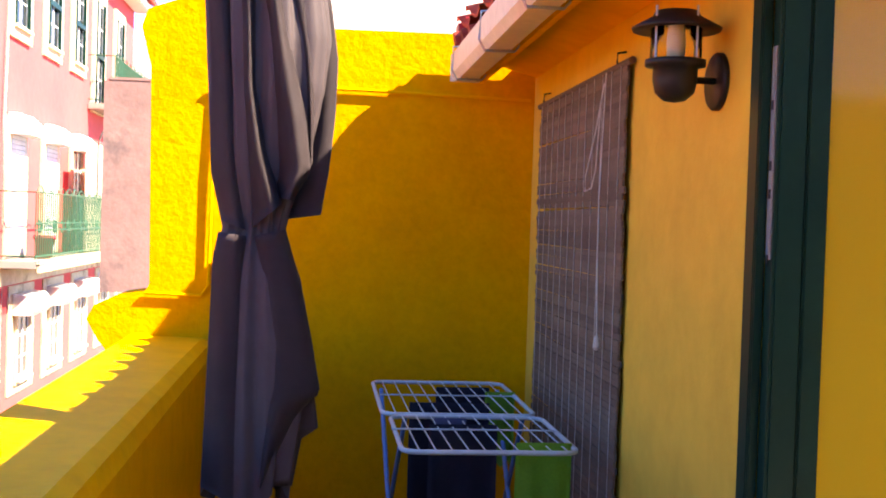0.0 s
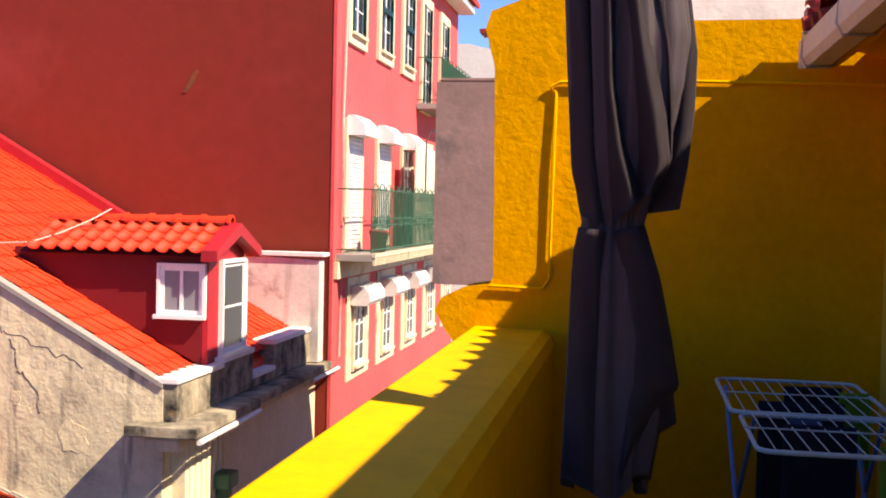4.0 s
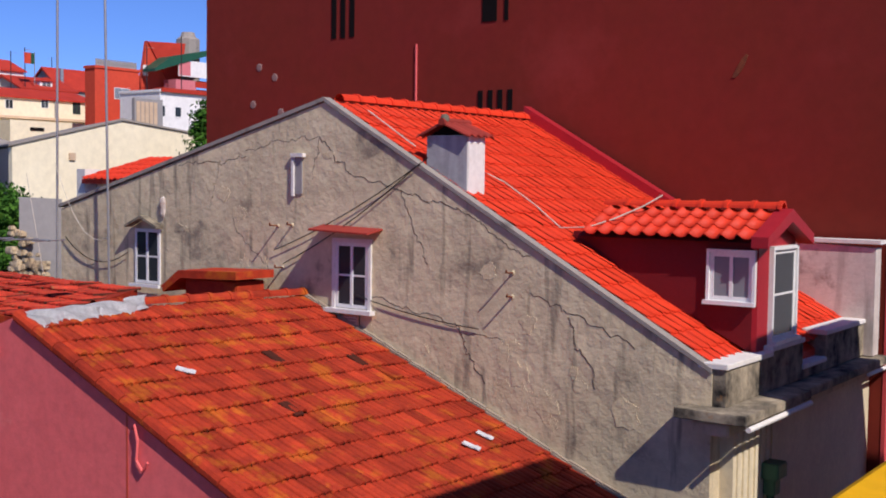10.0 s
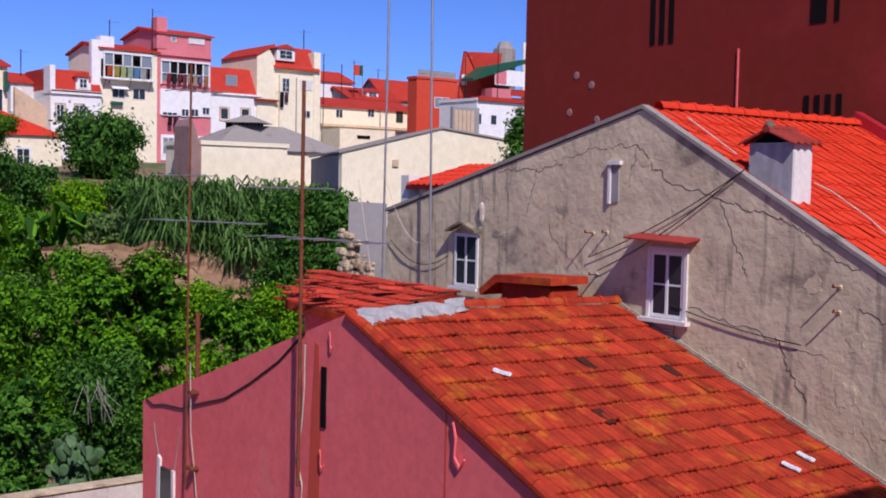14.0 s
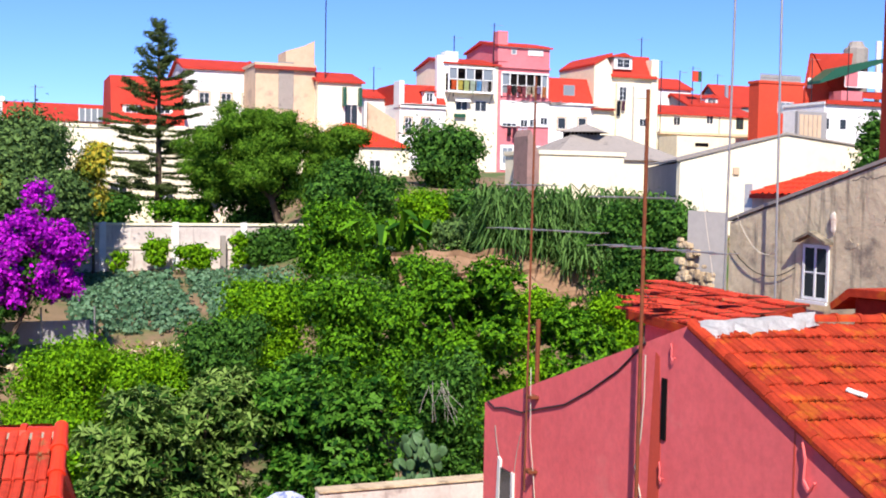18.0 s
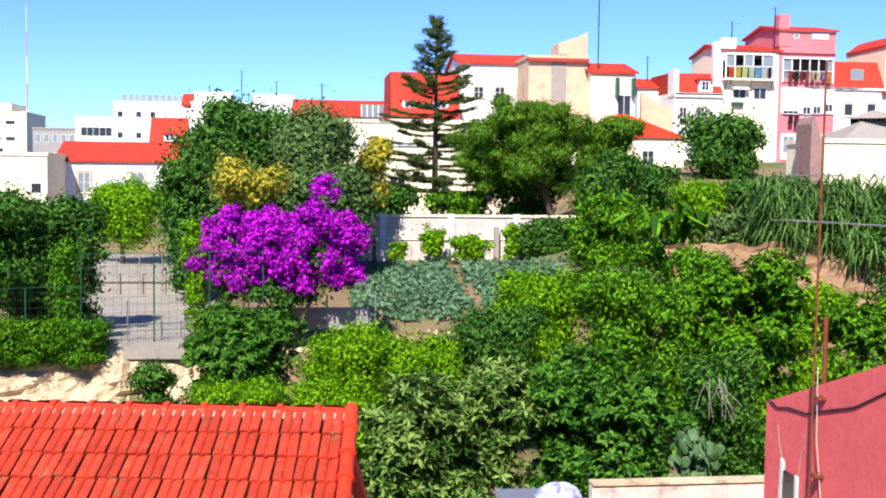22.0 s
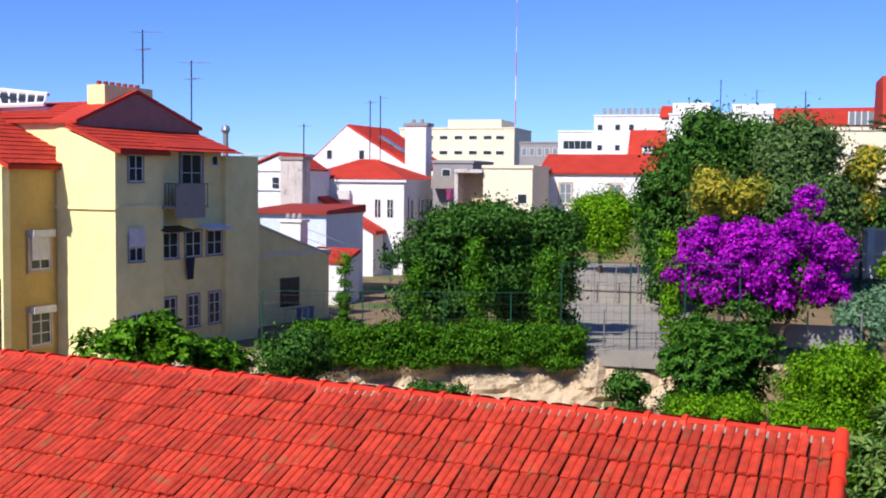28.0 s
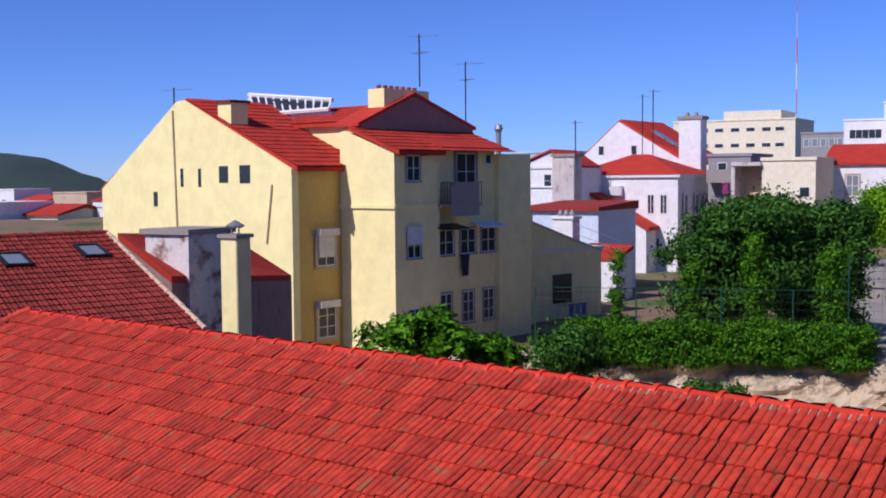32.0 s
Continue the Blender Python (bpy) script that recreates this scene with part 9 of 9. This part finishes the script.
for z in (-1.5, -4.7):
    w = ywin(0.0, 2.0, z, 1.1, 1.5, "n", cols=2, rows_=3, trim=BEIGE_FAR, trim_w=0.15)
    part("shade_box", boxes(((-0.62, -0.3, 0.62), (0.62, -0.05, 0.92))), SHUTTER, w, "white shutter box")
    if z > -3:
        part("shutter", boxes(((-0.5, -0.09, -0.35), (0.5, -0.04, 0.62))), SHUTTER, w, "lowered white shutter")
for u, z, w_, h in ((3.0, 1.86, 0.7, 0.8), (4.45, 1.86, 0.62, 0.75), (6.15, 1.72, 0.2, 0.85), (7.45, 1.74, 0.2, 0.85), (9.5, 0.72, 0.3, 0.7)):
    slab("small_window", [(u - w_ / 2, -0.02, z - h / 2), (u + w_ / 2, -0.02, z - h / 2), (u + w_ / 2, -0.02, z + h / 2), (u - w_ / 2, -0.02, z + h / 2)], V * 0.05, GLASS, "small dark gable window")
for a, b in (((1.2, -0.06, 1.4), (1.6, -0.06, -1.2)), ((8.0, -0.06, 4.9), (7.8, -0.06, -2.5))):
    part("drainpipe", rods((L2(*a), L2(*b)), r=0.035), BEIGE_FAR, YH)
for u, v, z0, z1, n in ((8.3, 0.3, 3.5, 6.0, 3), (-0.3, 8.2, 6.0, 8.5, 6), (-0.6, 11.4, 4.0, 7.4, 6)):
    p, q = L2(u, v, z0), L2(u, v, z1)
    antenna("roof_antenna", "thin television antenna on the yellow house roof", p, q, 0.035, IRON, ((z1 - z0 - 0.1, 1.4, 100, n, 0.35), (z1 - z0 - 0.9, 1.0, 60, n, 0.3)))
# house with skylights between the roofs, and its chimneys
SR = thing("skylight_house", "house with a dull red tiled roof and two skylights", "house")
T0, B0, RD = Vector((-23.9, -25.4, 0.05)), Vector((-20.6, -18.8, -1.96)), Vector((0.95, -0.31, 0))
part("roof_deck", prism([T0, B0, B0 - Vector((0, 0, 0.2)), T0 - Vector((0, 0, 0.3))], RD * 14), TILE_DULL, SR)
part("walls", prism([T0 - Vector((0, 0, 0.4)), B0 - Vector((0, 0, 0.3)), B0 - Vector((0, 0, 6)), T0 - Vector((0, 0, 8))], RD * 13.5), WHITE, SR)
tiled(SR, T0 + Vector((0, 0, 0.03)), RD, B0 - T0, 58, 20, 0.24, 0.38, TILE_DULL, jitter=0.004)
ridge_caps(SR, T0 + Vector((0, 0, 0.08)), B0 + Vector((0, 0, 0.08)), BEIGE_FAR, 0.5, 0.08, "verge_tile")
ridge_caps(SR, T0 + Vector((0, 0, 0.08)), T0 + RD * 14 + Vector((0, 0, 0.08)), TILE_DULL, 0.45, 0.11)
for s, t in ((1.0, 0.22), (3.2, 0.27)):
    c = T0 + RD * s + (B0 - T0) * t
    d = (B0 - T0).normalized()
    n = RD.cross(d)
    n = n if n.z > 0 else -n
    k = new("skylight")
    k.parent = SR
    k.matrix_world = Matrix.Translation(c + n * 0.08) @ Matrix((RD.normalized(), d, n)).transposed().to_4x4()
    part("frame", boxes(((-0.35, -0.5, 0), (0.35, -0.42, 0.1)), ((-0.35, 0.42, 0), (0.35, 0.5, 0.1)), ((-0.35, -0.42, 0), (-0.27, 0.42, 0.1)), ((0.27, -0.42, 0), (0.35, 0.42, 0.1))), IRON, k)
    part("pane", boxes(((-0.27, -0.42, 0.02), (0.27, 0.42, 0.06))), GLASS_SKY, k)
CB = thing("old_chimney_block", "old peeling chimney block beside the yellow house", "chimney", at=(-24.9, -23.3, -6.0))
part("shaft", boxes(((-0.9, -0.75, 0), (0.9, 0.75, 6.1)), bevel=0.04), PEEL, CB, "peeling plaster over brick")
part("dark_face", boxes(((-0.95, 0.76, 0), (0.95, 0.95, 6.15))), PEEL, CB)
part("cap", boxes(((-1.0, -0.85, 6.1), (1.0, 1.0, 6.25))), COPING, CB)
SC = thing("slim_chimney", "slim pale yellow chimney with a metal cowl", "chimney", at=(-24.1, -20.8, -8.3))
part("shaft", boxes(((-0.30, -0.28, 0), (0.30, 0.28, 8.35)), bevel=0.02), LEMON, SC)
part("cap", boxes(((-0.36, -0.34, 8.35), (0.36, 0.34, 8.45))), COPING, SC)
part("cowl", lathe([(0.2, 0), (0.28, 0.05), (0.0, 0.22)], 10, (0, 0, 8.62)), STEEL, SC)
part("cowl_leg", rods(((-0.15, 0, 8.45), (-0.15, 0, 8.62)), ((0.15, 0, 8.45), (0.15, 0, 8.62)), r=0.02), STEEL, SC)
RB = thing("low_annex", "low mauve annex with a red roof before the yellow gable", "house")
ra = [Vector((-24.1, -25.2, 0.1)), Vector((-31.5, -27.5, -0.3)), Vector((-33.0, -25.8, -1.85)), Vector((-23.0, -22.1, -0.95))]
part("roof", prism(ra, Vector((0, 0, -0.18))), TILE_FAR, RB)
part("wall", prism([p + Vector((0, 0, -0.2)) for p in ra], Vector((0, 0, -7))), MAUVE, RB)
# ---- court, fence, bank, garden wall ----
tagged(new("court", mesh_of(boxes(((-68, -13.5, -6.2), (-49.3, -4.2, -5.55))), CONCRETE, "court")), "worn grey concrete sports court", "court", "", "structure")
tagged(new("court_terrace", mesh_of(boxes(((-84, -16.0, -6.0), (-68.002, -3.0, -4.35))), CONCRETE, "court_terrace")), "raised concrete terrace behind the court", "terrace", "", "structure")
FN = thing("court_fence", "tall wire fence with green posts round the court", "fence", at=(-48.6, -4.0, -5.6), turn=17.0)
for y in (-17.8, -13.6, -10.2, -7.4, -5.3, -2.4, -0.1, 2.2):
    part("post", rods(((0, y, -0.4), (0, y, 3.9 if y > -6 else 2.6)), r=0.028), RAIL_GREEN, FN)
part("rail", rods(((0, -17.8, 2.6), (0, -5.3, 2.6)), ((0, -5.3, 3.9), (0, 2.2, 3.9)), ((0, -0.1, 1.7), (0, 2.2, 1.7)), ((0, -5.1, 0.7), (0, -0.2, 0.7)), r=0.013, seg=6), RAIL_GREEN, FN)
wires = bmesh.new()
for k in range(62):
    y = -17.8 + k * 0.32
    rod(wires, (0.02, y, 0), (0.02, y, 3.85 if y > -5.4 else 2.6), 0.005, 3)
for z in np.linspace(0.2, 3.7, 12):
    rod(wires, (0.02, -17.8 if z < 2.6 else -5.3, z), (0.02, 2.0, z), 0.005, 3)
part("wire_mesh", wires, IRON, FN)
part("low_rail", rods(((-0.5, -4.9, 0), (-0.5, -4.9, 1.0)), ((-0.5, -3.4, 0), (-0.5, -3.4, 1.9)), ((-0.5, -2.0, 0), (-0.5, -2.0, 1.0)), ((-0.5, -1.2, 0), (-0.5, -1.2, 1.0)), ((-0.5, -4.9, 0.9), (-0.5, -0.6, 0.9)), r=0.035, seg=6), STEEL, FN)
F4 = thing("far_fence", "grey railing behind the court", "fence", at=(-67.6, 0, -5.55))
part("rail", rods(((0, -13.4, 1.1), (0, -4.2, 1.1)), ((0, -13.4, 2.3), (0, -4.2, 2.3)), *[((0, -13.4 + k * 1.3, 0), (0, -13.4 + k * 1.3, 2.4)) for k in range(8)], r=0.035, seg=6), STEEL, F4)
GS = thing("green_sheet", "grey net on posts beside the bougainvillea", "net", at=(-51.5, 0, -5.4))
part("net", boxes(((0, -4.0, 0), (0.04, 2.9, 1.0))), GREY_FAR, GS)
for y in (-2.6, 0.9, 3.1):
    part("post", rods(((0.06, y, -0.3), (0.06, y, 1.6)), r=0.04), STEEL, GS)
# rough bank
bv, bf = [], []
nb, mb = 90, 12
for i in range(nb + 1):
    y = -26 + 24.5 * i / nb
    for j in range(mb + 1):
        t = j / mb
        z = -8.0 + 2.42 * t + (0.35 * noise.noise((y * 0.5, 3.0, 0)) if j == mb else 0) * 0.6
        x = -math.sqrt((46.4 + 2.0 * t ** 0.6) ** 2 - y * y) + 0.75 * noise.noise((y * 0.7, t * 3, 1.0)) + 0.35 * noise.noise((y * 2.3, t * 7, 5.0))
        bv.append((x, y, z))
for i in range(nb):
    for j in range(mb):
        bf.append((i * (mb + 1) + j, (i + 1) * (mb + 1) + j, (i + 1) * (mb + 1) + j + 1, i * (mb + 1) + j + 1))
for i in range(nb):
    a, b = bv[i * (mb + 1) + mb], bv[(i + 1) * (mb + 1) + mb]
    s = len(bv)
    bv += [(a[0] - 2.5, a[1], a[2] - 0.3), (b[0] - 2.5, b[1], b[2] - 0.3)]
    bf.append((i * (mb + 1) + mb, (i + 1) * (mb + 1) + mb, s + 1, s))
joined("bank", bv, bf, ROCK, None, "pale crumbling limestone bank below the court", "bank", "structure", False)
tagged(new("court_edge", mesh_of(boxes(((-49.4, -9.3, -6.1), (-47.6, -4.0, -5.38)), bevel=0.04), CONCRETE, "court_edge")), "concrete edging slab at the court", "kerb", "", "structure")
GW = thing("garden_wall", "long white garden wall with piers and a coping", "wall", "", "structure", (-71, 0, 0))
part("face", boxes(((-0.3, -4.0, -5.0), (0, 18.4, -1.0))), STAINED, GW, "stained cream plaster")
part("coping", boxes(((-0.4, -4.0, -1.0), (0.1, 18.4, -0.86))), CREAM_FAR, GW)
part("ledge", boxes(((0.0, -4.0, -2.45), (0.08, 18.4, -2.3))), CREAM_FAR, GW)
for y in (0.6, 4.9, 9.2, 13.4, 17.8):
    part("pier", boxes(((0.0, y - 0.2, -5.0), (0.12, y + 0.2, -0.80))), WHITE_FAR, GW)
part("post", boxes(((0.3, 11.9, -5), (0.6, 12.2, -1.6))), COPING, GW)
# bare earth bank under the reeds, stones on the dry strip
REDSOIL = material("bare_reddish_earth", (0.36, 0.22, 0.13), (0.22, 0.13, 0.07), 0.95, 0.9, 0.5, 0.05, 4, spots=(0.16, 0.11, 0.06), spot_scale=1.3, spot_level=0.56)
ev, ef = [], []
for i in range(41):
    y = 14.6 + 9.6 * i / 40
    for j in range(15):
        t = j / 14
        step = 0.22 * math.sin(t * 19 + 1.5 * noise.noise((y * 0.5, 0, 0)))
        ev.append((-41.9 - 3.4 * t + step + 0.5 * noise.noise((y * 0.8, t * 3, 2.0)), y, -4.2 + 3.1 * t + 0.02 * (y - 15) + 0.28 * noise.noise((y * 0.9, t * 4, 7.0))))
for i in range(40):
    for j in range(14):
        ef.append((i * 15 + j, (i + 1) * 15 + j, (i + 1) * 15 + j + 1, i * 15 + j + 1))
joined("earth_bank", ev, ef, REDSOIL, None, "bare reddish earth bank with worn steps below the reeds", "bank", "structure", False)
stones = bmesh.new()
rs = random.Random(31)
for k in range(170):
    y = rs.uniform(-1.0, 9.0)
    x = -50.6 - 0.22 * y + rs.gauss(0, 0.8)
    r = rs.uniform(0.06, 0.2)
    m = Matrix.Translation((x, y, ground_z(x, y) + r * 0.3)) @ Euler((rs.random() * 3, rs.random() * 3, rs.random() * 3)).to_matrix().to_4x4() @ Matrix.Diagonal((r * 1.4, r, r * 0.7, 1))
    bmesh.ops.create_icosphere(stones, subdivisions=1, radius=1.0, matrix=m)
tagged(new("stones", mesh_of(stones, ROCK, "stones")), "loose pale stones on the dry garden strip", "stones", "", "stuff")
# low wall and covered car below the garden trees
LW = thing("yard_wall", "low whitewashed yard wall below the trees", "wall", at=(-21.0, 6.0, -7.4))
part("face", boxes(((-0.3, -0.9, 0), (0.0, 3.4, 3.15)), bevel=0.03), STAINED, LW)
part("low_face", boxes(((-0.3, -5.3, 0), (0.0, -0.902, 2.85)), bevel=0.03), STAINED, LW)
part("coping", boxes(((-0.36, -0.9, 3.15), (0.04, 3.4, 3.20)), bevel=0.015), ROCK, LW)
WT = thing("water_tank", "grey roof tank lid with a patterned cloth thrown over it", "tank", at=(-20.3, 3.7, -7.4))
part("tank", boxes(((-0.5, -0.5, 0), (0.5, 0.55, 3.1)), bevel=0.08), CONCRETE, WT)
part("lid", boxes(((-0.55, -0.55, 3.1), (0.55, 0.6, 3.2)), bevel=0.03), STEEL, WT)
CT = lathe([(0.50, 3.05), (0.46, 3.17), (0.36, 3.33), (0.18, 3.43), (0.0, 3.45)], 18, (0, 0.55, 0))
for v in CT.verts:
    v.co.x *= 0.6 + 0.15 * math.sin(v.co.y * 9)
    v.co.z += 0.05 * math.sin(v.co.x * 14)
part("cloth", CT, material("blue_white_cloth", (0.55, 0.60, 0.72), (0.16, 0.20, 0.38), 0.9, 7, 0.2), WT, "blue and white patterned cloth", True)
# mast and skyline antennas
MS = thing("radio_mast", "tall red and white lattice radio mast", "mast", at=(-240, -54.5, -12))
for k in range(12):
    part("section", rods(((0, 0, k * 5.2), (0, 0, k * 5.2 + 5.2)), r=0.12 if k < 8 else 0.06, seg=6), ROSE_FAR if k % 2 else WHITE_FAR, MS)
for x, y, z0, h in ((-95, 25.0, 13, 8.0), (-98, 38.0, 13, 2.6), (-98, 42.0, 14, 3.0), (-100, 59.0, 13, 4.0), (-105, 64.5, 11, 4.5), (-110, 70.0, 12, 3.2), (-112, 73.0, 12, 4.0), (-92, 78.0, 12, 4.5), (-95, 76, 12, 3.5), (-104, 32.2, 10, 3.0), (-140, -7.0, 10, 4), (-150, -3.0, 10, 3.6), (-99, -35.5, 6, 3.4), (-99, -36.5, 6, 3.0), (-86, -37.5, 3, 3.2), (-126, 86.0, 13, 4.0), (-110, 67.0, 12, 3.0), (-112, 2.0, 8, 2.4)):
    antenna("roof_antenna", "thin television antenna on a distant roof", (x, y, z0 - 3.0), (x, y, z0 + h), 0.05, IRON, ((h + 2.8, 1.2, 70, 5, 0.5),))
FLG = thing("flag", "red and green flag on a pole", "flag", at=(-112, 74.2, 12.0))
part("pole", rods(((0, 0, 0), (0, 0, 3.6)), r=0.05), STEEL, FLG)
part("field", boxes(((0, -1.3, 2.3), (0.04, -0.5, 3.5))), VERMILION, FLG, "red field")
part("hoist", boxes(((0, -0.5, 2.3), (0.04, 0.0, 3.5))), RAIL_GREEN, FLG, "green field")
# distant wooded hill and low town towards the river
hv, hf = [], []
for i in range(60):
    for j in range(6):
        y = -1500 + i * 22
        hh = 54 * math.exp(-((y + 840) / 130) ** 2) + 8 * noise.noise((y * 0.02, 2, 0)) * math.exp(-((y + 840) / 160) ** 2)
        hv.append((-560 - j * 25, y, -25 + max(0, hh) * math.sin(math.pi * j / 10) + (3 * noise.noise((y * 0.11, j, 3)))))
for i in range(59):
    for j in range(5):
        hf.append((i * 6 + j, i * 6 + j + 1, (i + 1) * 6 + j + 1, (i + 1) * 6 + j))
joined("far_hill", hv, hf, material("hazy_far_woods", (0.04, 0.065, 0.055), (0.025, 0.042, 0.036), 0.95, 0.02, 0.5), None, "low wooded hill on the horizon", "hill", "structure", True)
for k, (y, w, h, m) in enumerate(((-188, 9, 8, WHITE_FAR), (-178, 8, 6, GREY_FAR), (-168, 9, 7.4, BEIGE_FAR), (-197, 9, 6.5, WHITE_FAR), (-206, 8, 7.5, WHITE_FAR), (-158, 8, 6.0, WHITE_FAR))):
    fh = far_house("town_house", "distant pale town house towards the river", -150, y - w / 2, y + w / 2, -12, -8 + h, -7 + h, m, "flat" if k % 2 == 0 else "gable", 9)
    far_windows(fh, ((-2.0, h + 1.6), (1.5, h + 1.6)), 1.2, 1.2, 1, 1)
for x, y0, y1, ze, roof, m in ((-63, -84.5, -79.5, -0.3, "flat", WHITE_FAR), (-66, -79.3, -75.5, -1.2, "gable", CREAM_FAR), (-70, -75.2, -70.5, -0.6, "flat", WHITE_FAR), (-78, -82.0, -77.0, 0.3, "gable", WHITE_FAR)):
    lh = far_house("town_house", "small pale house among the roofs towards the river", x, y0, y1, -8, ze, ze + 0.8, m, roof, 6)
    far_windows(lh, ((-1.0, ze + 6.6), (1.0, ze + 6.6)), 0.8, 1.0, 1, 1)
